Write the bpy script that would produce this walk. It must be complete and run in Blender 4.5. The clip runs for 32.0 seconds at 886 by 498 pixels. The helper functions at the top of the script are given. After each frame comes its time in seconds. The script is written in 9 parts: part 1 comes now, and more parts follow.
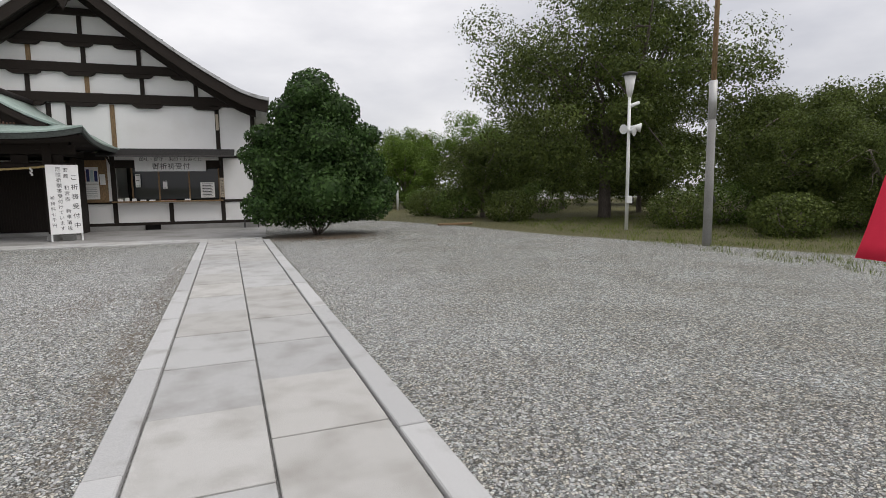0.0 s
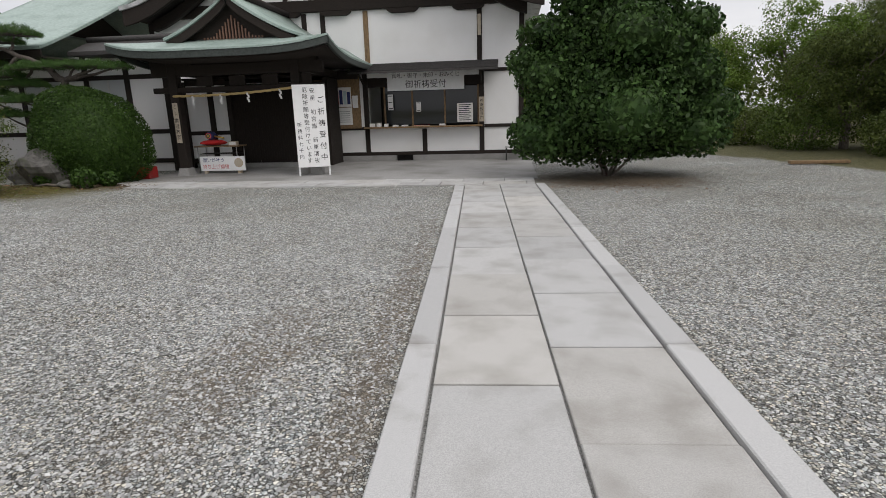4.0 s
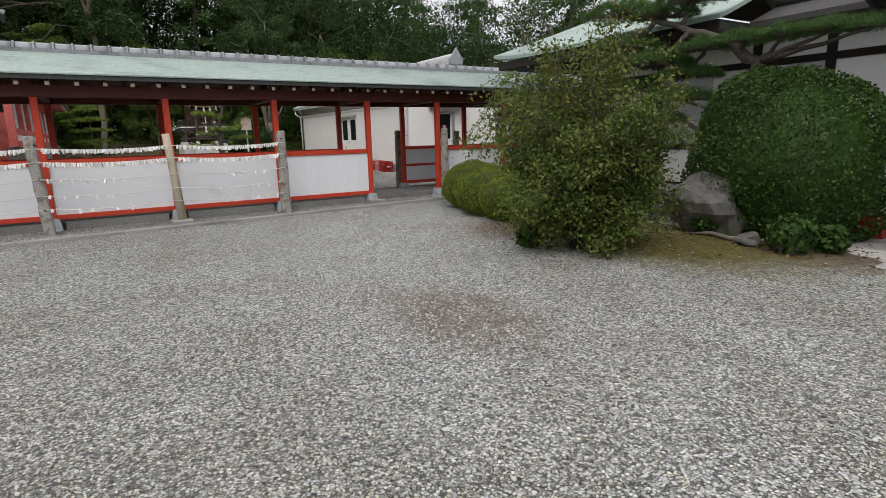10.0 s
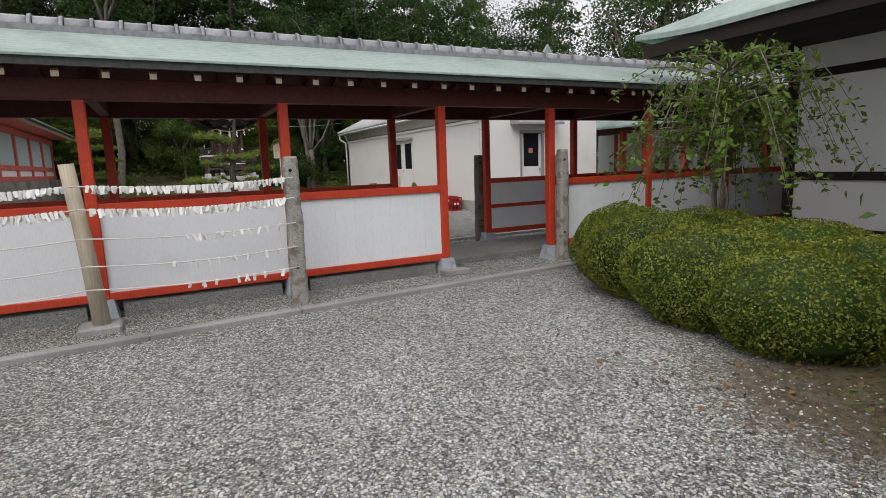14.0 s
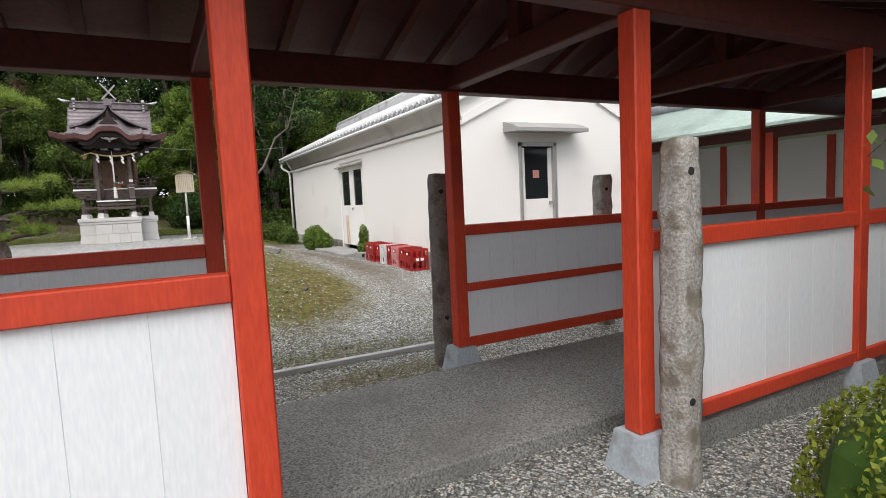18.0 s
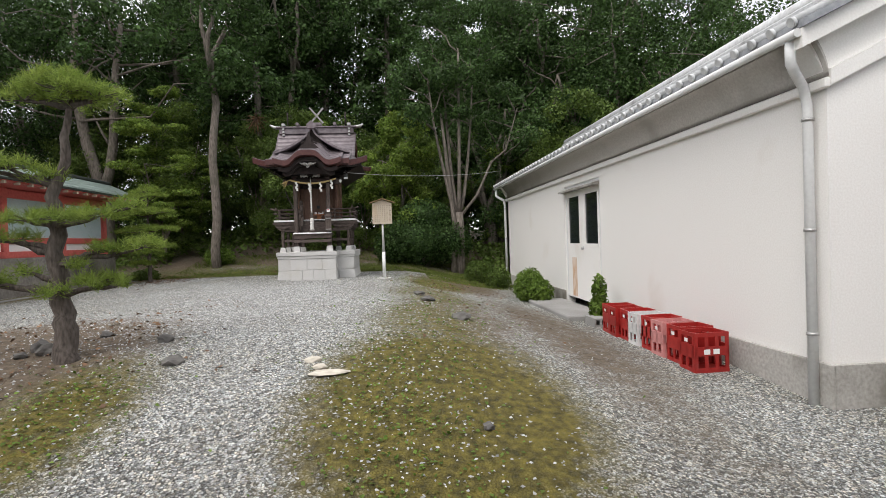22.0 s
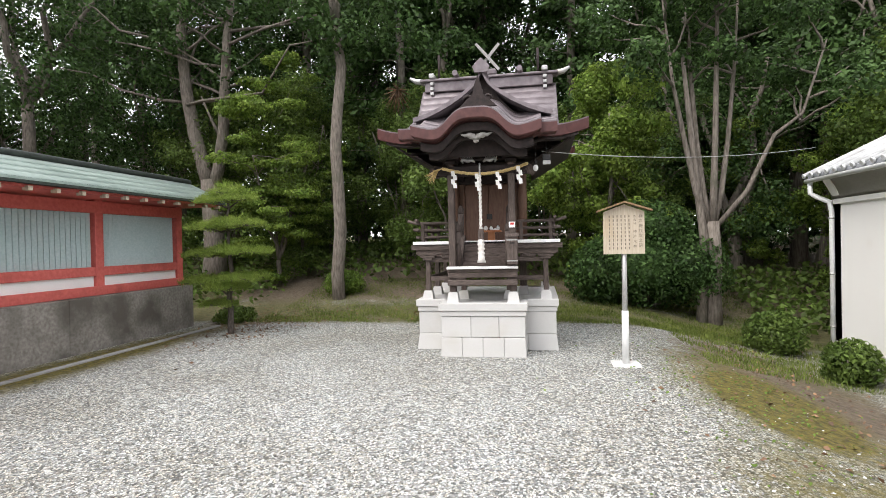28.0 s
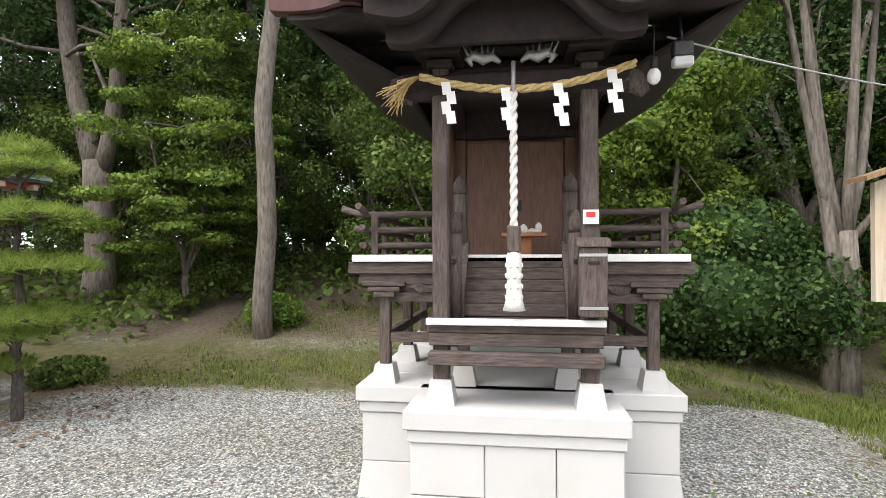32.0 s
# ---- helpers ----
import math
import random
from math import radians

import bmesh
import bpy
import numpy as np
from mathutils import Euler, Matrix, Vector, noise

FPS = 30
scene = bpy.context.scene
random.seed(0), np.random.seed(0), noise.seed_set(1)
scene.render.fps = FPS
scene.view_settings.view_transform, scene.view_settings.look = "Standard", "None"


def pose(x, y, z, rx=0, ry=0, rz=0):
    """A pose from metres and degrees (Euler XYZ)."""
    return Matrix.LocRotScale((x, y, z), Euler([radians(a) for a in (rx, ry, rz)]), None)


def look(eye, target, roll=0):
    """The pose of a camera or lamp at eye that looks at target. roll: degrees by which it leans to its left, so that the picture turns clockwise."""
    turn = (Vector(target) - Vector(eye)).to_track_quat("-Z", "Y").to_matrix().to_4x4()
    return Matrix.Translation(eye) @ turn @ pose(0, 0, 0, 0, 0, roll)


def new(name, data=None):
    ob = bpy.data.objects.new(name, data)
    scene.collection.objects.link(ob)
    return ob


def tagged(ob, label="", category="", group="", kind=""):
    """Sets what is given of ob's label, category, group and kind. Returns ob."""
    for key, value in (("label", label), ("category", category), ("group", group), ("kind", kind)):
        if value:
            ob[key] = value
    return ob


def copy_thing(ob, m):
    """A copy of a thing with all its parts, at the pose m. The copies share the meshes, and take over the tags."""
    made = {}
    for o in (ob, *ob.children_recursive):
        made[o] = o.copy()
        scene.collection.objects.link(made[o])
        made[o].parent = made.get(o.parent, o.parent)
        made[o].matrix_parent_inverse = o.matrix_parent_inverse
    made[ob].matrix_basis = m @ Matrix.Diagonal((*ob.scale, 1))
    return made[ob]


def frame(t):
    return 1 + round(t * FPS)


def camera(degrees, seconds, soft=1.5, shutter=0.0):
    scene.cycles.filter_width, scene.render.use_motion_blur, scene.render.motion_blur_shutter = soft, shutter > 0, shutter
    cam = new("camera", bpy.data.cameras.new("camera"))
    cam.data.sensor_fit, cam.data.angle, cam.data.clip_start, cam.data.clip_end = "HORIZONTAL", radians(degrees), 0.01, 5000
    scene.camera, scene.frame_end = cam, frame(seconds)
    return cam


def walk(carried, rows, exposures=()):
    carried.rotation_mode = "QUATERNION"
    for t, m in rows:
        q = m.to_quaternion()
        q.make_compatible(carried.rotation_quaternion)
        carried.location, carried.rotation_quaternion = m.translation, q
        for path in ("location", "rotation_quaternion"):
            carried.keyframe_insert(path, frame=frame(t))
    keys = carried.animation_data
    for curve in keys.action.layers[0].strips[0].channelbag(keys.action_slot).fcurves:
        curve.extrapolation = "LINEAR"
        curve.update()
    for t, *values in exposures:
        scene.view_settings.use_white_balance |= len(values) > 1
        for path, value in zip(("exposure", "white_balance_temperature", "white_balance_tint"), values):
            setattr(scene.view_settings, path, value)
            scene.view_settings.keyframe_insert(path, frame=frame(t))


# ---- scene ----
cam = camera(78.0, 32.0, soft=0.5)
# seconds, eye x y z in metres, turn rx ry rz in degrees
ROWS = [
    (0.0, 1.280, 0.019, 1.502, 83.50, 0.71, -18.11),
    (0.5, 1.247, 0.617, 1.513, 82.17, 0.71, -12.37),
    (1.0, 1.254, 1.183, 1.520, 80.37, 0.84, -9.73),
    (1.5, 1.268, 1.768, 1.532, 79.35, 0.88, -7.07),
    (2.0, 1.220, 2.428, 1.504, 78.09, 1.00, -4.80),
    (2.5, 1.102, 3.183, 1.519, 77.50, 1.14, -0.95),
    (4.5, 0.410, 5.882, 1.557, 75.19, 1.56, 12.28),
    (5.0, 0.025, 6.409, 1.612, 74.75, 1.42, 20.29),
    (5.5, -0.430, 6.854, 1.674, 74.45, 1.34, 27.21),
    (6.0, -0.902, 7.292, 1.636, 74.83, 1.47, 35.34),
    (6.5, -1.394, 7.688, 1.641, 75.15, 1.51, 40.77),
    (7.0, -2.008, 8.000, 1.588, 75.61, 1.30, 44.51),
    (7.5, -2.590, 8.296, 1.534, 76.44, 1.15, 48.33),
    (8.0, -3.212, 8.671, 1.572, 76.88, 1.23, 51.24),
    (8.5, -3.850, 8.959, 1.560, 77.45, 1.20, 53.38),
    (9.0, -4.447, 9.278, 1.542, 77.86, 1.31, 54.93),
    (9.5, -5.080, 9.492, 1.549, 78.21, 1.34, 56.77),
    (10.0, -5.712, 9.744, 1.549, 78.33, 1.39, 57.84),
    (10.5, -6.358, 9.971, 1.565, 78.56, 1.52, 58.89),
    (11.0, -7.014, 10.199, 1.563, 79.07, 1.67, 59.50),
    (11.5, -7.657, 10.447, 1.581, 79.53, 1.89, 60.09),
    (12.0, -8.294, 10.678, 1.581, 79.94, 1.90, 60.76),
    (12.5, -8.972, 10.928, 1.589, 80.32, 1.93, 61.28),
    (13.0, -9.627, 11.196, 1.576, 80.71, 2.12, 61.97),
    (13.5, -10.303, 11.489, 1.584, 80.88, 2.12, 62.18),
    (14.0, -10.937, 11.742, 1.582, 81.22, 2.08, 62.79),
    (14.5, -11.532, 12.123, 1.574, 81.57, 2.11, 63.10),
    (16.5, -14.501, 13.932, 1.459, 83.79, 2.74, 62.54),
    (17.0, -14.990, 14.355, 1.471, 84.13, 2.86, 62.15),
    (17.5, -15.483, 14.715, 1.486, 84.45, 2.76, 61.94),
    (18.0, -16.006, 15.094, 1.511, 84.81, 2.73, 61.82),
    (18.5, -16.539, 15.390, 1.502, 85.32, 2.64, 61.82),
    (19.0, -16.982, 15.690, 1.509, 85.83, 2.62, 62.17),
    (19.5, -17.426, 15.886, 1.537, 86.33, 2.58, 63.91),
    (20.0, -17.866, 16.068, 1.506, 86.86, 2.43, 66.34),
    (20.5, -18.427, 16.223, 1.509, 87.44, 2.32, 72.31),
    (21.0, -18.939, 16.310, 1.623, 88.18, 2.15, 76.45),
    (21.5, -19.431, 16.421, 1.634, 88.76, 2.07, 80.74),
    (22.0, -19.923, 16.316, 1.621, 89.06, 1.93, 84.90),
    (22.5, -20.474, 16.185, 1.575, 89.43, 1.71, 88.50),
    (23.0, -21.049, 16.052, 1.548, 89.69, 1.66, 92.71),
    (23.5, -21.630, 15.915, 1.564, 89.78, 1.56, 94.63),
    (24.0, -22.277, 15.758, 1.636, 89.65, 1.53, 95.68),
    (24.5, -22.838, 15.571, 1.738, 89.63, 1.45, 96.80),
    (25.0, -23.397, 15.490, 1.856, 89.59, 1.48, 97.62),
    (25.5, -23.871, 15.370, 1.950, 89.70, 1.35, 98.57),
    (27.5, -26.006, 15.146, 2.239, 89.33, 1.32, 99.93),
    (28.0, -26.567, 15.048, 2.243, 89.32, 1.26, 99.91),
    (28.5, -27.179, 15.002, 2.242, 89.22, 1.23, 99.86),
    (29.0, -27.776, 14.885, 2.247, 89.28, 0.97, 100.15),
    (29.5, -28.362, 14.827, 2.260, 89.20, 0.77, 100.27),
    (30.0, -28.891, 14.706, 2.266, 89.38, 0.54, 100.21),
    (30.5, -29.380, 14.612, 2.262, 89.79, 0.35, 99.84),
    (31.0, -29.857, 14.527, 2.267, 90.18, 0.22, 99.41),
    (31.5, -30.328, 14.369, 2.250, 90.26, 0.13, 98.81),
    (32.0, -30.810, 14.329, 2.265, 90.51, 0.14, 97.77),
]

walk(cam, [(t, pose(x, y, z, rx, ry, rz)) for t, x, y, z, rx, ry, rz in ROWS], exposures=[(t, ev, 6550, 12) for t, ev in ((0.0, -0.05), (2.5, -0.1), (5.0, 0.1), (6.0, 0.35), (8.0, 0.35), (10.0, 0.1), (13.0, 0.05), (16.5, 0.5), (17.0, 0.62), (18.2, 0.9), (19.0, 1.1), (20.0, 0.98), (21.0, 0.7), (23.0, 0.6), (25.0, 1.0), (28.0, 1.28), (30.0, 1.38), (32.0, 1.55))])

# ---- world and sun: a bright overcast afternoon ----
world = bpy.data.worlds.new("overcast_sky")
scene.world = world
world.use_nodes = True
wn, wl = world.node_tree.nodes, world.node_tree.links
wn.clear()
w_out = wn.new("ShaderNodeOutputWorld")
w_sky = wn.new("ShaderNodeTexSky")
w_sky.sky_type, w_sky.sun_disc = "NISHITA", False
w_sky.sun_elevation, w_sky.sun_rotation = radians(52), radians(150)
w_bg1 = wn.new("ShaderNodeBackground")
w_bg1.inputs["Strength"].default_value = 0.12
wl.new(w_sky.outputs[0], w_bg1.inputs["Color"])
w_tc = wn.new("ShaderNodeTexCoord")
w_map = wn.new("ShaderNodeMapping")
w_map.inputs["Scale"].default_value = (1.0, 1.0, 2.6)
wl.new(w_tc.outputs["Generated"], w_map.inputs["Vector"])
w_noise = wn.new("ShaderNodeTexNoise")
w_noise.inputs["Scale"].default_value, w_noise.inputs["Detail"].default_value = 2.2, 7
wl.new(w_map.outputs[0], w_noise.inputs["Vector"])
w_ramp = wn.new("ShaderNodeValToRGB")
w_ramp.color_ramp.elements[0].position, w_ramp.color_ramp.elements[1].position = 0.36, 0.68
w_ramp.color_ramp.elements[0].color = (0.59, 0.60, 0.64, 1)
w_ramp.color_ramp.elements[1].color = (0.97, 0.965, 0.965, 1)
wl.new(w_noise.outputs["Fac"], w_ramp.inputs["Fac"])
w_bg2 = wn.new("ShaderNodeBackground")
w_sep = wn.new("ShaderNodeSeparateXYZ")
wl.new(w_tc.outputs["Generated"], w_sep.inputs[0])
w_zen = wn.new("ShaderNodeMapRange")
w_zen.inputs["To Min"].default_value, w_zen.inputs["To Max"].default_value = 0.96, 1.66
wl.new(w_sep.outputs["Z"], w_zen.inputs["Value"])
wl.new(w_zen.outputs[0], w_bg2.inputs["Strength"])
wl.new(w_ramp.outputs[0], w_bg2.inputs["Color"])
w_mix = wn.new("ShaderNodeMixShader")
w_mix.inputs[0].default_value = 0.9
wl.new(w_bg1.outputs[0], w_mix.inputs[1])
wl.new(w_bg2.outputs[0], w_mix.inputs[2])
wl.new(w_mix.outputs[0], w_out.inputs["Surface"])
sun = new("sun", bpy.data.lights.new("sun", "SUN"))
sun.data.energy, sun.data.angle, sun.data.color = 1.35, radians(40), (1.0, 0.965, 0.91)
sun.matrix_world = look((18, -15, 30), (0, 0, 0))


# ---- materials ----
def ramp_of(nodes, a, b, pa=0.35, pb=0.65):
    r = nodes.new("ShaderNodeValToRGB")
    r.color_ramp.elements[0].position, r.color_ramp.elements[1].position = pa, pb
    r.color_ramp.elements[0].color, r.color_ramp.elements[1].color = (*a, 1), (*b, 1)
    return r


def mat(name, a, b=None, rough=0.7, metal=0.0, fine=40.0, coarse=1.5, bump=0.2, dirt=None, dirt_at=(0.55, 0.75), stretch=(1, 1, 1),
        piece=0.0, island=0.0, leafy=0.0, warm=None):
    """A weathered surface: colour a to b over a fine grain, stained by dirt in large soft spots."""
    m = bpy.data.materials.new(name)
    m.use_nodes = True
    n, l = m.node_tree.nodes, m.node_tree.links
    p = n["Principled BSDF"]
    b = b or tuple(min(1, c * 1.25) for c in a)
    tc = n.new("ShaderNodeTexCoord")
    mp = n.new("ShaderNodeMapping")
    mp.inputs["Scale"].default_value = stretch
    l.new(tc.outputs["Object"], mp.inputs["Vector"])
    n1 = n.new("ShaderNodeTexNoise")
    n1.inputs["Scale"].default_value, n1.inputs["Detail"].default_value = fine, 6
    l.new(mp.outputs[0], n1.inputs["Vector"])
    r1 = ramp_of(n, a, b, 0.3, 0.7)
    l.new(n1.outputs["Fac"], r1.inputs["Fac"])
    col = r1.outputs[0]
    if dirt:
        n2 = n.new("ShaderNodeTexNoise")
        n2.inputs["Scale"].default_value, n2.inputs["Detail"].default_value = coarse, 8
        l.new(tc.outputs["Object"], n2.inputs["Vector"])
        r2 = ramp_of(n, (0, 0, 0), (1, 1, 1), *dirt_at)
        l.new(n2.outputs["Fac"], r2.inputs["Fac"])
        mx = n.new("ShaderNodeMix")
        mx.data_type = "RGBA"
        l.new(r2.outputs[0], mx.inputs[0])
        l.new(col, mx.inputs[6])
        mx.inputs[7].default_value = (*dirt, 1)
        col = mx.outputs[2]
    if piece or island:
        src = n.new("ShaderNodeObjectInfo").outputs["Random"] if piece else n.new("ShaderNodeNewGeometry").outputs["Random Per Island"]
        k = piece or island
        mr = n.new("ShaderNodeMapRange")
        mr.inputs["To Min"].default_value, mr.inputs["To Max"].default_value = 1 - k, 1 + k
        l.new(src, mr.inputs["Value"])
        hs = n.new("ShaderNodeHueSaturation")
        l.new(mr.outputs[0], hs.inputs["Value"])
        l.new(col, hs.inputs["Color"])
        col = hs.outputs[0]
    if warm:
        wr = ramp_of(n, (0.995, 1.0, 1.005), warm, 0.3, 0.9)
        turn = n.new("ShaderNodeMath")
        turn.operation = "FRACT"
        seven = n.new("ShaderNodeMath")
        seven.operation = "MULTIPLY"
        seven.inputs[1].default_value = 7.3
        l.new(n.new("ShaderNodeObjectInfo").outputs["Random"], seven.inputs[0])
        l.new(seven.outputs[0], turn.inputs[0])
        l.new(turn.outputs[0], wr.inputs["Fac"])
        wm = n.new("ShaderNodeMix")
        wm.data_type, wm.blend_type = "RGBA", "MULTIPLY"
        wm.inputs[0].default_value = 1.0
        l.new(col, wm.inputs[6])
        l.new(wr.outputs[0], wm.inputs[7])
        col = wm.outputs[2]
    l.new(col, p.inputs["Base Color"])
    p.inputs["Roughness"].default_value, p.inputs["Metallic"].default_value = rough, metal
    if bump:
        bp = n.new("ShaderNodeBump")
        bp.inputs["Strength"].default_value, bp.inputs["Distance"].default_value = bump, 0.01
        l.new(n1.outputs["Fac"], bp.inputs["Height"])
        l.new(bp.outputs[0], p.inputs["Normal"])
    if leafy:
        p.inputs["Specular IOR Level"].default_value = 0.18
        tr = n.new("ShaderNodeBsdfTranslucent")
        l.new(col, tr.inputs["Color"])
        ms = n.new("ShaderNodeMixShader")
        ms.inputs[0].default_value = leafy
        out = n["Material Output"]
        l.new(p.outputs[0], ms.inputs[1])
        l.new(tr.outputs[0], ms.inputs[2])
        l.new(ms.outputs[0], out.inputs["Surface"])
    return m


WOOD_GRAIN = (9, 9, 0.7)
slab_stone = mat("granite_slab", (0.34, 0.338, 0.332), (0.50, 0.497, 0.485), 0.75, fine=170, coarse=2.6, bump=0.25, dirt=(0.27, 0.262, 0.243), dirt_at=(0.46, 0.80), piece=0.11, warm=(1.015, 1.0, 0.97))
kerb_stone = mat("granite_kerb", (0.36, 0.36, 0.36), (0.50, 0.50, 0.49), 0.8, fine=160, coarse=2.5, dirt=(0.27, 0.26, 0.24), piece=0.08)
old_stone = mat("rough_old_stone", (0.20, 0.185, 0.16), (0.46, 0.44, 0.41), 0.9, fine=70, coarse=9, bump=1.0, dirt=(0.19, 0.165, 0.13), dirt_at=(0.5, 0.62))
stake_dark = mat("weathered_brown_stone", (0.085, 0.072, 0.062), (0.26, 0.23, 0.205), 0.9, fine=80, coarse=8, bump=1.0, dirt=(0.10, 0.082, 0.066), dirt_at=(0.48, 0.62))
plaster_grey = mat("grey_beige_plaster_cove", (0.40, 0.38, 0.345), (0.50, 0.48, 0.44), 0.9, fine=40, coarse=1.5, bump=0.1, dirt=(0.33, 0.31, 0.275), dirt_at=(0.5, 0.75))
rust_run = mat("rust_stain", (0.50, 0.27, 0.12), (0.76, 0.70, 0.62), 0.9, fine=5, bump=0.05, stretch=(7, 7, 0.9))
rock_mat = mat("garden_rock", (0.062, 0.060, 0.055), (0.15, 0.142, 0.132), 0.9, fine=9, coarse=3, bump=0.9, dirt=(0.07, 0.08, 0.045))
white_stone = mat("white_granite_block", (0.47, 0.465, 0.45), (0.58, 0.575, 0.56), 0.7, fine=220, coarse=2, bump=0.1, dirt=(0.48, 0.465, 0.43), piece=0.03)
concrete = mat("concrete", (0.25, 0.245, 0.235), (0.36, 0.355, 0.345), 0.85, fine=60, coarse=0.8, bump=0.2, dirt=(0.19, 0.185, 0.17), dirt_at=(0.45, 0.7))
concrete_damp = mat("damp_worn_concrete", (0.07, 0.069, 0.064), (0.37, 0.367, 0.35), 0.85, fine=85, coarse=1.3, bump=0.9, dirt=(0.125, 0.122, 0.112), dirt_at=(0.5, 0.85))
plinth_mat = mat("stained_concrete_plinth", (0.32, 0.31, 0.285), (0.48, 0.465, 0.43), 0.9, fine=30, coarse=1.4, bump=0.3, dirt=(0.15, 0.14, 0.115), dirt_at=(0.45, 0.68))
base_stone = mat("dark_stained_wall_base", (0.17, 0.155, 0.135), (0.30, 0.28, 0.25), 0.9, fine=24, coarse=1.8, bump=0.4, dirt=(0.10, 0.09, 0.075), dirt_at=(0.42, 0.66))
footing_mat = mat("blue_grey_painted_footing", (0.29, 0.335, 0.37), (0.40, 0.44, 0.47), 0.85, fine=50, coarse=6, bump=0.4, dirt=(0.22, 0.22, 0.21))
plaster = mat("white_plaster", (0.77, 0.765, 0.75), (0.83, 0.825, 0.81), 0.9, fine=90, coarse=0.7, bump=0.06, dirt=(0.70, 0.69, 0.66), dirt_at=(0.55, 0.85))
plaster_old = mat("cream_white_plaster_with_stains", (0.76, 0.745, 0.71), (0.83, 0.82, 0.79), 0.9, fine=60, coarse=0.9, bump=0.08, dirt=(0.66, 0.62, 0.55), dirt_at=(0.6, 0.85))
timber = mat("dark_stained_timber", (0.009, 0.0062, 0.0046), (0.025, 0.017, 0.012), 0.9, fine=22, coarse=2, bump=0.3, stretch=(6, 6, 1))
timber_x = mat("dark_stained_beam", (0.009, 0.0062, 0.0046), (0.025, 0.017, 0.012), 0.9, fine=22, coarse=2, bump=0.3, stretch=(1, 6, 6))
timber_worn = mat("sun_bleached_timber", (0.10, 0.065, 0.035), (0.30, 0.19, 0.09), 0.75, fine=14, coarse=2, bump=0.3, stretch=(6, 6, 0.8))
shrine_wood = mat("weathered_shrine_timber", (0.042, 0.030, 0.025), (0.125, 0.096, 0.082), 0.8, fine=16, coarse=3, bump=0.5, stretch=(6, 6, 0.8), dirt=(0.045, 0.032, 0.026))
shrine_wood_y = mat("weathered_shrine_board", (0.042, 0.030, 0.025), (0.125, 0.096, 0.082), 0.8, fine=16, coarse=3, bump=0.5, stretch=(6, 0.8, 6), dirt=(0.045, 0.032, 0.026))
# about a quarter of shrine_wood's brightness; for eaves, brackets, beams and ridge parts
shrine_dark = mat("very_dark_brown_timber", (0.010, 0.0062, 0.0055), (0.030, 0.018, 0.0155), 0.8, fine=20, coarse=3, bump=0.4)
shrine_door = mat("brown_shrine_door", (0.13, 0.068, 0.045), (0.205, 0.115, 0.076), 0.6, fine=14, coarse=3, bump=0.2, stretch=(6, 6, 0.8))
grey_wood = mat("silver_weathered_wood", (0.20, 0.19, 0.175), (0.34, 0.33, 0.31), 0.85, fine=30, coarse=6, bump=0.5, dirt=(0.10, 0.09, 0.08))
board_wood = mat("pale_cedar_board", (0.40, 0.335, 0.25), (0.53, 0.46, 0.36), 0.75, fine=10, coarse=3, bump=0.15, stretch=(8, 8, 0.6), dirt=(0.42, 0.32, 0.20))
orange_wood = mat("orange_varnished_wood", (0.40, 0.15, 0.05), (0.52, 0.21, 0.08), 0.45, fine=14, bump=0.1)
copper = mat("green_patinated_copper", (0.27, 0.355, 0.315), (0.38, 0.465, 0.425), 0.5, metal=0.1, fine=12, coarse=1.2, bump=0.1, dirt=(0.15, 0.21, 0.18), dirt_at=(0.5, 0.8), stretch=(1, 1, 1), island=0.07)
copper_edge = mat("dark_green_copper_edge", (0.022, 0.028, 0.024), (0.05, 0.062, 0.055), 0.6, fine=20, coarse=2, bump=0.1)
copper_brown = mat("brown_oxidised_copper", (0.125, 0.105, 0.112), (0.21, 0.18, 0.19), 0.45, metal=0.2, fine=10, coarse=1.6, bump=0.15, dirt=(0.07, 0.052, 0.053), island=0.08)
copper_red = mat("reddish_brown_copper_fascia", (0.058, 0.018, 0.016), (0.098, 0.034, 0.030), 0.45, metal=0.15, fine=14, coarse=2, bump=0.1, dirt=(0.09, 0.03, 0.028), island=0.06)
red_paint = mat("vermilion_paint", (0.46, 0.036, 0.012), (0.60, 0.060, 0.019), 0.55, fine=25, coarse=2.5, bump=0.15, dirt=(0.40, 0.035, 0.02), dirt_at=(0.5, 0.75), stretch=(3, 3, 0.6))
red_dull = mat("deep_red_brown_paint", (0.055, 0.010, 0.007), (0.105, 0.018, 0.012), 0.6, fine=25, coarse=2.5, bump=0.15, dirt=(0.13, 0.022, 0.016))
pink_red = mat("faded_red_paint", (0.52, 0.10, 0.085), (0.64, 0.155, 0.13), 0.6, fine=20, coarse=2, bump=0.1, dirt=(0.36, 0.07, 0.055))
white_board = mat("white_painted_board", (0.72, 0.75, 0.78), (0.80, 0.82, 0.84), 0.6, fine=30, coarse=2.2, bump=0.1, dirt=(0.62, 0.65, 0.68), dirt_at=(0.58, 0.8), stretch=(3, 3, 0.5), piece=0.02)
blind_mat = mat("pale_green_lattice_slat", (0.46, 0.58, 0.58), (0.58, 0.68, 0.68), 0.6, fine=30, coarse=3, bump=0.1)
tile_mat = mat("silver_grey_roof_tile", (0.22, 0.235, 0.25), (0.34, 0.35, 0.37), 0.5, fine=18, coarse=3, bump=0.15, dirt=(0.13, 0.14, 0.14), piece=0.22)
tile_white = mat("pale_roof_tile", (0.40, 0.41, 0.41), (0.56, 0.57, 0.57), 0.55, fine=18, coarse=3, bump=0.15, dirt=(0.26, 0.26, 0.25), island=0.15)
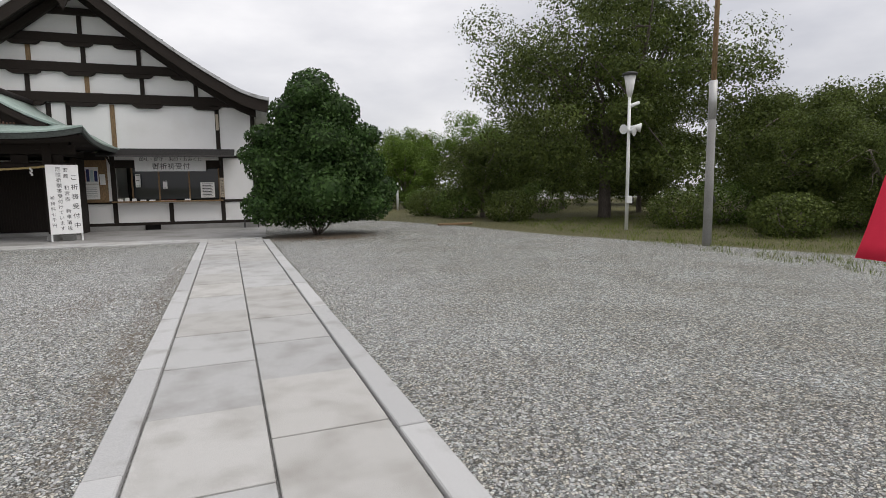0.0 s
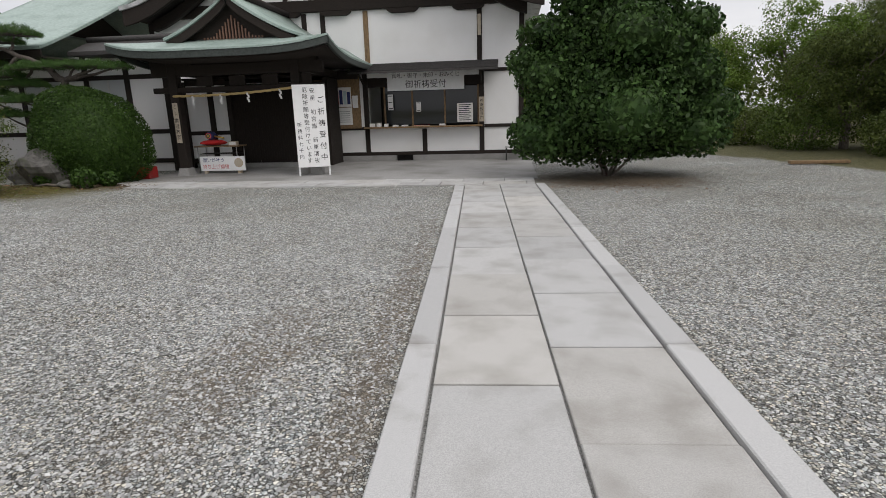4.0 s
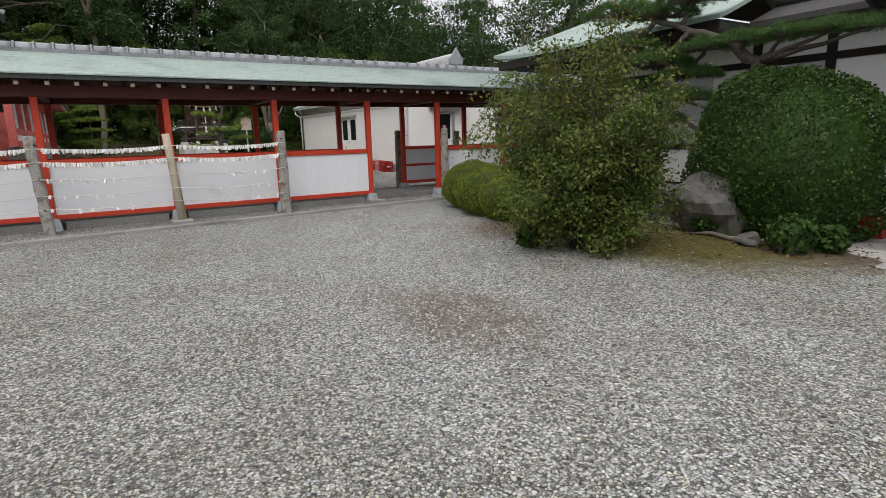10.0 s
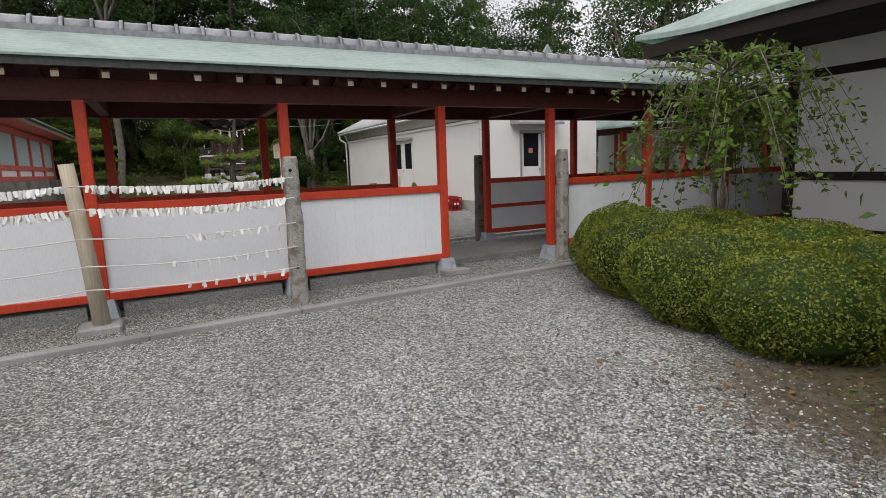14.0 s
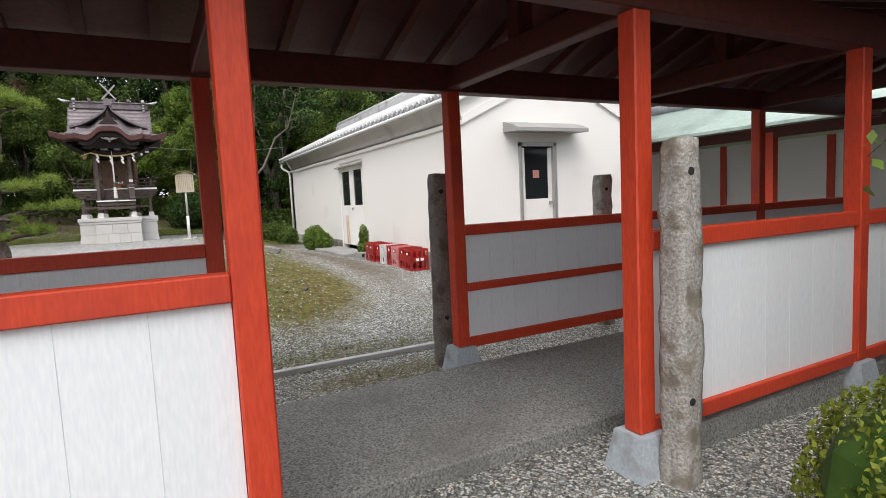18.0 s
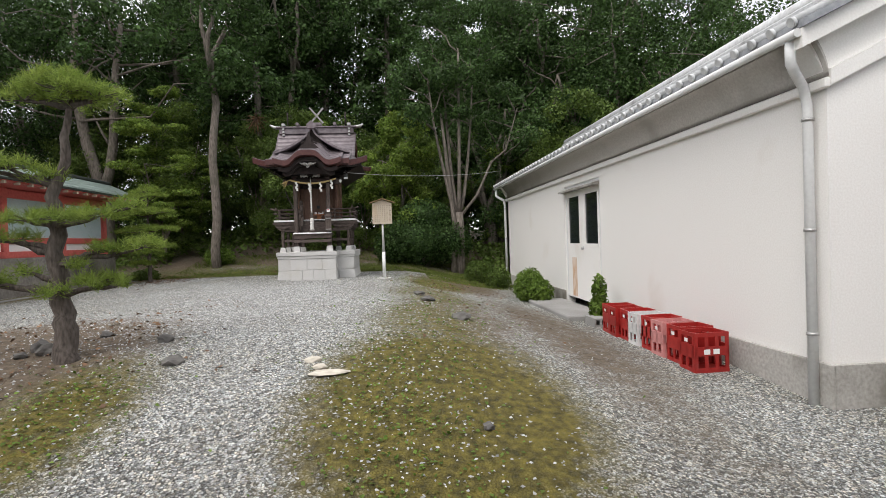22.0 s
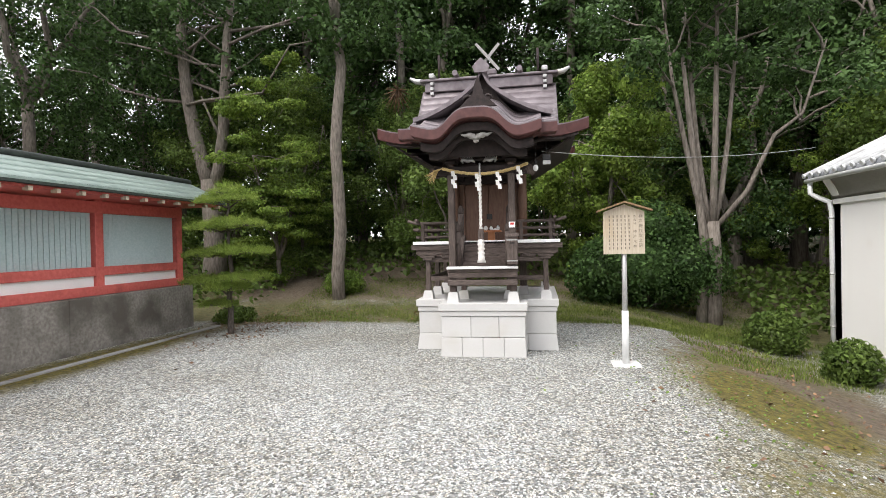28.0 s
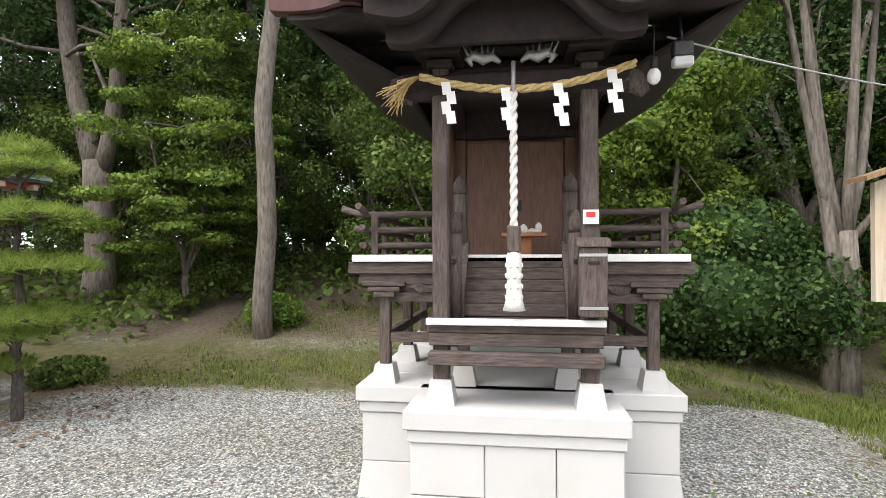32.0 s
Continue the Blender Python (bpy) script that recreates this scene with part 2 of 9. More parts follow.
dark_roof = mat("dark_metal_roofing", (0.022, 0.020, 0.019), (0.05, 0.046, 0.043), 0.65, fine=20, coarse=2)
paper = mat("white_paper", (0.78, 0.77, 0.74), (0.84, 0.83, 0.81), 0.8, fine=20, bump=0.0, island=0.06)
sign_white = mat("white_sign_board", (0.80, 0.80, 0.79), (0.84, 0.84, 0.83), 0.5, fine=10, bump=0.0)
ink = mat("black_ink", (0.012, 0.012, 0.013), (0.02, 0.02, 0.02), 0.7, bump=0.0)
faded_ink = mat("faded_brush_ink", (0.11, 0.095, 0.075), (0.20, 0.17, 0.135), 0.8, fine=60, bump=0.0)
ink_blue = mat("navy_lettering", (0.03, 0.035, 0.12), (0.04, 0.05, 0.15), 0.7, bump=0.0)
ink_red = mat("red_lettering", (0.5, 0.03, 0.03), (0.55, 0.04, 0.04), 0.6, bump=0.0)
straw = mat("rice_straw_rope", (0.42, 0.30, 0.12), (0.62, 0.47, 0.22), 0.85, fine=60, bump=0.5)
cord = mat("white_cotton_cord", (0.62, 0.60, 0.56), (0.74, 0.72, 0.68), 0.9, fine=80, bump=0.4)
gold = mat("gilt_metal", (0.75, 0.48, 0.10), (0.85, 0.56, 0.14), 0.35, metal=1.0, bump=0.0)
red_plastic = mat("red_plastic", (0.30, 0.014, 0.012), (0.38, 0.022, 0.018), 0.4, fine=20, coarse=4, bump=0.05, dirt=(0.27, 0.03, 0.026), piece=0.12)
white_plastic = mat("dusty_white_plastic", (0.58, 0.58, 0.57), (0.68, 0.68, 0.67), 0.5, fine=20, coarse=4, bump=0.05)
pink_plastic = mat("sun_faded_pink_plastic", (0.52, 0.20, 0.19), (0.60, 0.27, 0.26), 0.5, fine=20, coarse=4, bump=0.05)
red_cloth = mat("red_cloth", (0.60, 0.012, 0.045), (0.70, 0.02, 0.06), 0.8, fine=200, bump=0.1)
felt_red = mat("red_cushion_cloth", (0.55, 0.02, 0.02), (0.65, 0.03, 0.03), 0.9, fine=100, bump=0.1)
metal_grey = mat("galvanised_steel", (0.38, 0.38, 0.37), (0.50, 0.50, 0.49), 0.45, metal=0.6, fine=60, bump=0.05, dirt=(0.30, 0.27, 0.23), dirt_at=(0.6, 0.75))
white_metal = mat("white_painted_metal", (0.66, 0.67, 0.66), (0.74, 0.75, 0.74), 0.4, fine=30, bump=0.03, dirt=(0.55, 0.55, 0.52))
black_metal = mat("black_metal", (0.02, 0.02, 0.02), (0.035, 0.035, 0.035), 0.5, bump=0.05)
# near-black colour that stands in for the shade inside rooms, holes and slots
unlit_black = mat("painted_opening_shade", (0.012, 0.011, 0.010), (0.022, 0.02, 0.018), 0.9, bump=0.0)
porcelain = mat("white_porcelain", (0.78, 0.78, 0.77), (0.82, 0.82, 0.81), 0.25, bump=0.0)
bark = mat("grey_brown_bark", (0.085, 0.070, 0.056), (0.225, 0.195, 0.165), 0.95, fine=10, coarse=3, bump=1.0, stretch=(3, 3, 0.6), dirt=(0.10, 0.095, 0.07))
bark_dark = mat("dark_pine_bark", (0.045, 0.036, 0.030), (0.13, 0.11, 0.095), 0.95, fine=16, coarse=4, bump=1.0, stretch=(3, 3, 0.8))
leaf_dark = mat("dark_evergreen_leaf", (0.026, 0.057, 0.015), (0.076, 0.134, 0.038), 0.55, fine=3, bump=0, island=0.6, leafy=0.3)
leaf_ever = mat("glossy_dark_evergreen_leaf", (0.024, 0.054, 0.014), (0.062, 0.112, 0.030), 0.5, fine=3, bump=0, island=0.55, leafy=0.2)
leaf_fresh = mat("fresh_understorey_leaf", (0.10, 0.17, 0.028), (0.22, 0.30, 0.058), 0.45, fine=3, bump=0, island=0.5, leafy=0.42)
leaf_mid = mat("broadleaf_green_leaf", (0.058, 0.100, 0.020), (0.125, 0.180, 0.040), 0.5, fine=2, bump=0, island=0.45, leafy=0.3)
leaf_azalea = mat("azalea_leaf", (0.088, 0.118, 0.015), (0.215, 0.245, 0.036), 0.5, fine=5, bump=0, island=0.5, leafy=0.25)
leaf_lite = mat("fresh_yellow_green_leaf", (0.085, 0.145, 0.022), (0.16, 0.24, 0.045), 0.5, fine=3, bump=0, island=0.4, leafy=0.35)
leaf_olive = mat("mixed_olive_leaf", (0.050, 0.072, 0.014), (0.165, 0.170, 0.040), 0.55, fine=5, bump=0, island=0.5, leafy=0.25)
leaf_park = mat("dusty_park_leaf", (0.052, 0.078, 0.018), (0.125, 0.155, 0.040), 0.55, fine=2, bump=0, island=0.5, leafy=0.35)
leaf_dome = mat("clipped_shrub_leaf", (0.024, 0.054, 0.010), (0.056, 0.105, 0.020), 0.5, fine=6, bump=0, island=0.45, leafy=0.22)
needle = mat("pine_needle", (0.040, 0.090, 0.022), (0.085, 0.155, 0.040), 0.5, fine=5, bump=0, island=0.4, leafy=0.2)
needle_lite = mat("bright_pine_needle", (0.15, 0.225, 0.040), (0.25, 0.325, 0.072), 0.5, fine=5, bump=0, island=0.4, leafy=0.42)
grass_mat = mat("meadow_grass", (0.085, 0.125, 0.022), (0.18, 0.215, 0.050), 0.7, fine=2, bump=0, island=0.4, leafy=0.25)
dead_leaf = mat("fallen_brown_leaf", (0.10, 0.055, 0.03), (0.22, 0.125, 0.065), 0.8, fine=5, bump=0, island=0.5)
hill_mat = mat("far_wooded_hill", (0.030, 0.050, 0.035), (0.055, 0.080, 0.055), 0.95, fine=0.12, coarse=0.03, bump=0)
pebble = mat("gravel_chip", (0.29, 0.292, 0.285), (0.46, 0.463, 0.452), 0.85, fine=8, bump=0, island=0.5)


def glass(name, tint, rough=0.05):
    m = bpy.data.materials.new(name)
    m.use_nodes = True
    p = m.node_tree.nodes["Principled BSDF"]
    p.inputs["Base Color"].default_value = (*tint, 1)
    p.inputs["Roughness"].default_value = rough
    return m


dark_glass = glass("dark_window_glass", (0.015, 0.018, 0.02))
milk_glass = glass("curtained_window_glass", (0.42, 0.44, 0.45), 0.25)


def ground_material():
    """Grey crushed-stone gravel with moss, soil and grass where the attributes say."""
    m = bpy.data.materials.new("gravel_ground")
    m.use_nodes = True
    n, l = m.node_tree.nodes, m.node_tree.links
    p = n["Principled BSDF"]
    p.inputs["Roughness"].default_value = 0.9
    tc = n.new("ShaderNodeTexCoord")
    vo = n.new("ShaderNodeTexVoronoi")
    vo.inputs["Scale"].default_value = 56
    l.new(tc.outputs["Object"], vo.inputs["Vector"])
    rim = n.new("ShaderNodeTexVoronoi")
    rim.feature = "DISTANCE_TO_EDGE"
    rim.inputs["Scale"].default_value = 56
    l.new(tc.outputs["Object"], rim.inputs["Vector"])
    three = n.new("ShaderNodeSeparateColor")
    l.new(vo.outputs["Color"], three.inputs[0])
    stones = ramp_of(n, (0.13, 0.13, 0.126), (0.76, 0.76, 0.73), 0.04, 0.98)
    mid = stones.color_ramp.elements.new(0.55)
    mid.color = (0.41, 0.412, 0.392, 1)
    l.new(three.outputs[0], stones.inputs["Fac"])
    tint = ramp_of(n, (0.94, 0.99, 1.02), (1.06, 1.0, 0.90), 0.2, 0.95)
    l.new(three.outputs[1], tint.inputs["Fac"])
    hued = n.new("ShaderNodeMix")
    hued.data_type, hued.blend_type = "RGBA", "MULTIPLY"
    hued.inputs[0].default_value = 1.0
    l.new(stones.outputs[0], hued.inputs[6])
    l.new(tint.outputs[0], hued.inputs[7])
    gap = ramp_of(n, (0.05, 0.047, 0.041), (1, 1, 1), 0.012, 0.13)
    l.new(rim.outputs["Distance"], gap.inputs["Fac"])
    mul = n.new("ShaderNodeMix")
    mul.data_type, mul.blend_type = "RGBA", "MULTIPLY"
    mul.inputs[0].default_value = 0.9
    l.new(hued.outputs[2], mul.inputs[6])
    l.new(gap.outputs[0], mul.inputs[7])
    # each stone is a tilted facet that rises from its gap
    off = n.new("ShaderNodeVectorMath")
    off.operation = "SUBTRACT"
    l.new(tc.outputs["Object"], off.inputs[0])
    l.new(vo.outputs["Position"], off.inputs[1])
    lean = n.new("ShaderNodeVectorMath")
    lean.operation = "SUBTRACT"
    lean.inputs[1].default_value = (0.5, 0.5, 0.5)
    l.new(vo.outputs["Color"], lean.inputs[0])
    tilt = n.new("ShaderNodeVectorMath")
    tilt.operation = "DOT_PRODUCT"
    l.new(off.outputs[0], tilt.inputs[0])
    l.new(lean.outputs[0], tilt.inputs[1])
    lift = n.new("ShaderNodeMath")
    lift.operation = "MULTIPLY_ADD"
    lift.inputs[1].default_value = 76.0
    l.new(tilt.outputs["Value"], lift.inputs[0])
    l.new(gap.outputs[0], lift.inputs[2])
    big = n.new("ShaderNodeTexNoise")
    big.inputs["Scale"].default_value, big.inputs["Detail"].default_value = 0.9, 9
    l.new(tc.outputs["Object"], big.inputs["Vector"])
    tone = ramp_of(n, (0.90, 0.885, 0.845), (1.10, 1.115, 1.12), 0.34, 0.66)
    l.new(big.outputs["Fac"], tone.inputs["Fac"])
    mul2 = n.new("ShaderNodeMix")
    mul2.data_type, mul2.blend_type = "RGBA", "MULTIPLY"
    mul2.inputs[0].default_value = 1.0
    l.new(mul.outputs[2], mul2.inputs[6])
    l.new(tone.outputs[0], mul2.inputs[7])
    col = mul2.outputs[2]
    edge = n.new("ShaderNodeTexNoise")
    edge.inputs["Scale"].default_value, edge.inputs["Detail"].default_value = 5, 10
    edge.inputs["Roughness"].default_value = 0.75
    l.new(tc.outputs["Object"], edge.inputs["Vector"])
    for attr, a, b, fine, lo, hi in (("soil", (0.10, 0.075, 0.05), (0.21, 0.165, 0.115), 14, 0.42, 0.62),
                                     ("moss", (0.050, 0.044, 0.008), (0.200, 0.162, 0.026), 15, 0.49, 0.78),
                                     ("grass", (0.075, 0.078, 0.024), (0.165, 0.15, 0.062), 9, 0.42, 0.64)):
        at = n.new("ShaderNodeAttribute")
        at.attribute_name = attr
        add = n.new("ShaderNodeMath")
        add.operation = "ADD"
        l.new(at.outputs["Fac"], add.inputs[0])
        l.new(edge.outputs["Fac"], add.inputs[1])
        half = n.new("ShaderNodeMath")
        half.operation = "MULTIPLY"
        half.inputs[1].default_value = 0.5
        l.new(add.outputs[0], half.inputs[0])
        mask = ramp_of(n, (0, 0, 0), (1, 1, 1), lo, hi)
        l.new(half.outputs[0], mask.inputs["Fac"])
        no = n.new("ShaderNodeTexNoise")
        no.inputs["Scale"].default_value, no.inputs["Detail"].default_value = fine, 9
        l.new(tc.outputs["Object"], no.inputs["Vector"])
        c = ramp_of(n, a, b, 0.3, 0.7)
        l.new(no.outputs["Fac"], c.inputs["Fac"])
        mx = n.new("ShaderNodeMix")
        mx.data_type = "RGBA"
        l.new(mask.outputs[0], mx.inputs[0])
        l.new(col, mx.inputs[6])
        l.new(c.outputs[0], mx.inputs[7])
        col = mx.outputs[2]
    l.new(col, p.inputs["Base Color"])
    bp = n.new("ShaderNodeBump")
    bp.inputs["Strength"].default_value, bp.inputs["Distance"].default_value = 1.0, 0.009
    l.new(lift.outputs[0], bp.inputs["Height"])
    l.new(bp.outputs[0], p.inputs["Normal"])
    return m


gravel_mat = ground_material()


# ---- mesh helpers ----
def box(bm, x0, x1, y0, y1, z0, z1, bev=0.0, turn=None):
    """An upright block between the given bounds, its edges chamfered by bev."""
    vs = [bm.verts.new((x, y, z)) for z in (z0, z1) for y in (y0, y1) for x in (x0, x1)]
    fs = [bm.faces.new([vs[i] for i in q]) for q in ((0, 2, 3, 1), (4, 5, 7, 6), (0, 1, 5, 4), (2, 6, 7, 3), (0, 4, 6, 2), (1, 3, 7, 5))]
    if bev:
        es = list({e for f in fs for e in f.edges})
        made = bmesh.ops.bevel(bm, geom=es, offset=bev, segments=1, affect="EDGES", profile=0.5)
        vs = list({v for f in made["faces"] for v in f.verts} | {v for v in vs if v.is_valid})
    if turn is not None:
        bmesh.ops.transform(bm, matrix=turn, verts=vs)
    return vs


def taper(bm, x, y, z0, z1, w0, d0, w1, d1):
    """A block whose width and depth change from bottom to top."""
    vs = [bm.verts.new((x + sx * w / 2, y + sy * d / 2, z)) for z, w, d in ((z0, w0, d0), (z1, w1, d1)) for sy in (-1, 1) for sx in (-1, 1)]
    for q in ((0, 2, 3, 1), (4, 5, 7, 6), (0, 1, 5, 4), (2, 6, 7, 3), (0, 4, 6, 2), (1, 3, 7, 5)):
        bm.faces.new([vs[i] for i in q])


def tube(bm, pts, radii, n=8, caps=True, squash=1.0):
    """A round bar through the points with a radius at each."""
    rings = []
    pts = [Vector(p) for p in pts]
    if not hasattr(radii, "__len__"):
        radii = [radii] * len(pts)
    side = None
    for i, p in enumerate(pts):
        d = (pts[min(i + 1, len(pts) - 1)] - pts[max(i - 1, 0)]).normalized()
        if side is None:
            side = d.orthogonal().normalized()
        side = (side - d * side.dot(d)).normalized()
        up = d.cross(side)
        rings.append([bm.verts.new(p + radii[i] * (side * math.cos(2 * math.pi * k / n) + up * squash * math.sin(2 * math.pi * k / n))) for k in range(n)])
    for a, b in zip(rings, rings[1:]):
        for k in range(n):
            f = bm.faces.new((a[k], a[(k + 1) % n], b[(k + 1) % n], b[k]))
            f.smooth = True
    if caps:
        bm.faces.new(rings[0][::-1])
        bm.faces.new(rings[-1])


def shell(bm, f, nu, nv, thick, down=Vector((0, 0, -1)), smooth=True):
    """A bent sheet f(u, v), u and v from 0 to 1, with a thickness."""
    top = [[bm.verts.new(f(i / nu, j / nv)) for j in range(nv + 1)] for i in range(nu + 1)]
    low = [[bm.verts.new(v.co + down * thick) for v in r] for r in top]
    for i in range(nu):
        for j in range(nv):
            a = bm.faces.new((top[i][j], top[i + 1][j], top[i + 1][j + 1], top[i][j + 1]))
            b = bm.faces.new((low[i][j], low[i][j + 1], low[i + 1][j + 1], low[i + 1][j]))
            a.smooth = b.smooth = smooth
    ring = [(i, 0) for i in range(nu)] + [(nu, j) for j in range(nv)] + [(i, nv) for i in range(nu, 0, -1)] + [(0, j) for j in range(nv, 0, -1)]
    for (i, j), (k, m) in zip(ring, ring[1:] + ring[:1]):
        bm.faces.new((top[i][j], low[i][j], low[k][m], top[k][m]))


def prism(bm, outline, a0, a1, axis="y"):
    """The flat outline, pushed from a0 to a1 along an axis."""
    def at(p, a):
        return {"x": (a, p[0], p[1]), "y": (p[0], a, p[1]), "z": (p[0], p[1], a)}[axis]
    r0, r1 = [bm.verts.new(at(p, a0)) for p in outline], [bm.verts.new(at(p, a1)) for p in outline]
    bm.faces.new(r0[::-1])
    bm.faces.new(r1)
    for i in range(len(outline)):
        k = (i + 1) % len(outline)
        bm.faces.new((r0[i], r0[k], r1[k], r1[i]))


def lump(bm, c, r, seed=0, sub=2, rough=0.25):
    """A rounded uneven stone-like body."""
    made = bmesh.ops.create_icosphere(bm, subdivisions=sub, radius=1.0)
    for v in made["verts"]:
        k = 1 + rough * noise.noise(v.co * 1.3 + Vector((seed * 7.1, seed * 3.3, 0)))
        v.co = Vector(c) + Vector((v.co.x * r[0], v.co.y * r[1], v.co.z * r[2])) * k


def mesh_of(bm, name, material, smooth=None):
    bmesh.ops.recalc_face_normals(bm, faces=bm.faces)
    me = bpy.data.meshes.new(name)
    bm.to_mesh(me)
    bm.free()
    me.materials.append(material)
    if smooth is not None:
        me.polygons.foreach_set("use_smooth", [smooth] * len(me.polygons))
    return me


def part(name, bm, material, parent, label=""):
    """Links a bmesh as one mesh under a thing; its coordinates are the thing's own."""
    ob = new(name, mesh_of(bm, name, material))
    ob.parent = parent
    if label:
        ob["label"] = label
    return ob


def piece(name, me, parent, at, turn=None, scale=None):
    """An object of its own on a shared mesh."""
    ob = new(name, me)
    ob.parent = parent
    ob.matrix_basis = Matrix.LocRotScale(at, turn or Euler((0, 0, 0)), scale or (1, 1, 1))
    return ob


def thing(name, at, label, category, group="", kind="", turn=0.0):
    ob = new(name)
    ob.empty_display_size = 0.2
    ob.matrix_basis = pose(at[0], at[1], at[2], 0, 0, turn)
    return tagged(ob, label, category, group, kind)


def solid(name, bm, material, label, category="", kind="", group=""):
    return tagged(new(name, mesh_of(bm, name, material)), label, category, group, kind)


def from_arrays(name, verts, faces, material):
    me = bpy.data.meshes.new(name)
    verts, faces = np.asarray(verts, np.float32), np.asarray(faces, np.int32)
    k = faces.shape[1]
    me.vertices.add(len(verts))
    me.vertices.foreach_set("co", verts.ravel())
    me.loops.add(faces.size)
    me.loops.foreach_set("vertex_index", faces.ravel())
    me.polygons.add(len(faces))
    me.polygons.foreach_set("loop_start", np.arange(0, faces.size, k, dtype=np.int32))
    me.update(calc_edges=True)
    me.validate()
    me.materials.append(material)
    return me


def leaf_mesh(name, centres, normals, size, material, rng, spread=0.6, long=1.6, droop=0.0):
    """Small folded leaves at the centres, turned roughly along the normals."""
    c = np.asarray(centres, float)
    n = len(c)
    d = np.asarray(normals, float) + rng.normal(0, spread, (n, 3))
    d[:, 2] -= droop
    d /= np.linalg.norm(d, axis=1)[:, None] + 1e-9
    s = np.cross(d, rng.normal(0, 1, (n, 3)))
    s /= np.linalg.norm(s, axis=1)[:, None] + 1e-9
    up = np.cross(d, s)
    sz = (size * rng.uniform(0.6, 1.35, n))[:, None]
    lift = d * sz * 0.16
    v = np.stack([c - s * sz * long / 2, c + up * sz / 2 + lift, c + s * sz * long / 2, c - up * sz / 2 + lift], 1).reshape(-1, 3)
    f = np.arange(4 * n).reshape(-1, 4)
    return from_arrays(name, v, f, material)


def text_mesh(chars, size, material, name="lettering"):
    cu = bpy.data.curves.new(name, "FONT")
    cu.body, cu.size, cu.align_x, cu.align_y = chars, size, "CENTER", "CENTER"
    cu.resolution_u = 2
    ob = bpy.data.objects.new(name, cu)
    scene.collection.objects.link(ob)
    me = bpy.data.meshes.new_from_object(ob.evaluated_get(bpy.context.evaluated_depsgraph_get()))
    bpy.data.objects.remove(ob)
    me.materials.clear()
    me.materials.append(material)
    return me


def letters(parent, chars, at, size, material, facing, step=0.0, name="lettering"):
    """Writing on a board: one line of text, or a column of characters where step is given. facing: 'south' or 'east'."""
    turn = {"south": Euler((radians(90), 0, 0)), "east": Euler((radians(90), 0, radians(90)))}[facing]
    if not step:
        return piece(name, text_mesh(chars, size, material), parent, at, turn)
    for k, ch in enumerate(chars):
        if ch != " ":
            piece(name, text_mesh(ch, size, material), parent, (at[0], at[1], at[2] - k * step), turn)


def smooth(a, b, x):
    t = np.clip((np.asarray(x, float) - a) / (b - a), 0, 1)
    return t * t * (3 - 2 * t)


def ground_z(x, y):
    """The height of the ground: a level court, and a yard that rises to the little shrine and to a wooded bank behind it."""
    x, y = np.asarray(x, float), np.asarray(y, float)
    rise = 0.74 * smooth(-20.6, -26.2, x)
    side = 1 - 0.66 * smooth(16.2, 19.4, y)
    bank = 1.1 * smooth(-37.0, -45.0, x) + 1.0 * smooth(-45, -70, x)
    mound = 0.10 * np.exp(-((x + 11.0) / 2.6) ** 2 - ((y - 16.6) / 1.3) ** 2)
    return rise * side + bank + mound


def ground_at(x, y):
    return float(ground_z(x, y))


SKEW = math.atan(0.059)


def along(x, y):
    """From the path's own square plan to the yard: the path runs 3.4 degrees off square to the office."""
    u, v = x - 0.165, y - 16.75
    return 0.464 + u * math.cos(SKEW) - v * math.sin(SKEW), 16.75 + u * math.sin(SKEW) + v * math.cos(SKEW)


def unskew(x, y):
    u, v = x - 0.464, y - 16.75
    return 0.165 + u * math.cos(SKEW) + v * math.sin(SKEW), 16.75 - u * math.sin(SKEW) + v * math.cos(SKEW)


def ell(x, y, cx, cy, rx, ry):
    return np.clip(1.35 - np.sqrt(((x - cx) / rx) ** 2 + ((y - cy) / ry) ** 2), 0, 1)


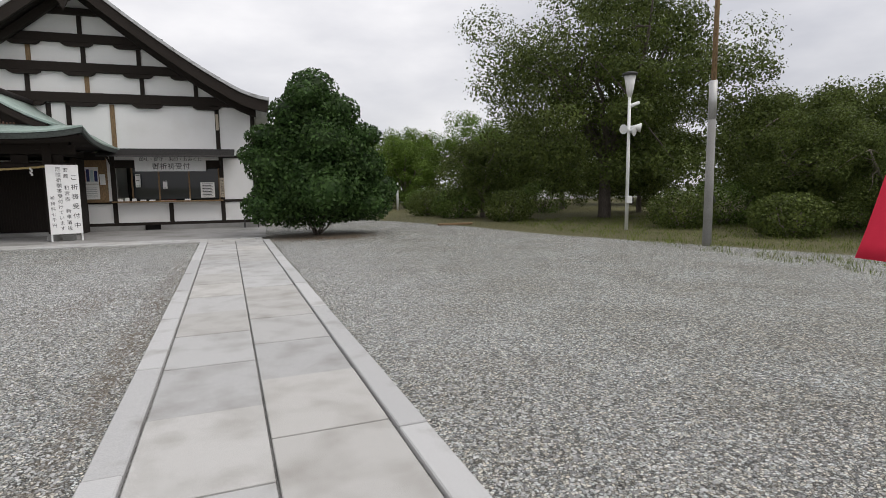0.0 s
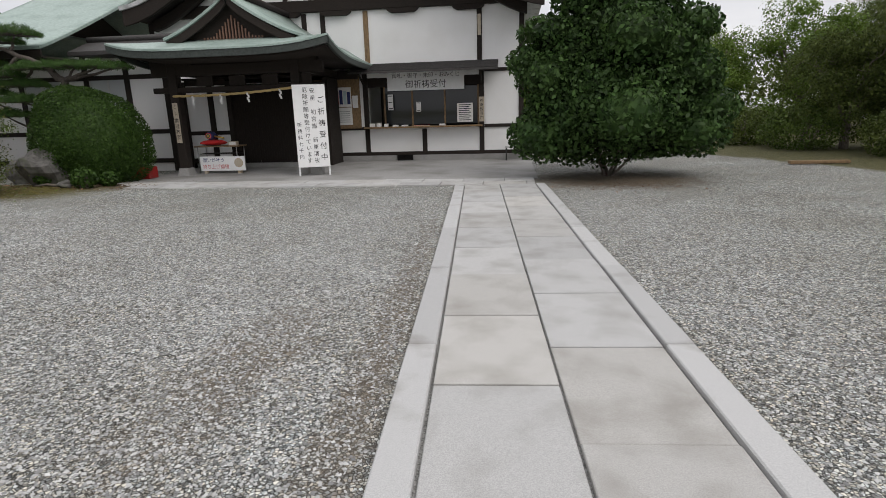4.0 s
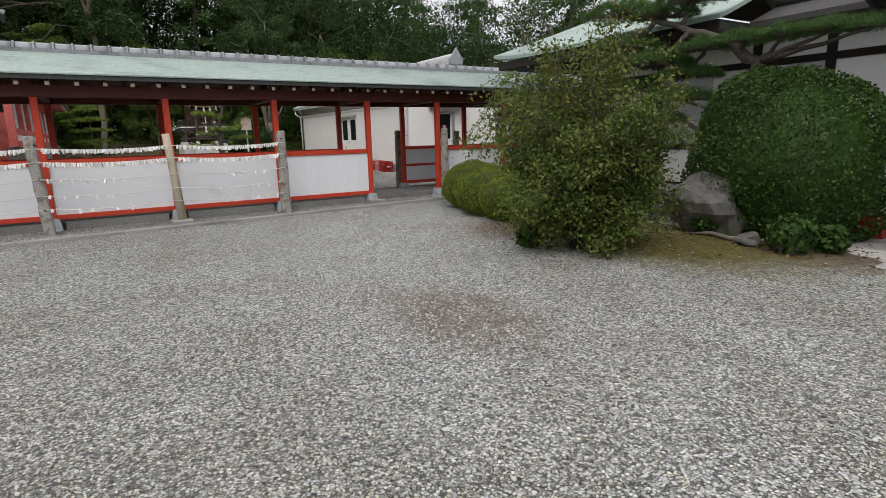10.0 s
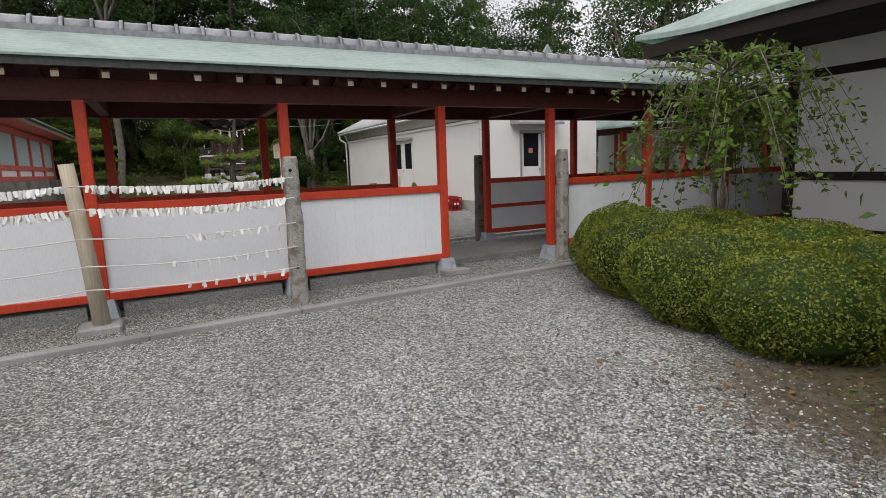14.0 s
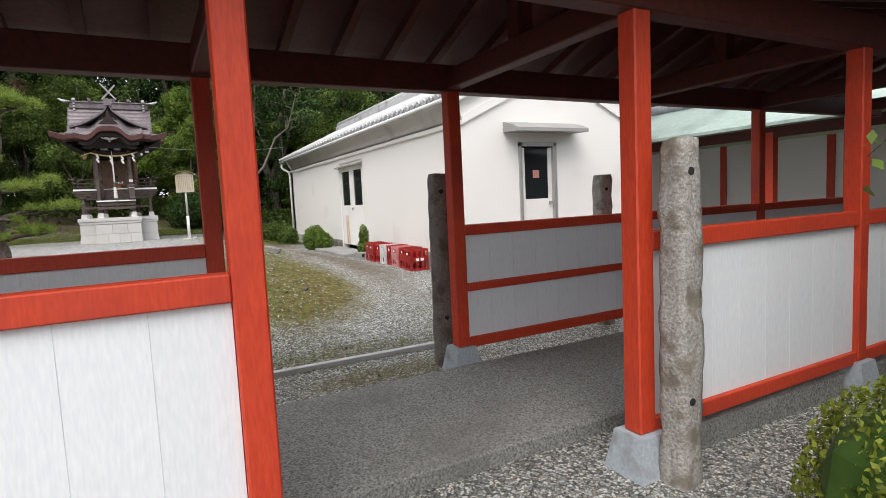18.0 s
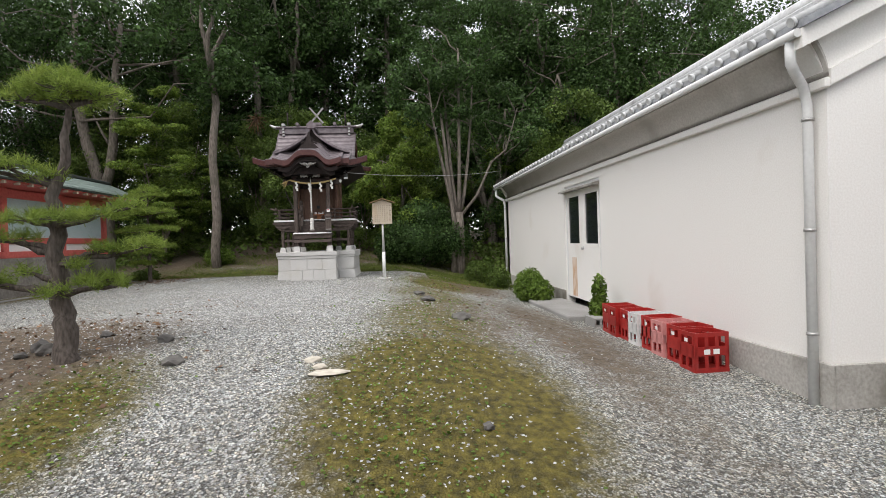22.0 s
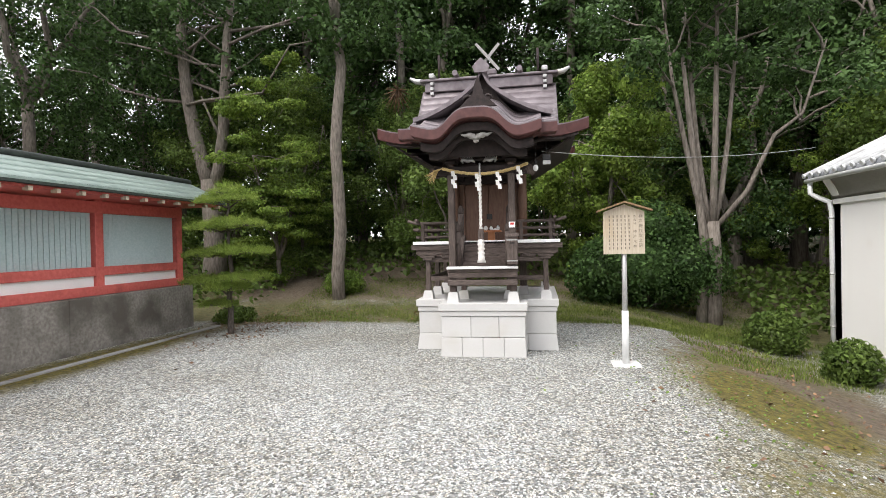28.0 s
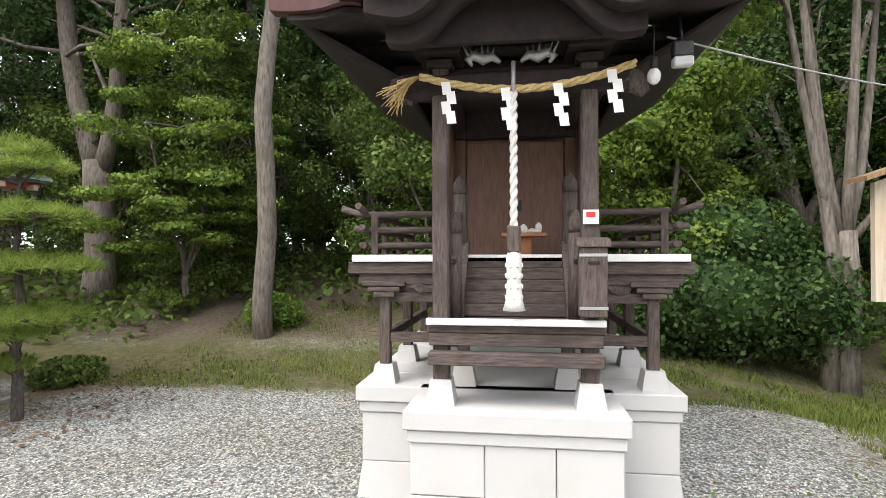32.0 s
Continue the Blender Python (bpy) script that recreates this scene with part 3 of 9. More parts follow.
def masks(x, y):
    px, py = unskew(x, y)
    moss = np.maximum.reduce([1.25 * ell(x, y, -10.7, 16.3, 3.0, 1.65), 1.5 * ell(x, y, -23.9, 16.65, 2.1, 1.25), 0.95 * ell(x, y, -26.3, 16.65, 3.0, 0.95), 0.88 * ell(x, y, -29.5, 16.9, 3.0, 1.1),
                              1.1 * ell(x, y, -23.9, 13.9, 1.5, 0.75), 1.5 * ell(x, y, -32.3, 17.25, 1.9, 0.75), 0.8 * ell(x, y, -33.0, 17.0, 3.2, 1.0), 1.1 * ell(x, y, -33.0, 9.0, 5.0, 0.7),
                              0.75 * ell(x, y, -21.2, 16.6, 0.5, 2.2), 0.85 * ell(x, y, -20.45, 16.9, 0.42, 1.5)])
    soil = np.maximum.reduce([0.62 * ell(x, y, -9.6, 12.3, 1.6, 1.0), 0.5 * ell(x, y, -1.0, 8.3, 0.7, 2.2), 0.9 * ell(x, y, -9.2, 17.3, 1.8, 1.2), 1.0 * ell(x, y, -25.4, 12.7, 2.3, 1.6), 0.9 * ell(x, y, -12.6, 15.6, 1.2, 1.2),
                              0.85 * ell(px, py, 2.7, 17.4, 2.4, 1.9), 0.55 * ell(px, py, -0.95, 8.0, 0.3, 9.0), 0.7 * ell(x, y, -27.0, 18.4, 5.0, 0.9), 0.62 * ell(x, y, -27.0, 17.2, 4.2, 1.1), 0.62 * ell(x, y, -23.6, 16.1, 1.6, 0.8), 1.0 * ell(x, y, -37.2, 9.2, 1.3, 1.0), 0.95 * ell(x, y, -33.8, 17.9, 3.4, 1.2)])
    grass = np.maximum(smooth(-35.9, -37.3, x), smooth(-0.6, 0.5, px - (12.0 - 0.37 * (py - 6.85)) - 0.9 * smooth(14, 20, py)) * smooth(60, 45, py))
    grass = grass * (1 - 0.75 * smooth(-38.4, -39.6, x))
    soil = np.maximum(soil, 0.95 * smooth(-38.2, -39.6, x))
    grass = np.maximum(grass, 0.5 * smooth(17.4, 18.4, y) * smooth(-32.0, -34.0, x))
    grass = np.maximum(grass, smooth(7.6, 6.6, y) * smooth(-21.5, -23.0, x))
    grass = np.maximum(grass, smooth(26.0, 28.0, y) * smooth(-3.0, -6.0, x))
    return moss, soil, grass


def build_ground():
    fine_x = np.arange(-38, 4, 0.16)
    xs = np.concatenate([[-900, -500, -250, -150, -110, -90], np.arange(-80, -38, 1.5), fine_x, np.arange(4, 20, 0.5), np.arange(20, 60, 2.5), [65, 80, 100, 150, 250, 500, 900]])
    ys = np.concatenate([[-900, -500, -250, -120, -80], np.arange(-60, 3, 2.5), np.arange(3, 20, 0.16), np.arange(20, 60, 1.5), [62, 70, 90, 130, 200, 300, 500, 900]])
    gx, gy = np.meshgrid(xs, ys, indexing="ij")
    gz = ground_z(gx, gy)
    moss, soil, grass = masks(gx, gy)
    v = np.stack([gx, gy, gz], -1).reshape(-1, 3)
    nx, ny = gx.shape
    i = np.arange(nx * ny).reshape(nx, ny)
    f = np.stack([i[:-1, :-1], i[1:, :-1], i[1:, 1:], i[:-1, 1:]], -1).reshape(-1, 4)
    me = from_arrays("ground", v, f, gravel_mat)
    me.polygons.foreach_set("use_smooth", [True] * len(me.polygons))
    for key, values in (("moss", moss), ("soil", soil), ("grass", grass)):
        at = me.attributes.new(key, "FLOAT", "POINT")
        at.data.foreach_set("value", values.ravel().astype(np.float32))
    return tagged(new("ground", me), "grey crushed-stone gravel yard with moss, bare soil and grass verges", "ground", kind="structure")


build_ground()

# ---- office building with its gable to the court ----
FRONT = 23.0
GX, HALF, EAVE_Z, APEX_Z = -4.7, 6.35, 4.75, 8.95


def rake(x):
    """The height of the big roof over the wall at x: steep at the ridge, flattening to the eaves."""
    u = min(1.0, abs(x - GX) / HALF)
    return EAVE_Z + (APEX_Z - EAVE_Z) * (1 - u) ** 1.28 + 0.12 * max(0.0, u - 0.85) / 0.15


def build_office():
    b = thing("office_building", (GX, FRONT, 0), "white-plastered shrine office with dark timber frame and a broad curved gable", "building")

    def L(bm):
        bmesh.ops.translate(bm, vec=(-GX, -FRONT, 0), verts=bm.verts)
        return bm
    # plaster wall in bays round the counter opening
    W0, W1 = FRONT, FRONT + 0.16
    for x0, x1, z0, z1 in ((-10.9, -8.2, 0.0, 4.7), (-8.2, -5.8, 2.6, 4.7), (-5.8, -3.85, 0.25, 4.7), (-3.85, -0.25, 0.3, 1.06), (-3.85, -0.25, 2.62, 4.7), (-0.25, 1.02, 0.25, 4.7)):
        bm = bmesh.new()
        box(bm, x0, x1, W0, W1, z0, z1)
        part("wall_bay", L(bm), plaster, b, "white plaster wall bay")
    bm = bmesh.new()
    pts = [(GX - 6.0, 4.7), (GX + 5.75, 4.7)] + [(GX + 5.75 - 11.75 * i / 24, rake(GX + 5.75 - 11.75 * i / 24) - 0.5) for i in range(25)]
    prism(bm, [p for i, p in enumerate(pts) if i < 2 or p[1] > 4.72], W0 + 0.005, W1)
    part("gable_wall", L(bm), plaster, b, "white plaster gable")
    bm = bmesh.new()
    box(bm, 0.88, 1.04, FRONT + 0.16, FRONT + 11, 0.0, 4.7)
    part("side_wall", L(bm), plaster, b)
    bm = bmesh.new()
    box(bm, -10.9, -10.74, FRONT + 0.16, FRONT + 11, 0.0, 4.7)
    part("side_wall", L(bm), plaster, b)
    bm = bmesh.new()
    box(bm, -10.9, 1.04, FRONT + 11, FRONT + 11.16, 0.0, 4.7)
    part("back_wall", L(bm), plaster, b)
    for x0, x1 in ((-10.9, -8.2), (-5.8, -3.0), (-2.45, 1.1)):
        bm = bmesh.new()
        box(bm, x0, x1, FRONT - 0.04, FRONT + 0.1, -0.05, 0.2)
        part("foundation", L(bm), concrete, b, "grey concrete foundation strip")
    # black block paints the shade in the foundation gap
    bm = bmesh.new()
    box(bm, -3.0, -2.45, FRONT + 0.12, FRONT + 0.2, 0.0, 0.2)
    part("vent_opening", L(bm), unlit_black, b)
    # timber frame
    for x, z0, z1, m in ((-5.75, 0.2, 4.6, timber), (-5.15, 3.0, 4.6, timber), (-3.92, 0.2, 2.95, timber), (-3.78, 2.95, 4.6, timber_worn), (-2.05, 0.28, 1.02, timber),
                         (-0.22, 0.2, 3.0, timber), (-0.27, 3.0, 4.6, timber), (1.0, 0.2, 4.6, timber), (-8.3, 0.2, 4.6, timber), (-10.9, 0.0, 4.6, timber)):
        bm = bmesh.new()
        box(bm, x - 0.075, x + 0.075, FRONT - 0.04, FRONT + 0.05, z0, z1, 0.006)
        part("post", L(bm), m, b, "dark timber post" if m is timber else "sun-bleached timber post")
    bm = bmesh.new()
    box(bm, -0.32, -0.22, FRONT - 0.06, FRONT - 0.041, 3.75, 4.35, 0.0)
    part("post_plaque", L(bm), board_wood, b, "pale worn plaque nailed to the post")
    for z0, z1, x0, x1 in ((0.2, 0.31, -5.8, 1.08), (1.02, 1.12, -5.8, -3.95), (1.02, 1.12, -0.14, 1.0), (2.7, 2.8, -0.14, 1.0)):
        bm = bmesh.new()
        box(bm, x0, x1, FRONT - 0.045, FRONT + 0.05, z0, z1, 0.006)
        part("rail", L(bm), timber_x, b)
    for z0, z1, s in ((4.62, 4.97, 5.85), (5.68, 6.0, 4.1), (6.68, 6.98, 2.75), (7.62, 7.85, 1.55)):
        bm = bmesh.new()
        box(bm, GX - s, GX + s, FRONT - 0.14, FRONT + 0.02, z0, z1, 0.02)
        part("gable_beam", L(bm), timber_x, b, "heavy dark gable beam")
    for x, z in ((-6.3, 4.62), (-4.7, 4.62), (-2.6, 4.62), (-0.6, 4.62), (-6.35, 5.68), (-4.7, 5.68), (-2.85, 5.68), (-1.3, 5.68), (-6.3, 6.68), (-4.7, 6.68), (-3.1, 6.68)):
        bm = bmesh.new()
        prism(bm, [(x - 0.5, z), (x - 0.46, z - 0.07), (x - 0.34, z - 0.13), (x + 0.34, z - 0.13), (x + 0.46, z - 0.07), (x + 0.5, z)], FRONT - 0.17, FRONT - 0.02)
        part("bracket", L(bm), timber_x, b)
    for x, z0, z1 in ((-6.3, 4.97, 5.55), (-4.5, 4.97, 5.55), (-2.75, 4.97, 5.55), (-0.95, 4.97, 5.5), (-8.2, 4.97, 5.5), (-6.2, 6.0, 6.55), (-4.55, 6.0, 6.55), (-2.8, 6.0, 6.55), (-4.6, 6.98, 7.62)):
        bm = bmesh.new()
        box(bm, x - 0.07, x + 0.07, FRONT - 0.05, FRONT + 0.003, z0, z1)
        part("stud", L(bm), timber_worn if x in (-4.5, -6.2) else timber, b)
    # roof with bargeboards
    bm = bmesh.new()

    def roof_at(u, v):
        x = GX + (2 * u - 1) * HALF
        return Vector((x, FRONT - 1.25 + 13.0 * v, rake(x)))
    shell(bm, roof_at, 40, 1, 0.12)
    part("roof", L(bm), tile_white, b, "pale tiled roof")
    bm = bmesh.new()
    shell(bm, lambda u, v: Vector((GX + (2 * u - 1) * (HALF - 0.05), FRONT - 1.2 + 0.12 * v, rake(GX + (2 * u - 1) * (HALF - 0.05)) - 0.13)), 40, 1, 0.42)
    part("bargeboard", L(bm), timber_x, b, "dark curved bargeboard")
    bm = bmesh.new()
    shell(bm, lambda u, v: Vector((GX + (2 * u - 1) * (HALF - 0.1), FRONT - 1.08 + 1.1 * v, rake(GX + (2 * u - 1) * (HALF - 0.1)) - 0.3)), 40, 1, 0.05)
    part("soffit", L(bm), timber_x, b)
    bm = bmesh.new()
    shell(bm, lambda u, v: Vector((GX + (2 * u - 1) * (HALF - 0.5), FRONT - 0.45 + 0.25 * v, rake(GX + (2 * u - 1) * (HALF - 0.5)) - 0.42)), 40, 1, 0.3)
    part("inner_bargeboard", L(bm), timber_x, b)
    bm = bmesh.new()
    prism(bm, [(GX - 0.08, 8.45), (GX + 0.08, 8.45), (GX + 0.3, 8.1), (GX + 0.42, 7.85), (GX + 0.15, 7.75), (GX, 7.45), (GX - 0.15, 7.75), (GX - 0.42, 7.85), (GX - 0.3, 8.1)], FRONT - 1.26, FRONT - 1.2)
    part("gable_pendant", L(bm), timber, b, "carved timber gable pendant")
    # awning over the counter
    aw = bmesh.new()
    shell(aw, lambda u, v: Vector((-4.2 + 4.5 * u, FRONT - 0.03 - 0.95 * v, 3.02 - 0.28 * v)), 1, 6, 0.05, smooth=False)
    awn = part("awning", L(aw), dark_roof, b, "dark ribbed metal awning over the counter")
    for k in range(9):
        bm = bmesh.new()
        y = FRONT - 0.08 - 0.1 * k
        box(bm, -4.2, 0.3, y - 0.012, y + 0.012, 3.0 - 0.028 * k, 3.035 - 0.028 * k)
        part("awning_rib", L(bm), dark_roof, awn)
    for x in (-3.92, -0.22):
        bm = bmesh.new()
        tube(bm, [(x, FRONT - 0.04, 2.35), (x, FRONT - 0.8, 2.74)], 0.035, 6)
        part("awning_brace", L(bm), timber, b)
    # counter opening
    bm = bmesh.new()
    box(bm, -3.95, -0.2, FRONT - 0.34, FRONT + 0.1, 1.06, 1.11, 0.008)
    part("counter_sill", L(bm), timber_worn, b, "worn wooden counter board")
    # room back and ceiling coloured black for the shade behind the counter
    bm = bmesh.new()
    box(bm, -3.8, -0.3, FRONT + 1.6, FRONT + 1.65, 0.9, 2.7)
    part("room_back", L(bm), unlit_black, b)
    bm = bmesh.new()
    box(bm, -3.85, -0.25, FRONT + 0.17, FRONT + 1.6, 2.64, 2.68)
    part("room_ceiling", L(bm), unlit_black, b)
    for x0, x1 in ((-3.3, -2.46), (-2.4, -1.42), (-1.36, -0.36)):
        bm = bmesh.new()
        box(bm, x0, x1, FRONT + 0.09, FRONT + 0.096, 1.16, 2.3)
        part("window_pane", L(bm), dark_glass, b, "dark sliding window pane")
    for x in (-3.33, -2.43, -1.39, -0.33):
        bm = bmesh.new()
        box(bm, x - 0.025, x + 0.025, FRONT + 0.06, FRONT + 0.12, 1.11, 2.35)
        part("window_frame", L(bm), timber_worn, b)
    bm = bmesh.new()
    box(bm, -3.85, -0.25, FRONT + 0.05, FRONT + 0.13, 2.33, 2.62)
    part("transom", L(bm), timber_x, b)
    # dark entrance recess
    for k in range(4):
        x0 = -8.1 + k * 0.56
        bm = bmesh.new()
        box(bm, x0, x0 + 0.55, 22.9, 22.94, 0.12, 2.35)
        leaf = part("sliding_door", L(bm), timber, b, "dark lattice sliding door")
        for j in range(6):
            bm = bmesh.new()
            box(bm, x0 + 0.04 + j * 0.09, x0 + 0.055 + j * 0.09, 22.885, 22.9, 0.15, 2.3)
            part("lattice_bar", L(bm), timber, leaf)
    bm = bmesh.new()
    box(bm, -8.2, -5.8, 22.6, 22.98, 0.02, 0.12)
    part("threshold", L(bm), concrete, b)
    return b


build_office()


def paper_sheet(name, x0, x1, z0, z1, y, label, mat_=paper, bars=0):
    ob = thing(name, ((x0 + x1) / 2, y, z0), label, "notice")
    bm = bmesh.new()
    box(bm, x0 - (x0 + x1) / 2, x1 - (x0 + x1) / 2, -0.004, 0.004, 0, z1 - z0)
    part("sheet", bm, mat_, ob)
    for k in range(bars):
        bm = bmesh.new()
        z = (z1 - z0) * (0.9 - 0.8 * k / max(1, bars - 1))
        box(bm, (x0 - x1) * 0.38, (x1 - x0) * (0.38 - 0.1 * (k % 2)), -0.007, -0.0045, z - 0.012, z + 0.012)
        part("text_line", bm, ink, ob)
    return ob


banner = thing("counter_banner", (-1.95, FRONT - 0.12, 2.2), "white banner lettered for blessing requests, over the counter", "sign")
bm = bmesh.new()
box(bm, -1.22, 1.2, -0.006, 0.006, 0.0, 0.62)
part("panel", bm, sign_white, banner)
letters(banner, "御祈祷受付", (0, -0.009, 0.17), 0.26, ink, "south")
letters(banner, "御札・御守・朱印・おみくじ", (0, -0.009, 0.44), 0.165, ink, "south")
paper_sheet("notice_sheet", -1.0, -0.5, 1.2, 1.78, FRONT + 0.05, "white typed notice on the counter window", bars=9)
paper_sheet("notice_sheet", -2.3, -2.15, 1.55, 1.85, FRONT + 0.05, "small white notice on the counter window", bars=2)
paper_sheet("notice_sheet", -3.2, -3.03, 1.62, 2.1, FRONT - 0.02, "tall white price slip by the counter", bars=3)
paper_sheet("notice_sheet", -4.5, -4.2, 1.75, 2.15, FRONT - 0.06, "small notice with a red band on the wall", bars=2)
for x, w, h in ((-3.7, 0.16, 0.1), (-3.48, 0.14, 0.12), (-3.25, 0.13, 0.09), (-2.95, 0.18, 0.045), (-2.65, 0.2, 0.04), (-1.45, 0.2, 0.05), (-2.1, 0.5, 0.02)):
    ob = thing("charm_tray" if h < 0.06 else "charm_box", (x, FRONT - 0.2, 1.11), "small white box of charms on the counter" if h > 0.06 else "shallow tray on the counter", "box", "counter boxes")
    bm = bmesh.new()
    box(bm, -w / 2, w / 2, -0.05, 0.05, 0, h, 0.004)
    part("body", bm, board_wood if w > 0.4 else paper, ob)
    bm = bmesh.new()
    box(bm, -w / 2 + 0.01, w / 2 - 0.01, -0.042, 0.042, h, h + 0.006)
    part("card", bm, (felt_red, board_wood, sign_white)[int(abs(x) * 10) % 3], ob)
ws = thing("wooden_name_board", (-0.22, FRONT - 0.06, 1.2), "narrow brown wooden name board with dark letters", "sign")
bm = bmesh.new()
box(bm, -0.08, 0.08, -0.02, 0.0, 0, 0.75, 0.004)
part("plank", bm, board_wood, ws)
letters(ws, "神道教導門", (0, -0.023, 0.63), 0.12, ink, "south", 0.13)
bn = thing("bench", (0.75, FRONT - 0.4, 0.02), "small grey slatted bench against the wall corner", "bench")
for k in range(4):
    bm = bmesh.new()
    box(bm, -0.25, 0.35, -0.2 + k * 0.1, -0.13 + k * 0.1, 0.38, 0.41, 0.004)
    part("seat_slat", bm, metal_grey, bn)
for sx in (-0.2, 0.3):
    for sy in (-0.17, 0.15):
        bm = bmesh.new()
        box(bm, sx - 0.02, sx + 0.02, sy - 0.02, sy + 0.02, 0, 0.38)
        part("leg", bm, black_metal, bn)


pb = thing("poster_board", (-4.9, 22.9, 0), "brown notice board with posters on the office wall", "notice board")
bm = bmesh.new()
box(bm, -0.85, 0.82, -0.05, 0.02, 1.08, 2.7, 0.01)
part("board", bm, timber_worn, pb, "brown weathered backing board")
bm = bmesh.new()
box(bm, -0.25, 0.55, -0.062, -0.054, 1.2, 1.74)
part("notice_sheet", bm, paper, pb, "white printed notice")
bm = bmesh.new()
for k in range(6):
    box(bm, -0.18, 0.48, -0.066, -0.0625, 1.28 + k * 0.065, 1.30 + k * 0.065)
part("text_lines", bm, metal_grey, pb)
bm = bmesh.new()
box(bm, -0.25, 0.55, -0.062, -0.054, 1.76, 2.36)
po = part("poster", bm, paper, pb, "colourful poster")
for k, m_ in enumerate((ink_red, pink_plastic, pink_red, ink_blue, blind_mat, ink_blue)):
    bm = bmesh.new()
    box(bm, -0.21 + k * 0.125, -0.11 + k * 0.125, -0.066, -0.0625, 1.84, 2.28 - 0.03 * (k % 3))
    part("colour_panel", bm, m_, po)
bm = bmesh.new()
box(bm, 0.58, 0.76, -0.062, -0.054, 1.72, 2.1)
part("small_sheet", bm, paper, pb)

# ---- entrance porch ----
def build_porch():
    PX, PY = -6.45, 19.55
    b = thing("entrance_porch", (PX, PY, 0), "timber entrance porch with a green copper hip-and-gable roof", "porch")
    E0, E1, YF, YB, GC = -2.85, 2.85, -1.35, 3.9, 0.22

    def eave(u, v):
        """The skirt roof: u across, v from the eaves up to the gable."""
        a = abs(2 * u - 1)
        x = E0 + (E1 - E0) * u
        return Vector((x * (1 - 0.36 * v) + GC * v, YF + 0.35 * a ** 4 * (1 - v) + 1.0 * v, 3.16 + 0.25 * a ** 4 * (1 - v) + 0.30 * v ** 1.2))
    bm = bmesh.new()
    shell(bm, eave, 28, 6, 0.05)
    part("front_roof", bm, copper, b, "green copper front slope")
    for s in (-1, 1):
        bm = bmesh.new()
        shell(bm, lambda u, v: Vector((s * (2.85 - 1.02 * v) + GC * v, YF + 0.35 * (1 - v) * (1 - u) + 1.0 * v * (1 - u) + (YB - YF) * u, 3.02 + (0.39 - 0.09 * v) * (1 - u) ** 5 * (1 - v) + 0.44 * v ** 1.2)), 18, 6, 0.05)
        part("side_roof", bm, copper, b, "green copper side slope")
        bm = bmesh.new()
        shell(bm, lambda u, v: Vector((s * 2.85, YF + 0.35 + (YB - YF - 0.35) * u, 2.97 + 0.39 * (1 - u) ** 5)) + Vector((-s * 0.08 * v, 0, 0)), 18, 1, 0.14)
        part("side_eaves_board", bm, copper_edge, b)
        bm = bmesh.new()
        shell(bm, lambda u, v: Vector((GC + s * (0.02 + 1.72 * v), YF + 0.72 + (YB - YF - 0.72) * u, 4.50 - 1.05 * v ** 0.80 + 0.06 * v ** 6)), 2, 12, 0.07)
        part("gable_roof", bm, copper, b, "green copper gable slope")
        bm = bmesh.new()
        shell(bm, lambda u, v: Vector((GC + s * (0.02 + 1.66 * v), YF + 0.75 + 0.07 * u, 4.42 - 1.05 * v ** 0.80 + 0.06 * v ** 6)), 1, 12, 0.2)
        part("bargeboard", bm, timber_x, b)
    bm = bmesh.new()
    shell(bm, lambda u, v: eave(u, 0) + Vector((0, 0.02 + 0.06 * v, -0.05)), 28, 1, 0.16)
    part("eaves_board", bm, copper_edge, b, "dark green eaves edge")
    bm = bmesh.new()
    shell(bm, lambda u, v: Vector((E0 + 0.1 + 5.5 * u, YF + 0.12 + 0.35 * abs(2 * u - 1) ** 4 * (1 - v) + 4.7 * v, 2.97 + 0.2 * abs(2 * u - 1) ** 4 * (1 - v))), 20, 1, 0.05)
    part("soffit", bm, timber_x, b)
    bm = bmesh.new()
    prism(bm, [(GC - 1.5, 3.4), (GC + 1.5, 3.4), (GC + 0.8, 3.82), (GC, 4.36), (GC - 0.8, 3.82)], YF + 1.0, YF + 1.05)
    part("gable_board", bm, timber_x, b)
    for k in range(-9, 10):
        bm = bmesh.new()
        h = 4.2 - abs(k) * 0.08
        box(bm, GC + k * 0.085 - 0.018, GC + k * 0.085 + 0.018, YF + 0.95, YF + 0.99, 3.42, max(3.5, h - 0.2))
        part("gable_slat", bm, shrine_door, b)
    bm = bmesh.new()
    tube(bm, [(GC, YF + 0.7, 4.58), (GC, YF + 1.6, 4.58), (GC, YB, 4.58)], [0.11, 0.1, 0.1], 8)
    part("ridge", bm, shrine_dark, b)
    bm = bmesh.new()
    prism(bm, [(GC - 0.26, 4.46), (GC + 0.26, 4.46), (GC + 0.22, 4.62), (GC + 0.13, 4.72), (GC + 0.12, 4.8), (GC, 4.95), (GC - 0.12, 4.8), (GC - 0.13, 4.72), (GC - 0.22, 4.62)], YF + 0.62, YF + 0.76)
    orn = part("ridge_ornament", bm, shrine_dark, b, "dark ridge-end ornament")
    bm = bmesh.new()
    bmesh.ops.create_cone(bm, segments=16, radius1=0.075, radius2=0.075, depth=0.03, cap_ends=True, matrix=pose(GC, YF + 0.6, 4.66, 90))
    part("crest", bm, gold, orn, "gilt round crest")
    for x in (-1.76, 1.62):
        bm = bmesh.new()
        box(bm, x - 0.12, x + 0.12, -0.12, 0.12, 0.22, 3.05, 0.012)
        part("porch_post", bm, timber, b, "dark square porch post")
        bm = bmesh.new()
        taper(bm, x, 0, 0.0, 0.22, 0.36, 0.36, 0.27, 0.27)
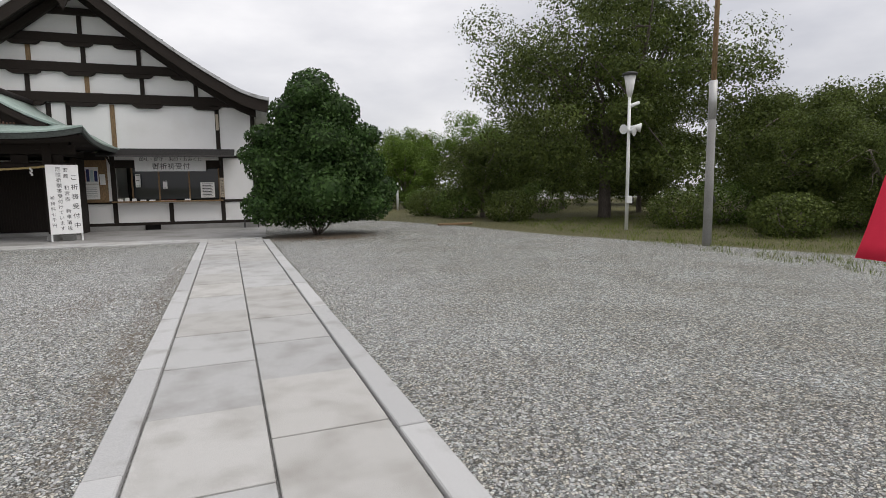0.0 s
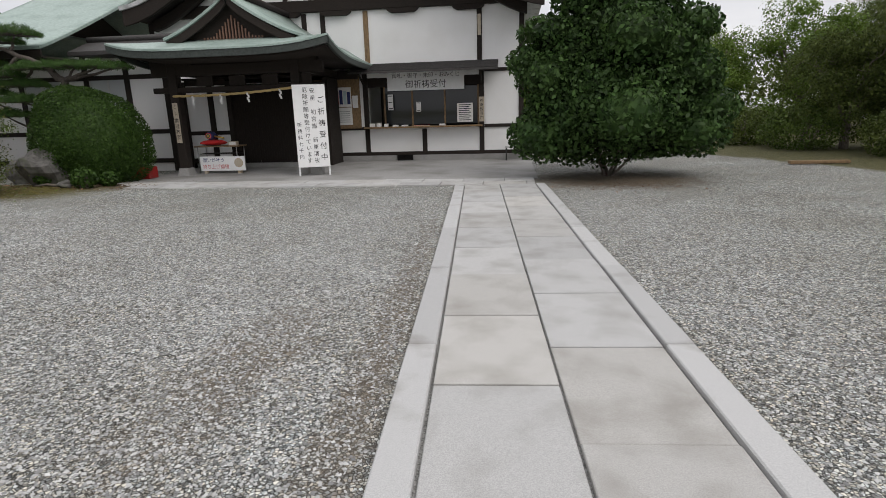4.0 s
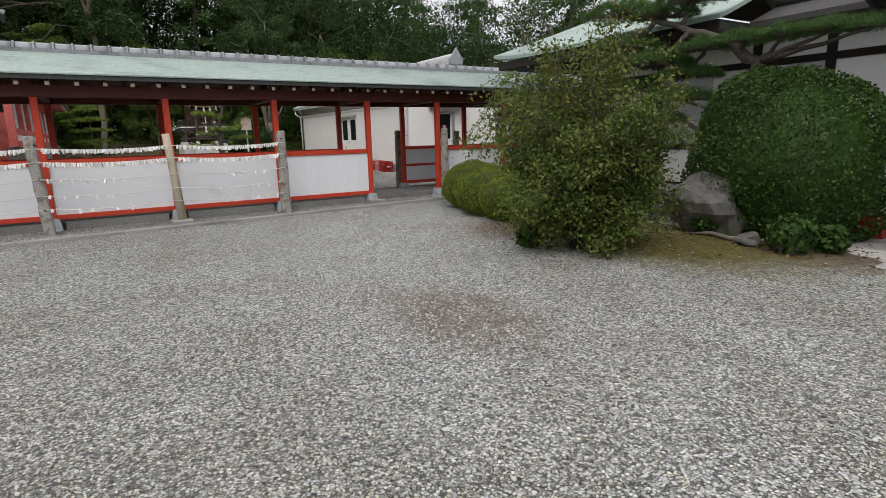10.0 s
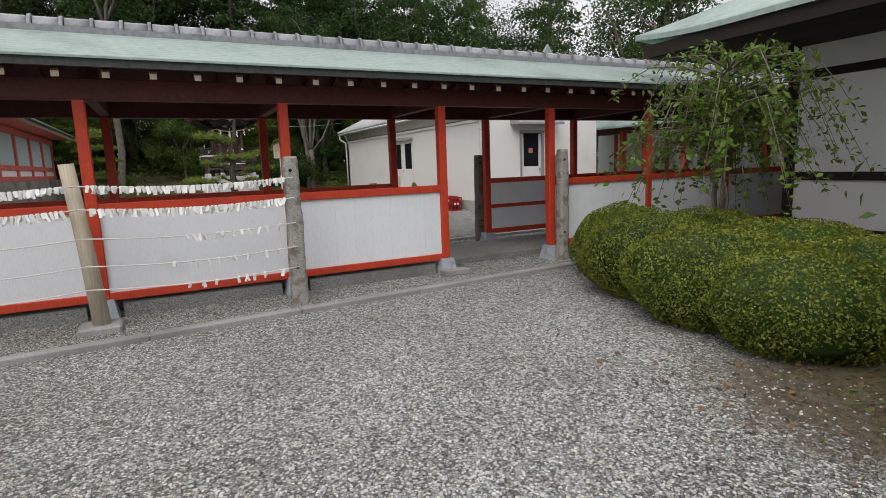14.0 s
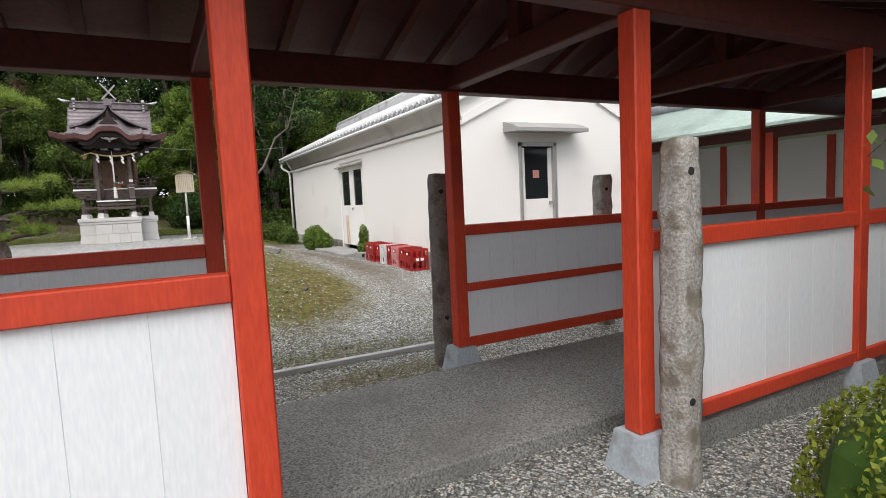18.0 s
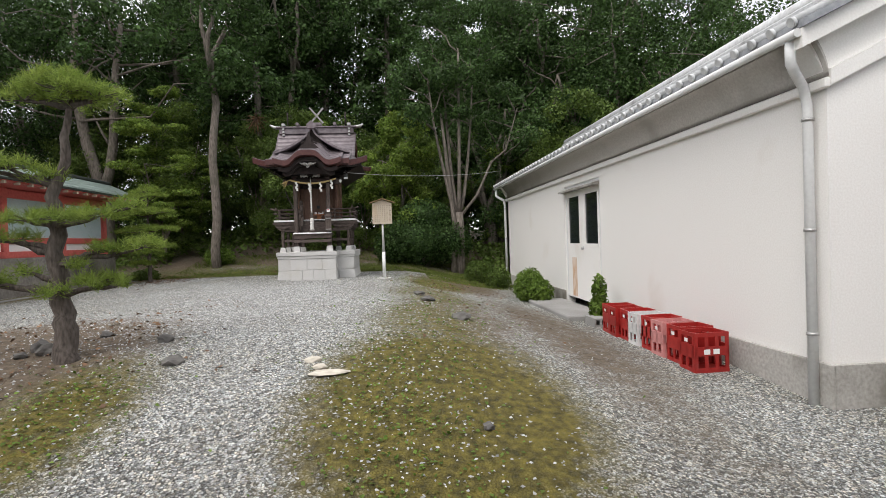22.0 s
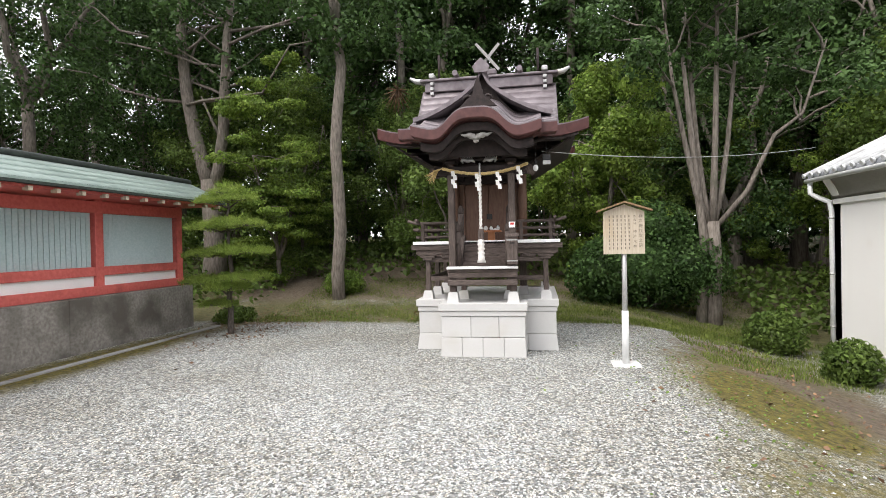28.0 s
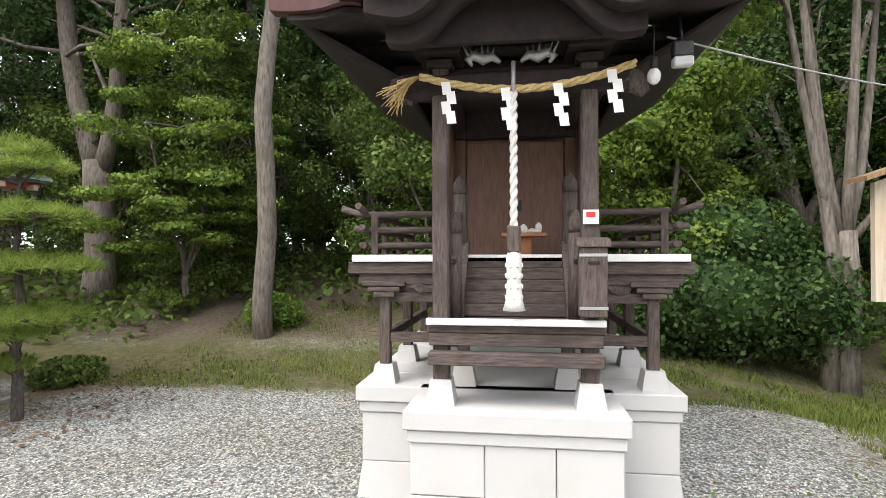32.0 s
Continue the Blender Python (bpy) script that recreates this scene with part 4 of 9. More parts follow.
        part("post_base", bm, concrete, b, "grey stone post base")
    for y, z0, z1 in ((0.0, 2.62, 2.9), (0.0, 2.2, 2.34), (3.3, 2.6, 2.85)):
        bm = bmesh.new()
        box(bm, -2.35, 2.35, y - 0.09, y + 0.09, z0, z1, 0.01)
        part("tie_beam", bm, timber_x, b)
    for x in (-1.76, 1.62):
        bm = bmesh.new()
        box(bm, x - 0.09, x + 0.09, 0.1, 3.4, 2.66, 2.86, 0.01)
        part("side_beam", bm, timber, b)
        bm = bmesh.new()
        prism(bm, [(x - 0.6, 2.92), (x - 0.42, 2.75), (x + 0.42, 2.75), (x + 0.6, 2.92), (x + 0.62, 3.05), (x - 0.62, 3.05)], -0.1, 0.1)
        part("bracket", bm, timber_x, b)
    for k in range(-2, 3):
        bm = bmesh.new()
        box(bm, k * 0.9 - 0.22, k * 0.9 + 0.22, -0.02, 0.02, 2.36, 2.6)
        part("frieze_panel", bm, timber, b)
    # entrance wall behind the porch: plaster panels, posts and dark lattice doors
    WY = 2.25
    for x0, x1 in ((-2.85, -2.17), (-1.97, -1.52)):
        for z0, z1 in ((0.3, 1.02), (1.14, 2.5)):
            bm = bmesh.new()
            box(bm, x0, x1, WY, WY + 0.08, z0, z1)
            part("panel", bm, plaster, b, "white plaster panel")
    for x in (-2.92, -2.07, -1.46, 1.62):
        bm = bmesh.new()
        box(bm, x - 0.075, x + 0.075, WY - 0.04, WY + 0.12, 0.0, 2.62, 0.006)
        part("door_post", bm, timber, b)
    for z0, z1 in ((0.16, 0.3), (1.02, 1.14), (2.5, 2.66)):
        bm = bmesh.new()
        box(bm, -2.84, -1.53, WY - 0.03, WY + 0.1, z0, z1, 0.006)
        part("wall_rail", bm, timber_x, b)
    for k in range(4):
        x0 = -1.38 + k * 0.735
        bm = bmesh.new()
        box(bm, x0, x0 + 0.73, WY + 0.02 + 0.03 * (k % 2), WY + 0.05 + 0.03 * (k % 2), 0.1, 2.5)
        leaf = part("sliding_door", bm, timber, b, "dark lattice sliding door")
        for j in range(9):
            bm = bmesh.new()
            box(bm, x0 + 0.04 + j * 0.08, x0 + 0.055 + j * 0.08, WY + 0.005 + 0.03 * (k % 2), WY + 0.019 + 0.03 * (k % 2), 0.14, 2.44)
            part("lattice_bar", bm, timber, leaf)
    bm = bmesh.new()
    box(bm, -1.38, 1.54, WY - 0.35, WY - 0.05, 0.02, 0.14, 0.01)
    part("threshold", bm, concrete, b, "grey concrete door step")
    bm = bmesh.new()
    box(bm, 1.56, 1.68, WY + 0.13, 3.36, 0.0, 2.62)
    part("side_wall", bm, timber, b)
    bm = bmesh.new()
    box(bm, -2.95, -2.85, WY + 0.13, 3.4, 0.0, 2.62)
    part("side_wall", bm, plaster, b)
    bm = bmesh.new()
    box(bm, -2.95, 1.7, WY - 0.1, 3.4, 2.67, 2.72)
    part("entrance_ceiling", bm, timber_x, b)
    return b


build_porch()


def shimenawa(name, ends, sag, r, shide, label, drop=0.26, tuft=False):
    """A straw rope with zigzag paper streamers and straw tufts."""
    p0, p1 = Vector(ends[0]), Vector(ends[1])
    mid = (p0 + p1) / 2
    ob = thing(name, mid, label, "rope")
    bm = bmesh.new()
    n = 26
    for s in range(3):
        pts = []
        for i in range(n * 2 + 1):
            t = i / (n * 2)
            c = p0.lerp(p1, t) - mid - Vector((0, 0, sag * 4 * t * (1 - t)))
            a = t * 30 + s * 2.094
            d = (p1 - p0).normalized()
            side = d.cross(Vector((0, 0, 1))).normalized()
            pts.append(c + (side * math.cos(a) + Vector((0, 0, 1)) * math.sin(a)) * r * 0.55)
        tube(bm, pts, r * 0.62, 6)
    part("rope_twist", bm, straw, ob, "twisted straw rope")
    d = (p1 - p0).normalized()
    front = Vector((d.y, -d.x, 0)) if d.x * d.x > d.y * d.y else Vector((1, 0, 0))
    for t in shide:
        c = p0.lerp(p1, t) - mid - Vector((0, 0, sag * 4 * t * (1 - t))) + front * (r * 1.2)
        bm = bmesh.new()
        w = drop * 0.27
        for k in range(4):
            o = d * (0.22 * w * (1 if k % 2 else -1))
            a = c + o - Vector((0, 0, k * drop * 0.24)) + front * 0.004 * k
            q = [a - d * w * 0.4, a + d * w * 0.4, a + d * w * 0.55 - Vector((0, 0, drop * 0.3)), a - d * w * 0.25 - Vector((0, 0, drop * 0.3))]
            lo = [bm.verts.new(v) for v in q]
            hi = [bm.verts.new(v + front * 0.003) for v in q]
            bm.faces.new(lo)
            bm.faces.new(hi[::-1])
            for i in range(4):
                bm.faces.new((lo[i], hi[i], hi[(i + 1) % 4], lo[(i + 1) % 4]))
        part("paper_streamer", bm, paper, ob, "white zigzag paper streamer")
    for t in [(a + b) / 2 for a, b in zip(shide, shide[1:])] if tuft else []:
        c = p0.lerp(p1, t) - mid - Vector((0, 0, sag * 4 * t * (1 - t)))
        bm = bmesh.new()
        for k in range(5):
            tube(bm, [c, c + d * (0.05 * (k - 2)) + Vector((0, 0, -drop * (0.7 + 0.1 * (k % 3))))], [0.006, 0.003], 4)
        part("straw_tuft", bm, straw, ob)
    return ob


shimenawa("porch_rope", ((-8.22, 19.4, 2.12), (-4.82, 19.4, 2.25)), 0.05, 0.03, (0.17, 0.4, 0.62, 0.88), "thin straw rope with white paper streamers across the porch", 0.24)

sign = thing("standing_sign", (-4.33, 18.98, 0.02), "tall white standing sign with black brush lettering, on wooden legs", "sign", turn=20.0)
bm = bmesh.new()
box(bm, -0.40, 0.40, -0.02, 0.02, 0.22, 2.26, 0.004)
part("board", bm, sign_white, sign, "white board")
for x in (-0.40, 0.355):
    bm = bmesh.new()
    box(bm, x, x + 0.045, 0.021, 0.055, 0.0, 2.25)
    part("leg", bm, white_metal, sign)
    bm = bmesh.new()
    tube(bm, [(x + 0.02, 0.05, 1.7), (x + 0.02, 0.26, 0.0)], 0.014, 6)
    part("stay", bm, white_metal, sign)
letters(sign, "ご祈祷受付中", (0.27, -0.024, 1.88), 0.18, ink, "south", 0.285)
letters(sign, "安産 初宮詣 新車清祓", (0.08, -0.024, 2.10), 0.135, ink, "south", 0.172)
letters(sign, "厄除祈願等受付けています", (-0.10, -0.024, 2.12), 0.135, ink, "south", 0.158)
letters(sign, "祈祷料七千円", (-0.29, -0.024, 1.28), 0.12, ink, "south", 0.16)
cb = thing("concrete_weight", (-4.38, 19.32, 0.02), "grey concrete block behind the standing sign", "block")
bm = bmesh.new()
box(bm, -0.16, 0.16, -0.1, 0.1, 0, 0.19, 0.01)
part("block", bm, concrete, cb)
np_ = thing("porch_name_board", (-8.21, 19.41, 0.9), "narrow pale wooden board lettered for the calligraphy class", "sign")
bm = bmesh.new()
box(bm, -0.075, 0.075, -0.015, 0.0, 0, 1.05, 0.004)
part("plank", bm, board_wood, np_)
letters(np_, "書道教室", (0, -0.018, 0.58), 0.13, ink, "south", 0.145)
letters(np_, "サザンカ", (0, -0.018, 0.97), 0.06, ink, "south", 0.075)

tb = thing("folding_table", (-7.55, 20.3, 0.02), "folding table with a brown top and steel legs in the porch", "table")
bm = bmesh.new()
box(bm, -0.66, 0.66, -0.28, 0.28, 0.72, 0.75, 0.005)
part("tabletop", bm, timber_worn, tb)
for sx in (-0.58, 0.58):
    for sy in (-0.22, 0.22):
        bm = bmesh.new()
        tube(bm, [(sx, sy, 0), (sx, sy, 0.72)], 0.014, 6)
        part("leg", bm, metal_grey, tb)
bm = bmesh.new()
box(bm, -0.55, 0.55, -0.2, 0.2, 0.52, 0.535)
part("shelf", bm, timber, tb)
cu = thing("red_cushion", (-7.75, 20.3, 0.77), "plump red cushion on the folding table", "cushion")
bm = bmesh.new()
lump(bm, (0, 0, 0.085), (0.40, 0.25, 0.08), 3, 3, 0.12)
part("pad", bm, felt_red, cu)
ml = thing("wish_mallet", (-7.78, 20.25, 0.935), "colourful lucky mallet with a gold rim lying on the red cushion", "mallet")
bm = bmesh.new()
tube(bm, [(0.0, -0.13, 0.11), (0.0, -0.05, 0.11), (0.0, 0.12, 0.11), (0.0, 0.16, 0.11)], [0.09, 0.115, 0.115, 0.09], 14)
part("head", bm, ink_blue, ml, "dark painted mallet head")
for r, m_, y in ((0.088, felt_red, -0.134), (0.07, board_wood, -0.138), (0.052, leaf_dome, -0.142), (0.035, gold, -0.146)):
    bm = bmesh.new()
    bmesh.ops.create_cone(bm, segments=18, radius1=r, radius2=r, depth=0.006, cap_ends=True, matrix=pose(0, y, 0.11, 90))
    part("painted_ring", bm, m_, ml)
bm = bmesh.new()
tube(bm, [(0.1, 0, 0.1), (0.38, 0.02, 0.04)], [0.022, 0.026], 8)
part("handle", bm, gold, ml, "gilt handle")
bx = thing("wooden_box", (-7.1, 20.2, 0.77), "small plain wooden box on the table", "box")
bm = bmesh.new()
box(bm, -0.12, 0.12, -0.07, 0.07, 0, 0.11, 0.004)
part("body", bm, board_wood, bx)
bm = bmesh.new()
box(bm, -0.1, 0.1, -0.074, -0.071, 0.02, 0.09)
part("label_strip", bm, paper, bx)
ls = thing("low_sign", (-7.33, 19.9, 0.07), "low white board lettered about a wish-granting mallet", "sign")
bm = bmesh.new()
box(bm, -0.66, 0.66, -0.015, 0.015, 0.02, 0.42, 0.004)
part("board", bm, sign_white, ls)
letters(ls, "願いが叶う", (-0.25, -0.018, 0.31), 0.13, ink_blue, "south")
letters(ls, "持ち上げ福槌", (-0.2, -0.018, 0.13), 0.13, ink_red, "south")
bm = bmesh.new()
bmesh.ops.create_circle(bm, cap_ends=True, segments=20, radius=0.13, matrix=pose(0.48, -0.018, 0.24, 90))
part("picture", bm, board_wood, ls, "small round drawing")
for sx in (-0.5, 0.5):
    bm = bmesh.new()
    box(bm, sx - 0.03, sx + 0.03, -0.08, 0.08, -0.05, 0.02)
    part("foot", bm, board_wood, ls)
ib = thing("intercom", (-5.72, 22.93, 1.35), "small grey intercom box beside the entrance doors", "intercom")
bm = bmesh.new()
box(bm, -0.06, 0.06, -0.03, 0.0, 0, 0.16, 0.006)
part("body", bm, white_metal, ib)
bm = bmesh.new()
box(bm, -0.03, 0.03, -0.034, -0.0305, 0.09, 0.14)
part("speaker", bm, black_metal, ib)


# ---- lower wing of the office, behind the garden ----
def build_wing():
    b = thing("office_wing", (-13.0, 21.1, 0), "low white-walled wing with dark timbers and a green copper roof", "building")
    bm = bmesh.new()
    box(bm, -3.6, 3.6, 0.0, 0.16, 0.0, 3.4)
    part("wall", bm, plaster, b)
    bm = bmesh.new()
    box(bm, -3.6, -3.44, 0.16, 8.0, 0.0, 3.4)
    part("wall", bm, plaster, b)
    for x in (-3.5, -1.2, 1.0, 2.32, 3.55):
        bm = bmesh.new()
        box(bm, x - 0.08, x + 0.08, -0.04, 0.0, 0.0, 3.4)
        part("post", bm, timber, b)
    for z in (0.25, 1.12, 2.72):
        bm = bmesh.new()
        box(bm, -3.6, 3.6, -0.035, 0.0, z, z + 0.13)
        part("rail", bm, timber_x, b)
    for x0 in (-1.1, 1.1):
        bm = bmesh.new()
        box(bm, x0, x0 + 1.2, -0.012, -0.004, 1.25, 2.72)
        part("window", bm, milk_glass, b, "curtained sliding window")
        bm = bmesh.new()
        for xx in (x0 + 0.02, x0 + 0.6, x0 + 1.18):
            box(bm, xx - 0.025, xx + 0.025, -0.03, -0.013, 1.25, 2.72)
        part("window_frame", bm, metal_grey, b)

    def zr(v):
        return 3.52 + 2.7 * v ** 1.08

    def xl(v):
        return -5.15 + 5.6 * min(v, 0.45)
    for s, y0, y1 in ((-1, -1.85, 3.9), (1, 9.65, 3.9)):
        bm = bmesh.new()
        shell(bm, lambda u, v: Vector((xl(v) + (1.3 - xl(v)) * u, y0 + (y1 - y0) * v, zr(v) + 0.12 * max(0, 1 - u * 4) ** 2 * (1 - v))), 16, 20, 0.08)
        part("roof_slope", bm, copper, b, "green copper roof slope")
    bm = bmesh.new()
    shell(bm, lambda u, v: Vector((xl(0.45 * v), -1.85 + 5.75 * 0.45 * v + (11.5 - 11.5 * 0.45 * v) * u, zr(0.45 * v) + 0.12 * (1 - v) * abs(2 * u - 1) ** 6)), 8, 8, 0.08)
    part("hip_slope", bm, copper, b, "green copper hipped end")
    gx, g0 = xl(0.45), -1.85 + 5.75 * 0.45
    bm = bmesh.new()
    prism(bm, [(g0, zr(0.45) - 0.1), (7.8 - g0, zr(0.45) - 0.1), (3.9, zr(1.0) - 0.1)], gx + 0.45, gx + 0.5, "x")
    part("gable_face", bm, timber, b, "dark timber gable")
    for s in (-1, 1):
        bm = bmesh.new()
        shell(bm, lambda u, v: Vector((gx - 0.02 + 0.07 * u, 3.9 + s * (3.9 - g0) * v, zr(1.0) - (zr(1.0) - zr(0.45)) * v ** 0.9 - 0.02)), 1, 8, 0.26)
        part("bargeboard", bm, shrine_door, b, "brown bargeboard")
    bm = bmesh.new()
    tube(bm, [(gx - 0.05, 3.9, zr(1.0) + 0.15), (1.3, 3.9, zr(1.0) + 0.12)], 0.17, 8)
    part("ridge", bm, tile_mat, b)
    bm = bmesh.new()
    box(bm, -5.0, 1.25, -1.8, -1.74, 3.24, 3.44)
    part("eaves_board", bm, timber_x, b)
    bm = bmesh.new()
    shell(bm, lambda u, v: Vector((-4.95 + 6.2 * u, -1.74 + 1.74 * v, 3.28 + 0.0 * v)), 1, 1, 0.05)
    part("soffit", bm, timber_x, b)
    bm = bmesh.new()
    prism(bm, [(-0.95, 3.34), (-0.95, 3.44), (-0.1, 3.78), (0.0, 3.72), (0.0, 3.34)], 1.32, 4.9, "x")
    part("link_roof", bm, dark_roof, b, "low dark roof towards the porch")
    bm = bmesh.new()
    tube(bm, [(1.32, -0.05, 3.84), (4.95, -0.05, 3.84)], 0.10, 10)
    part("link_ridge", bm, dark_roof, b)
    bm = bmesh.new()
    box(bm, -5.0, -3.65, 0.0, 8.0, 3.24, 3.29)
    part("soffit", bm, timber_x, b)
    return b


build_wing()


# ---- red gallery between court and shrine yard ----
OX, IX, RIDGE_X = -18.05, -20.13, -19.12
POSTS_Y = (0.35, 2.5, 4.65, 6.8, 8.95, 11.05, 13.18, 15.38, 17.33, 19.5, 21.6, 23.7)


def build_gallery():
    b = thing("gallery", (RIDGE_X, 15.0, 0), "open vermilion gallery with white board panels and a green copper roof", "gallery")

    def P(bm):
        bmesh.ops.translate(bm, vec=(-RIDGE_X, -15.0, 0), verts=bm.verts)
        return bm
    for y in POSTS_Y:
        for x, y in ((OX, y), (IX, y + 0.09)):
            bm = bmesh.new()
            box(bm, x - 0.058, x + 0.058, y - 0.058, y + 0.058, 0.22, 2.42, 0.008)
            part("post", P(bm), red_paint, b, "vermilion square post")
            bm = bmesh.new()
            taper(bm, x, y, 0.0, 0.22, 0.27, 0.27, 0.19, 0.19)
            part("footing", P(bm), footing_mat, b, "blue-grey concrete footing")
        bm = bmesh.new()
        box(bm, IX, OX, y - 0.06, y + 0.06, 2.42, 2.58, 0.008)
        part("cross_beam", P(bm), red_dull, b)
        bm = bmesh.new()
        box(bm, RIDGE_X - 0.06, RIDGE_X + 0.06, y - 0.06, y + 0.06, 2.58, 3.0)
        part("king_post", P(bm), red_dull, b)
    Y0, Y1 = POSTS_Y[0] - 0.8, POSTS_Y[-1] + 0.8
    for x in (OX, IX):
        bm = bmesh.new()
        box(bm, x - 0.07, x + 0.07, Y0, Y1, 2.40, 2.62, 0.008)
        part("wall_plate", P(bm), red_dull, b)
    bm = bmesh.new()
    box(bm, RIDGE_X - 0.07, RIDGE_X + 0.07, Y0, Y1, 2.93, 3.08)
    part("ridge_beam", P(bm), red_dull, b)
    # panels, leaving the passage open
    for x, name, rails in ((OX, "outer", ((0.2, 0.29), (1.19, 1.29))), (IX, "inner", ((0.2, 0.29), (0.70, 0.77), (1.19, 1.28)))):
        for y0, y1 in zip(POSTS_Y, POSTS_Y[1:]):
            if abs((y0 + y1) / 2 - 16.34) < 0.5:
                continue
            e0, e1 = (y0 + 0.06, y1 - 0.06) if x == OX else (y0 + 0.15, y1 + 0.03)
            for z0, z1 in rails:
                bm = bmesh.new()
                box(bm, x - 0.05, x + 0.05, e0, e1, z0, z1, 0.006)
                part("panel_rail", P(bm), red_paint, b, "vermilion rail")
            n = 8
            w = (e1 - e0) / n
            if 6 < y0 < 22 and (x == IX or 12 < y0 < 20):
                me = bpy.data.meshes.get("wall_board_" + name)
                if me is None:
                    bm = bmesh.new()
                    box(bm, -0.02, 0.02, 0.0, 0.2495, 0.0, 0.9, 0.0012)
                    me = mesh_of(bm, "wall_board_" + name, white_board)
                for k in range(n):
                    piece("wall_board", me, b, (x - RIDGE_X, e0 + k * w - 15.0, 0.29), scale=(1, (w - 0.0006) / 0.2495, 1))
            else:
                bm = bmesh.new()
                box(bm, x - 0.02, x + 0.02, e0, e1, 0.29, 1.19)
                part("wall_panel", P(bm), white_board, b)
            if x == OX:
                bm = bmesh.new()
                box(bm, x - 0.08, x + 0.03, y0 + 0.18, y1 - 0.18, -0.05, 0.15)
                part("base_kerb", P(bm), concrete_damp, b, "dark weathered concrete base under the panels")
    # roof: stepped copper courses on each slope
    for s in (-1, 1):
        n = 11
        for k in range(n):
            v0, v1 = k / n, (k + 1) / n + 0.02
            bm = bmesh.new()

            def course(u, v):
                t = v0 + (v1 - v0) * v
                return Vector((RIDGE_X + s * (0.12 + 1.46 * t), Y0 - 0.1 + (Y1 - Y0 + 0.2) * u, 3.30 - 0.53 * t ** 0.95 + 0.012 * k / n))
            shell(bm, course, 1, 1, 0.022)
            part("copper_course", P(bm), copper, b)
        bm = bmesh.new()
        x = RIDGE_X + s * 1.555
        box(bm, x - 0.03, x + 0.03, Y0 - 0.1, Y1 + 0.1, 2.67, 2.755)
        part("eaves_board", P(bm), copper_edge, b, "dark green copper eaves edge")
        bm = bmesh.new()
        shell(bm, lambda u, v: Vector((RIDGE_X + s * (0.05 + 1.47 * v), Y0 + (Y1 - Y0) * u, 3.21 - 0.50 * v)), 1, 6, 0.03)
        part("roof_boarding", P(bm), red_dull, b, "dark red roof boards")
    me_r = None
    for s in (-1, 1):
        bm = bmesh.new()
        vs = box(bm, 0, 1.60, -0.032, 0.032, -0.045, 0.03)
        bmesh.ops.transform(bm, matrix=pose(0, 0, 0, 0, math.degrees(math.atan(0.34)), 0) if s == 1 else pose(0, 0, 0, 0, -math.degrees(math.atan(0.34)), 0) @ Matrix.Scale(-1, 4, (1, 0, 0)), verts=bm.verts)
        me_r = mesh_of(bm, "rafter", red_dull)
        bm = bmesh.new()
        x = s * 1.505
        box(bm, min(x, x + 0.012 * s), max(x, x + 0.012 * s), -0.034, 0.034, -0.565, -0.485)
        me_e = mesh_of(bm, "rafter_end", board_wood)
        k = 0
        y = Y0 + 0.2
        while y < Y1:
            if 5.5 < y < 24:
                r = piece("rafter", me_r, b, (0, y - 15.0, 3.14))
                piece("rafter_end", me_e, r, (0.0, 0, 0.0))
            y += 0.43
    # ridge tiles
    bm = bmesh.new()
    box(bm, RIDGE_X - 0.15, RIDGE_X + 0.15, Y0 - 0.1, Y1 + 0.1, 3.24, 3.36)
    part("ridge_course", P(bm), tile_mat, b, "grey ridge course")
    bm = bmesh.new()
    tube(bm, [(0, 0, 0), (0, 0.27, 0)], 0.12, 10)
    tube(bm, [(0, 0.26, 0), (0, 0.30, 0)], 0.14, 10)
    me = mesh_of(bm, "ridge_tile", tile_mat)
    y = Y0 - 0.1
    while y < Y1 - 0.1:
        piece("ridge_tile", me, b, (0, y - 15.0, 3.36))
        y += 0.31
    return b


build_gallery()
bm = bmesh.new()
for y0, y1 in ((0.2, 8.9), (8.91, 13.0), (13.01, 17.49), (17.505, 21.0), (21.02, 24.0)):
    box(bm, -19.96, -18.5, y0, y1, -0.1, 0.10, 0.012)
solid("gallery_floor", bm, concrete_damp, "worn dark grey concrete walkway floor of the gallery", "floor", "structure")
kb = thing("court_kerb", (-16.9, 12, 0), "low pale concrete kerb along the gravel before the gallery", "kerb", kind="structure", turn=4.5)
for y0 in np.arange(1.0, 17.4, 1.5):
    bm = bmesh.new()
    sk = 0.012 * (y0 - 9)
    box(bm, -0.07 - sk * 0.0, 0.07, y0 - 12, y0 - 12 + 1.49, -0.06, 0.055, 0.008)
    part("kerb_stone", bm, concrete, kb)
bm = bmesh.new()
box(bm, -20.98, -20.91, 9, 19.5, -0.05, 0.055, 0.006)
solid("yard_kerb", bm, kerb_stone, "thin pale concrete kerb behind the gallery", "kerb", "structure")


hb = thing("flat_block", (-17.84, 15.42, 0.0), "flat pale concrete block lying against the post footing", "block")
bm = bmesh.new()
box(bm, -0.1, 0.1, -0.2, 0.2, 0.0, 0.075, 0.006)
part("block", bm, concrete, hb)


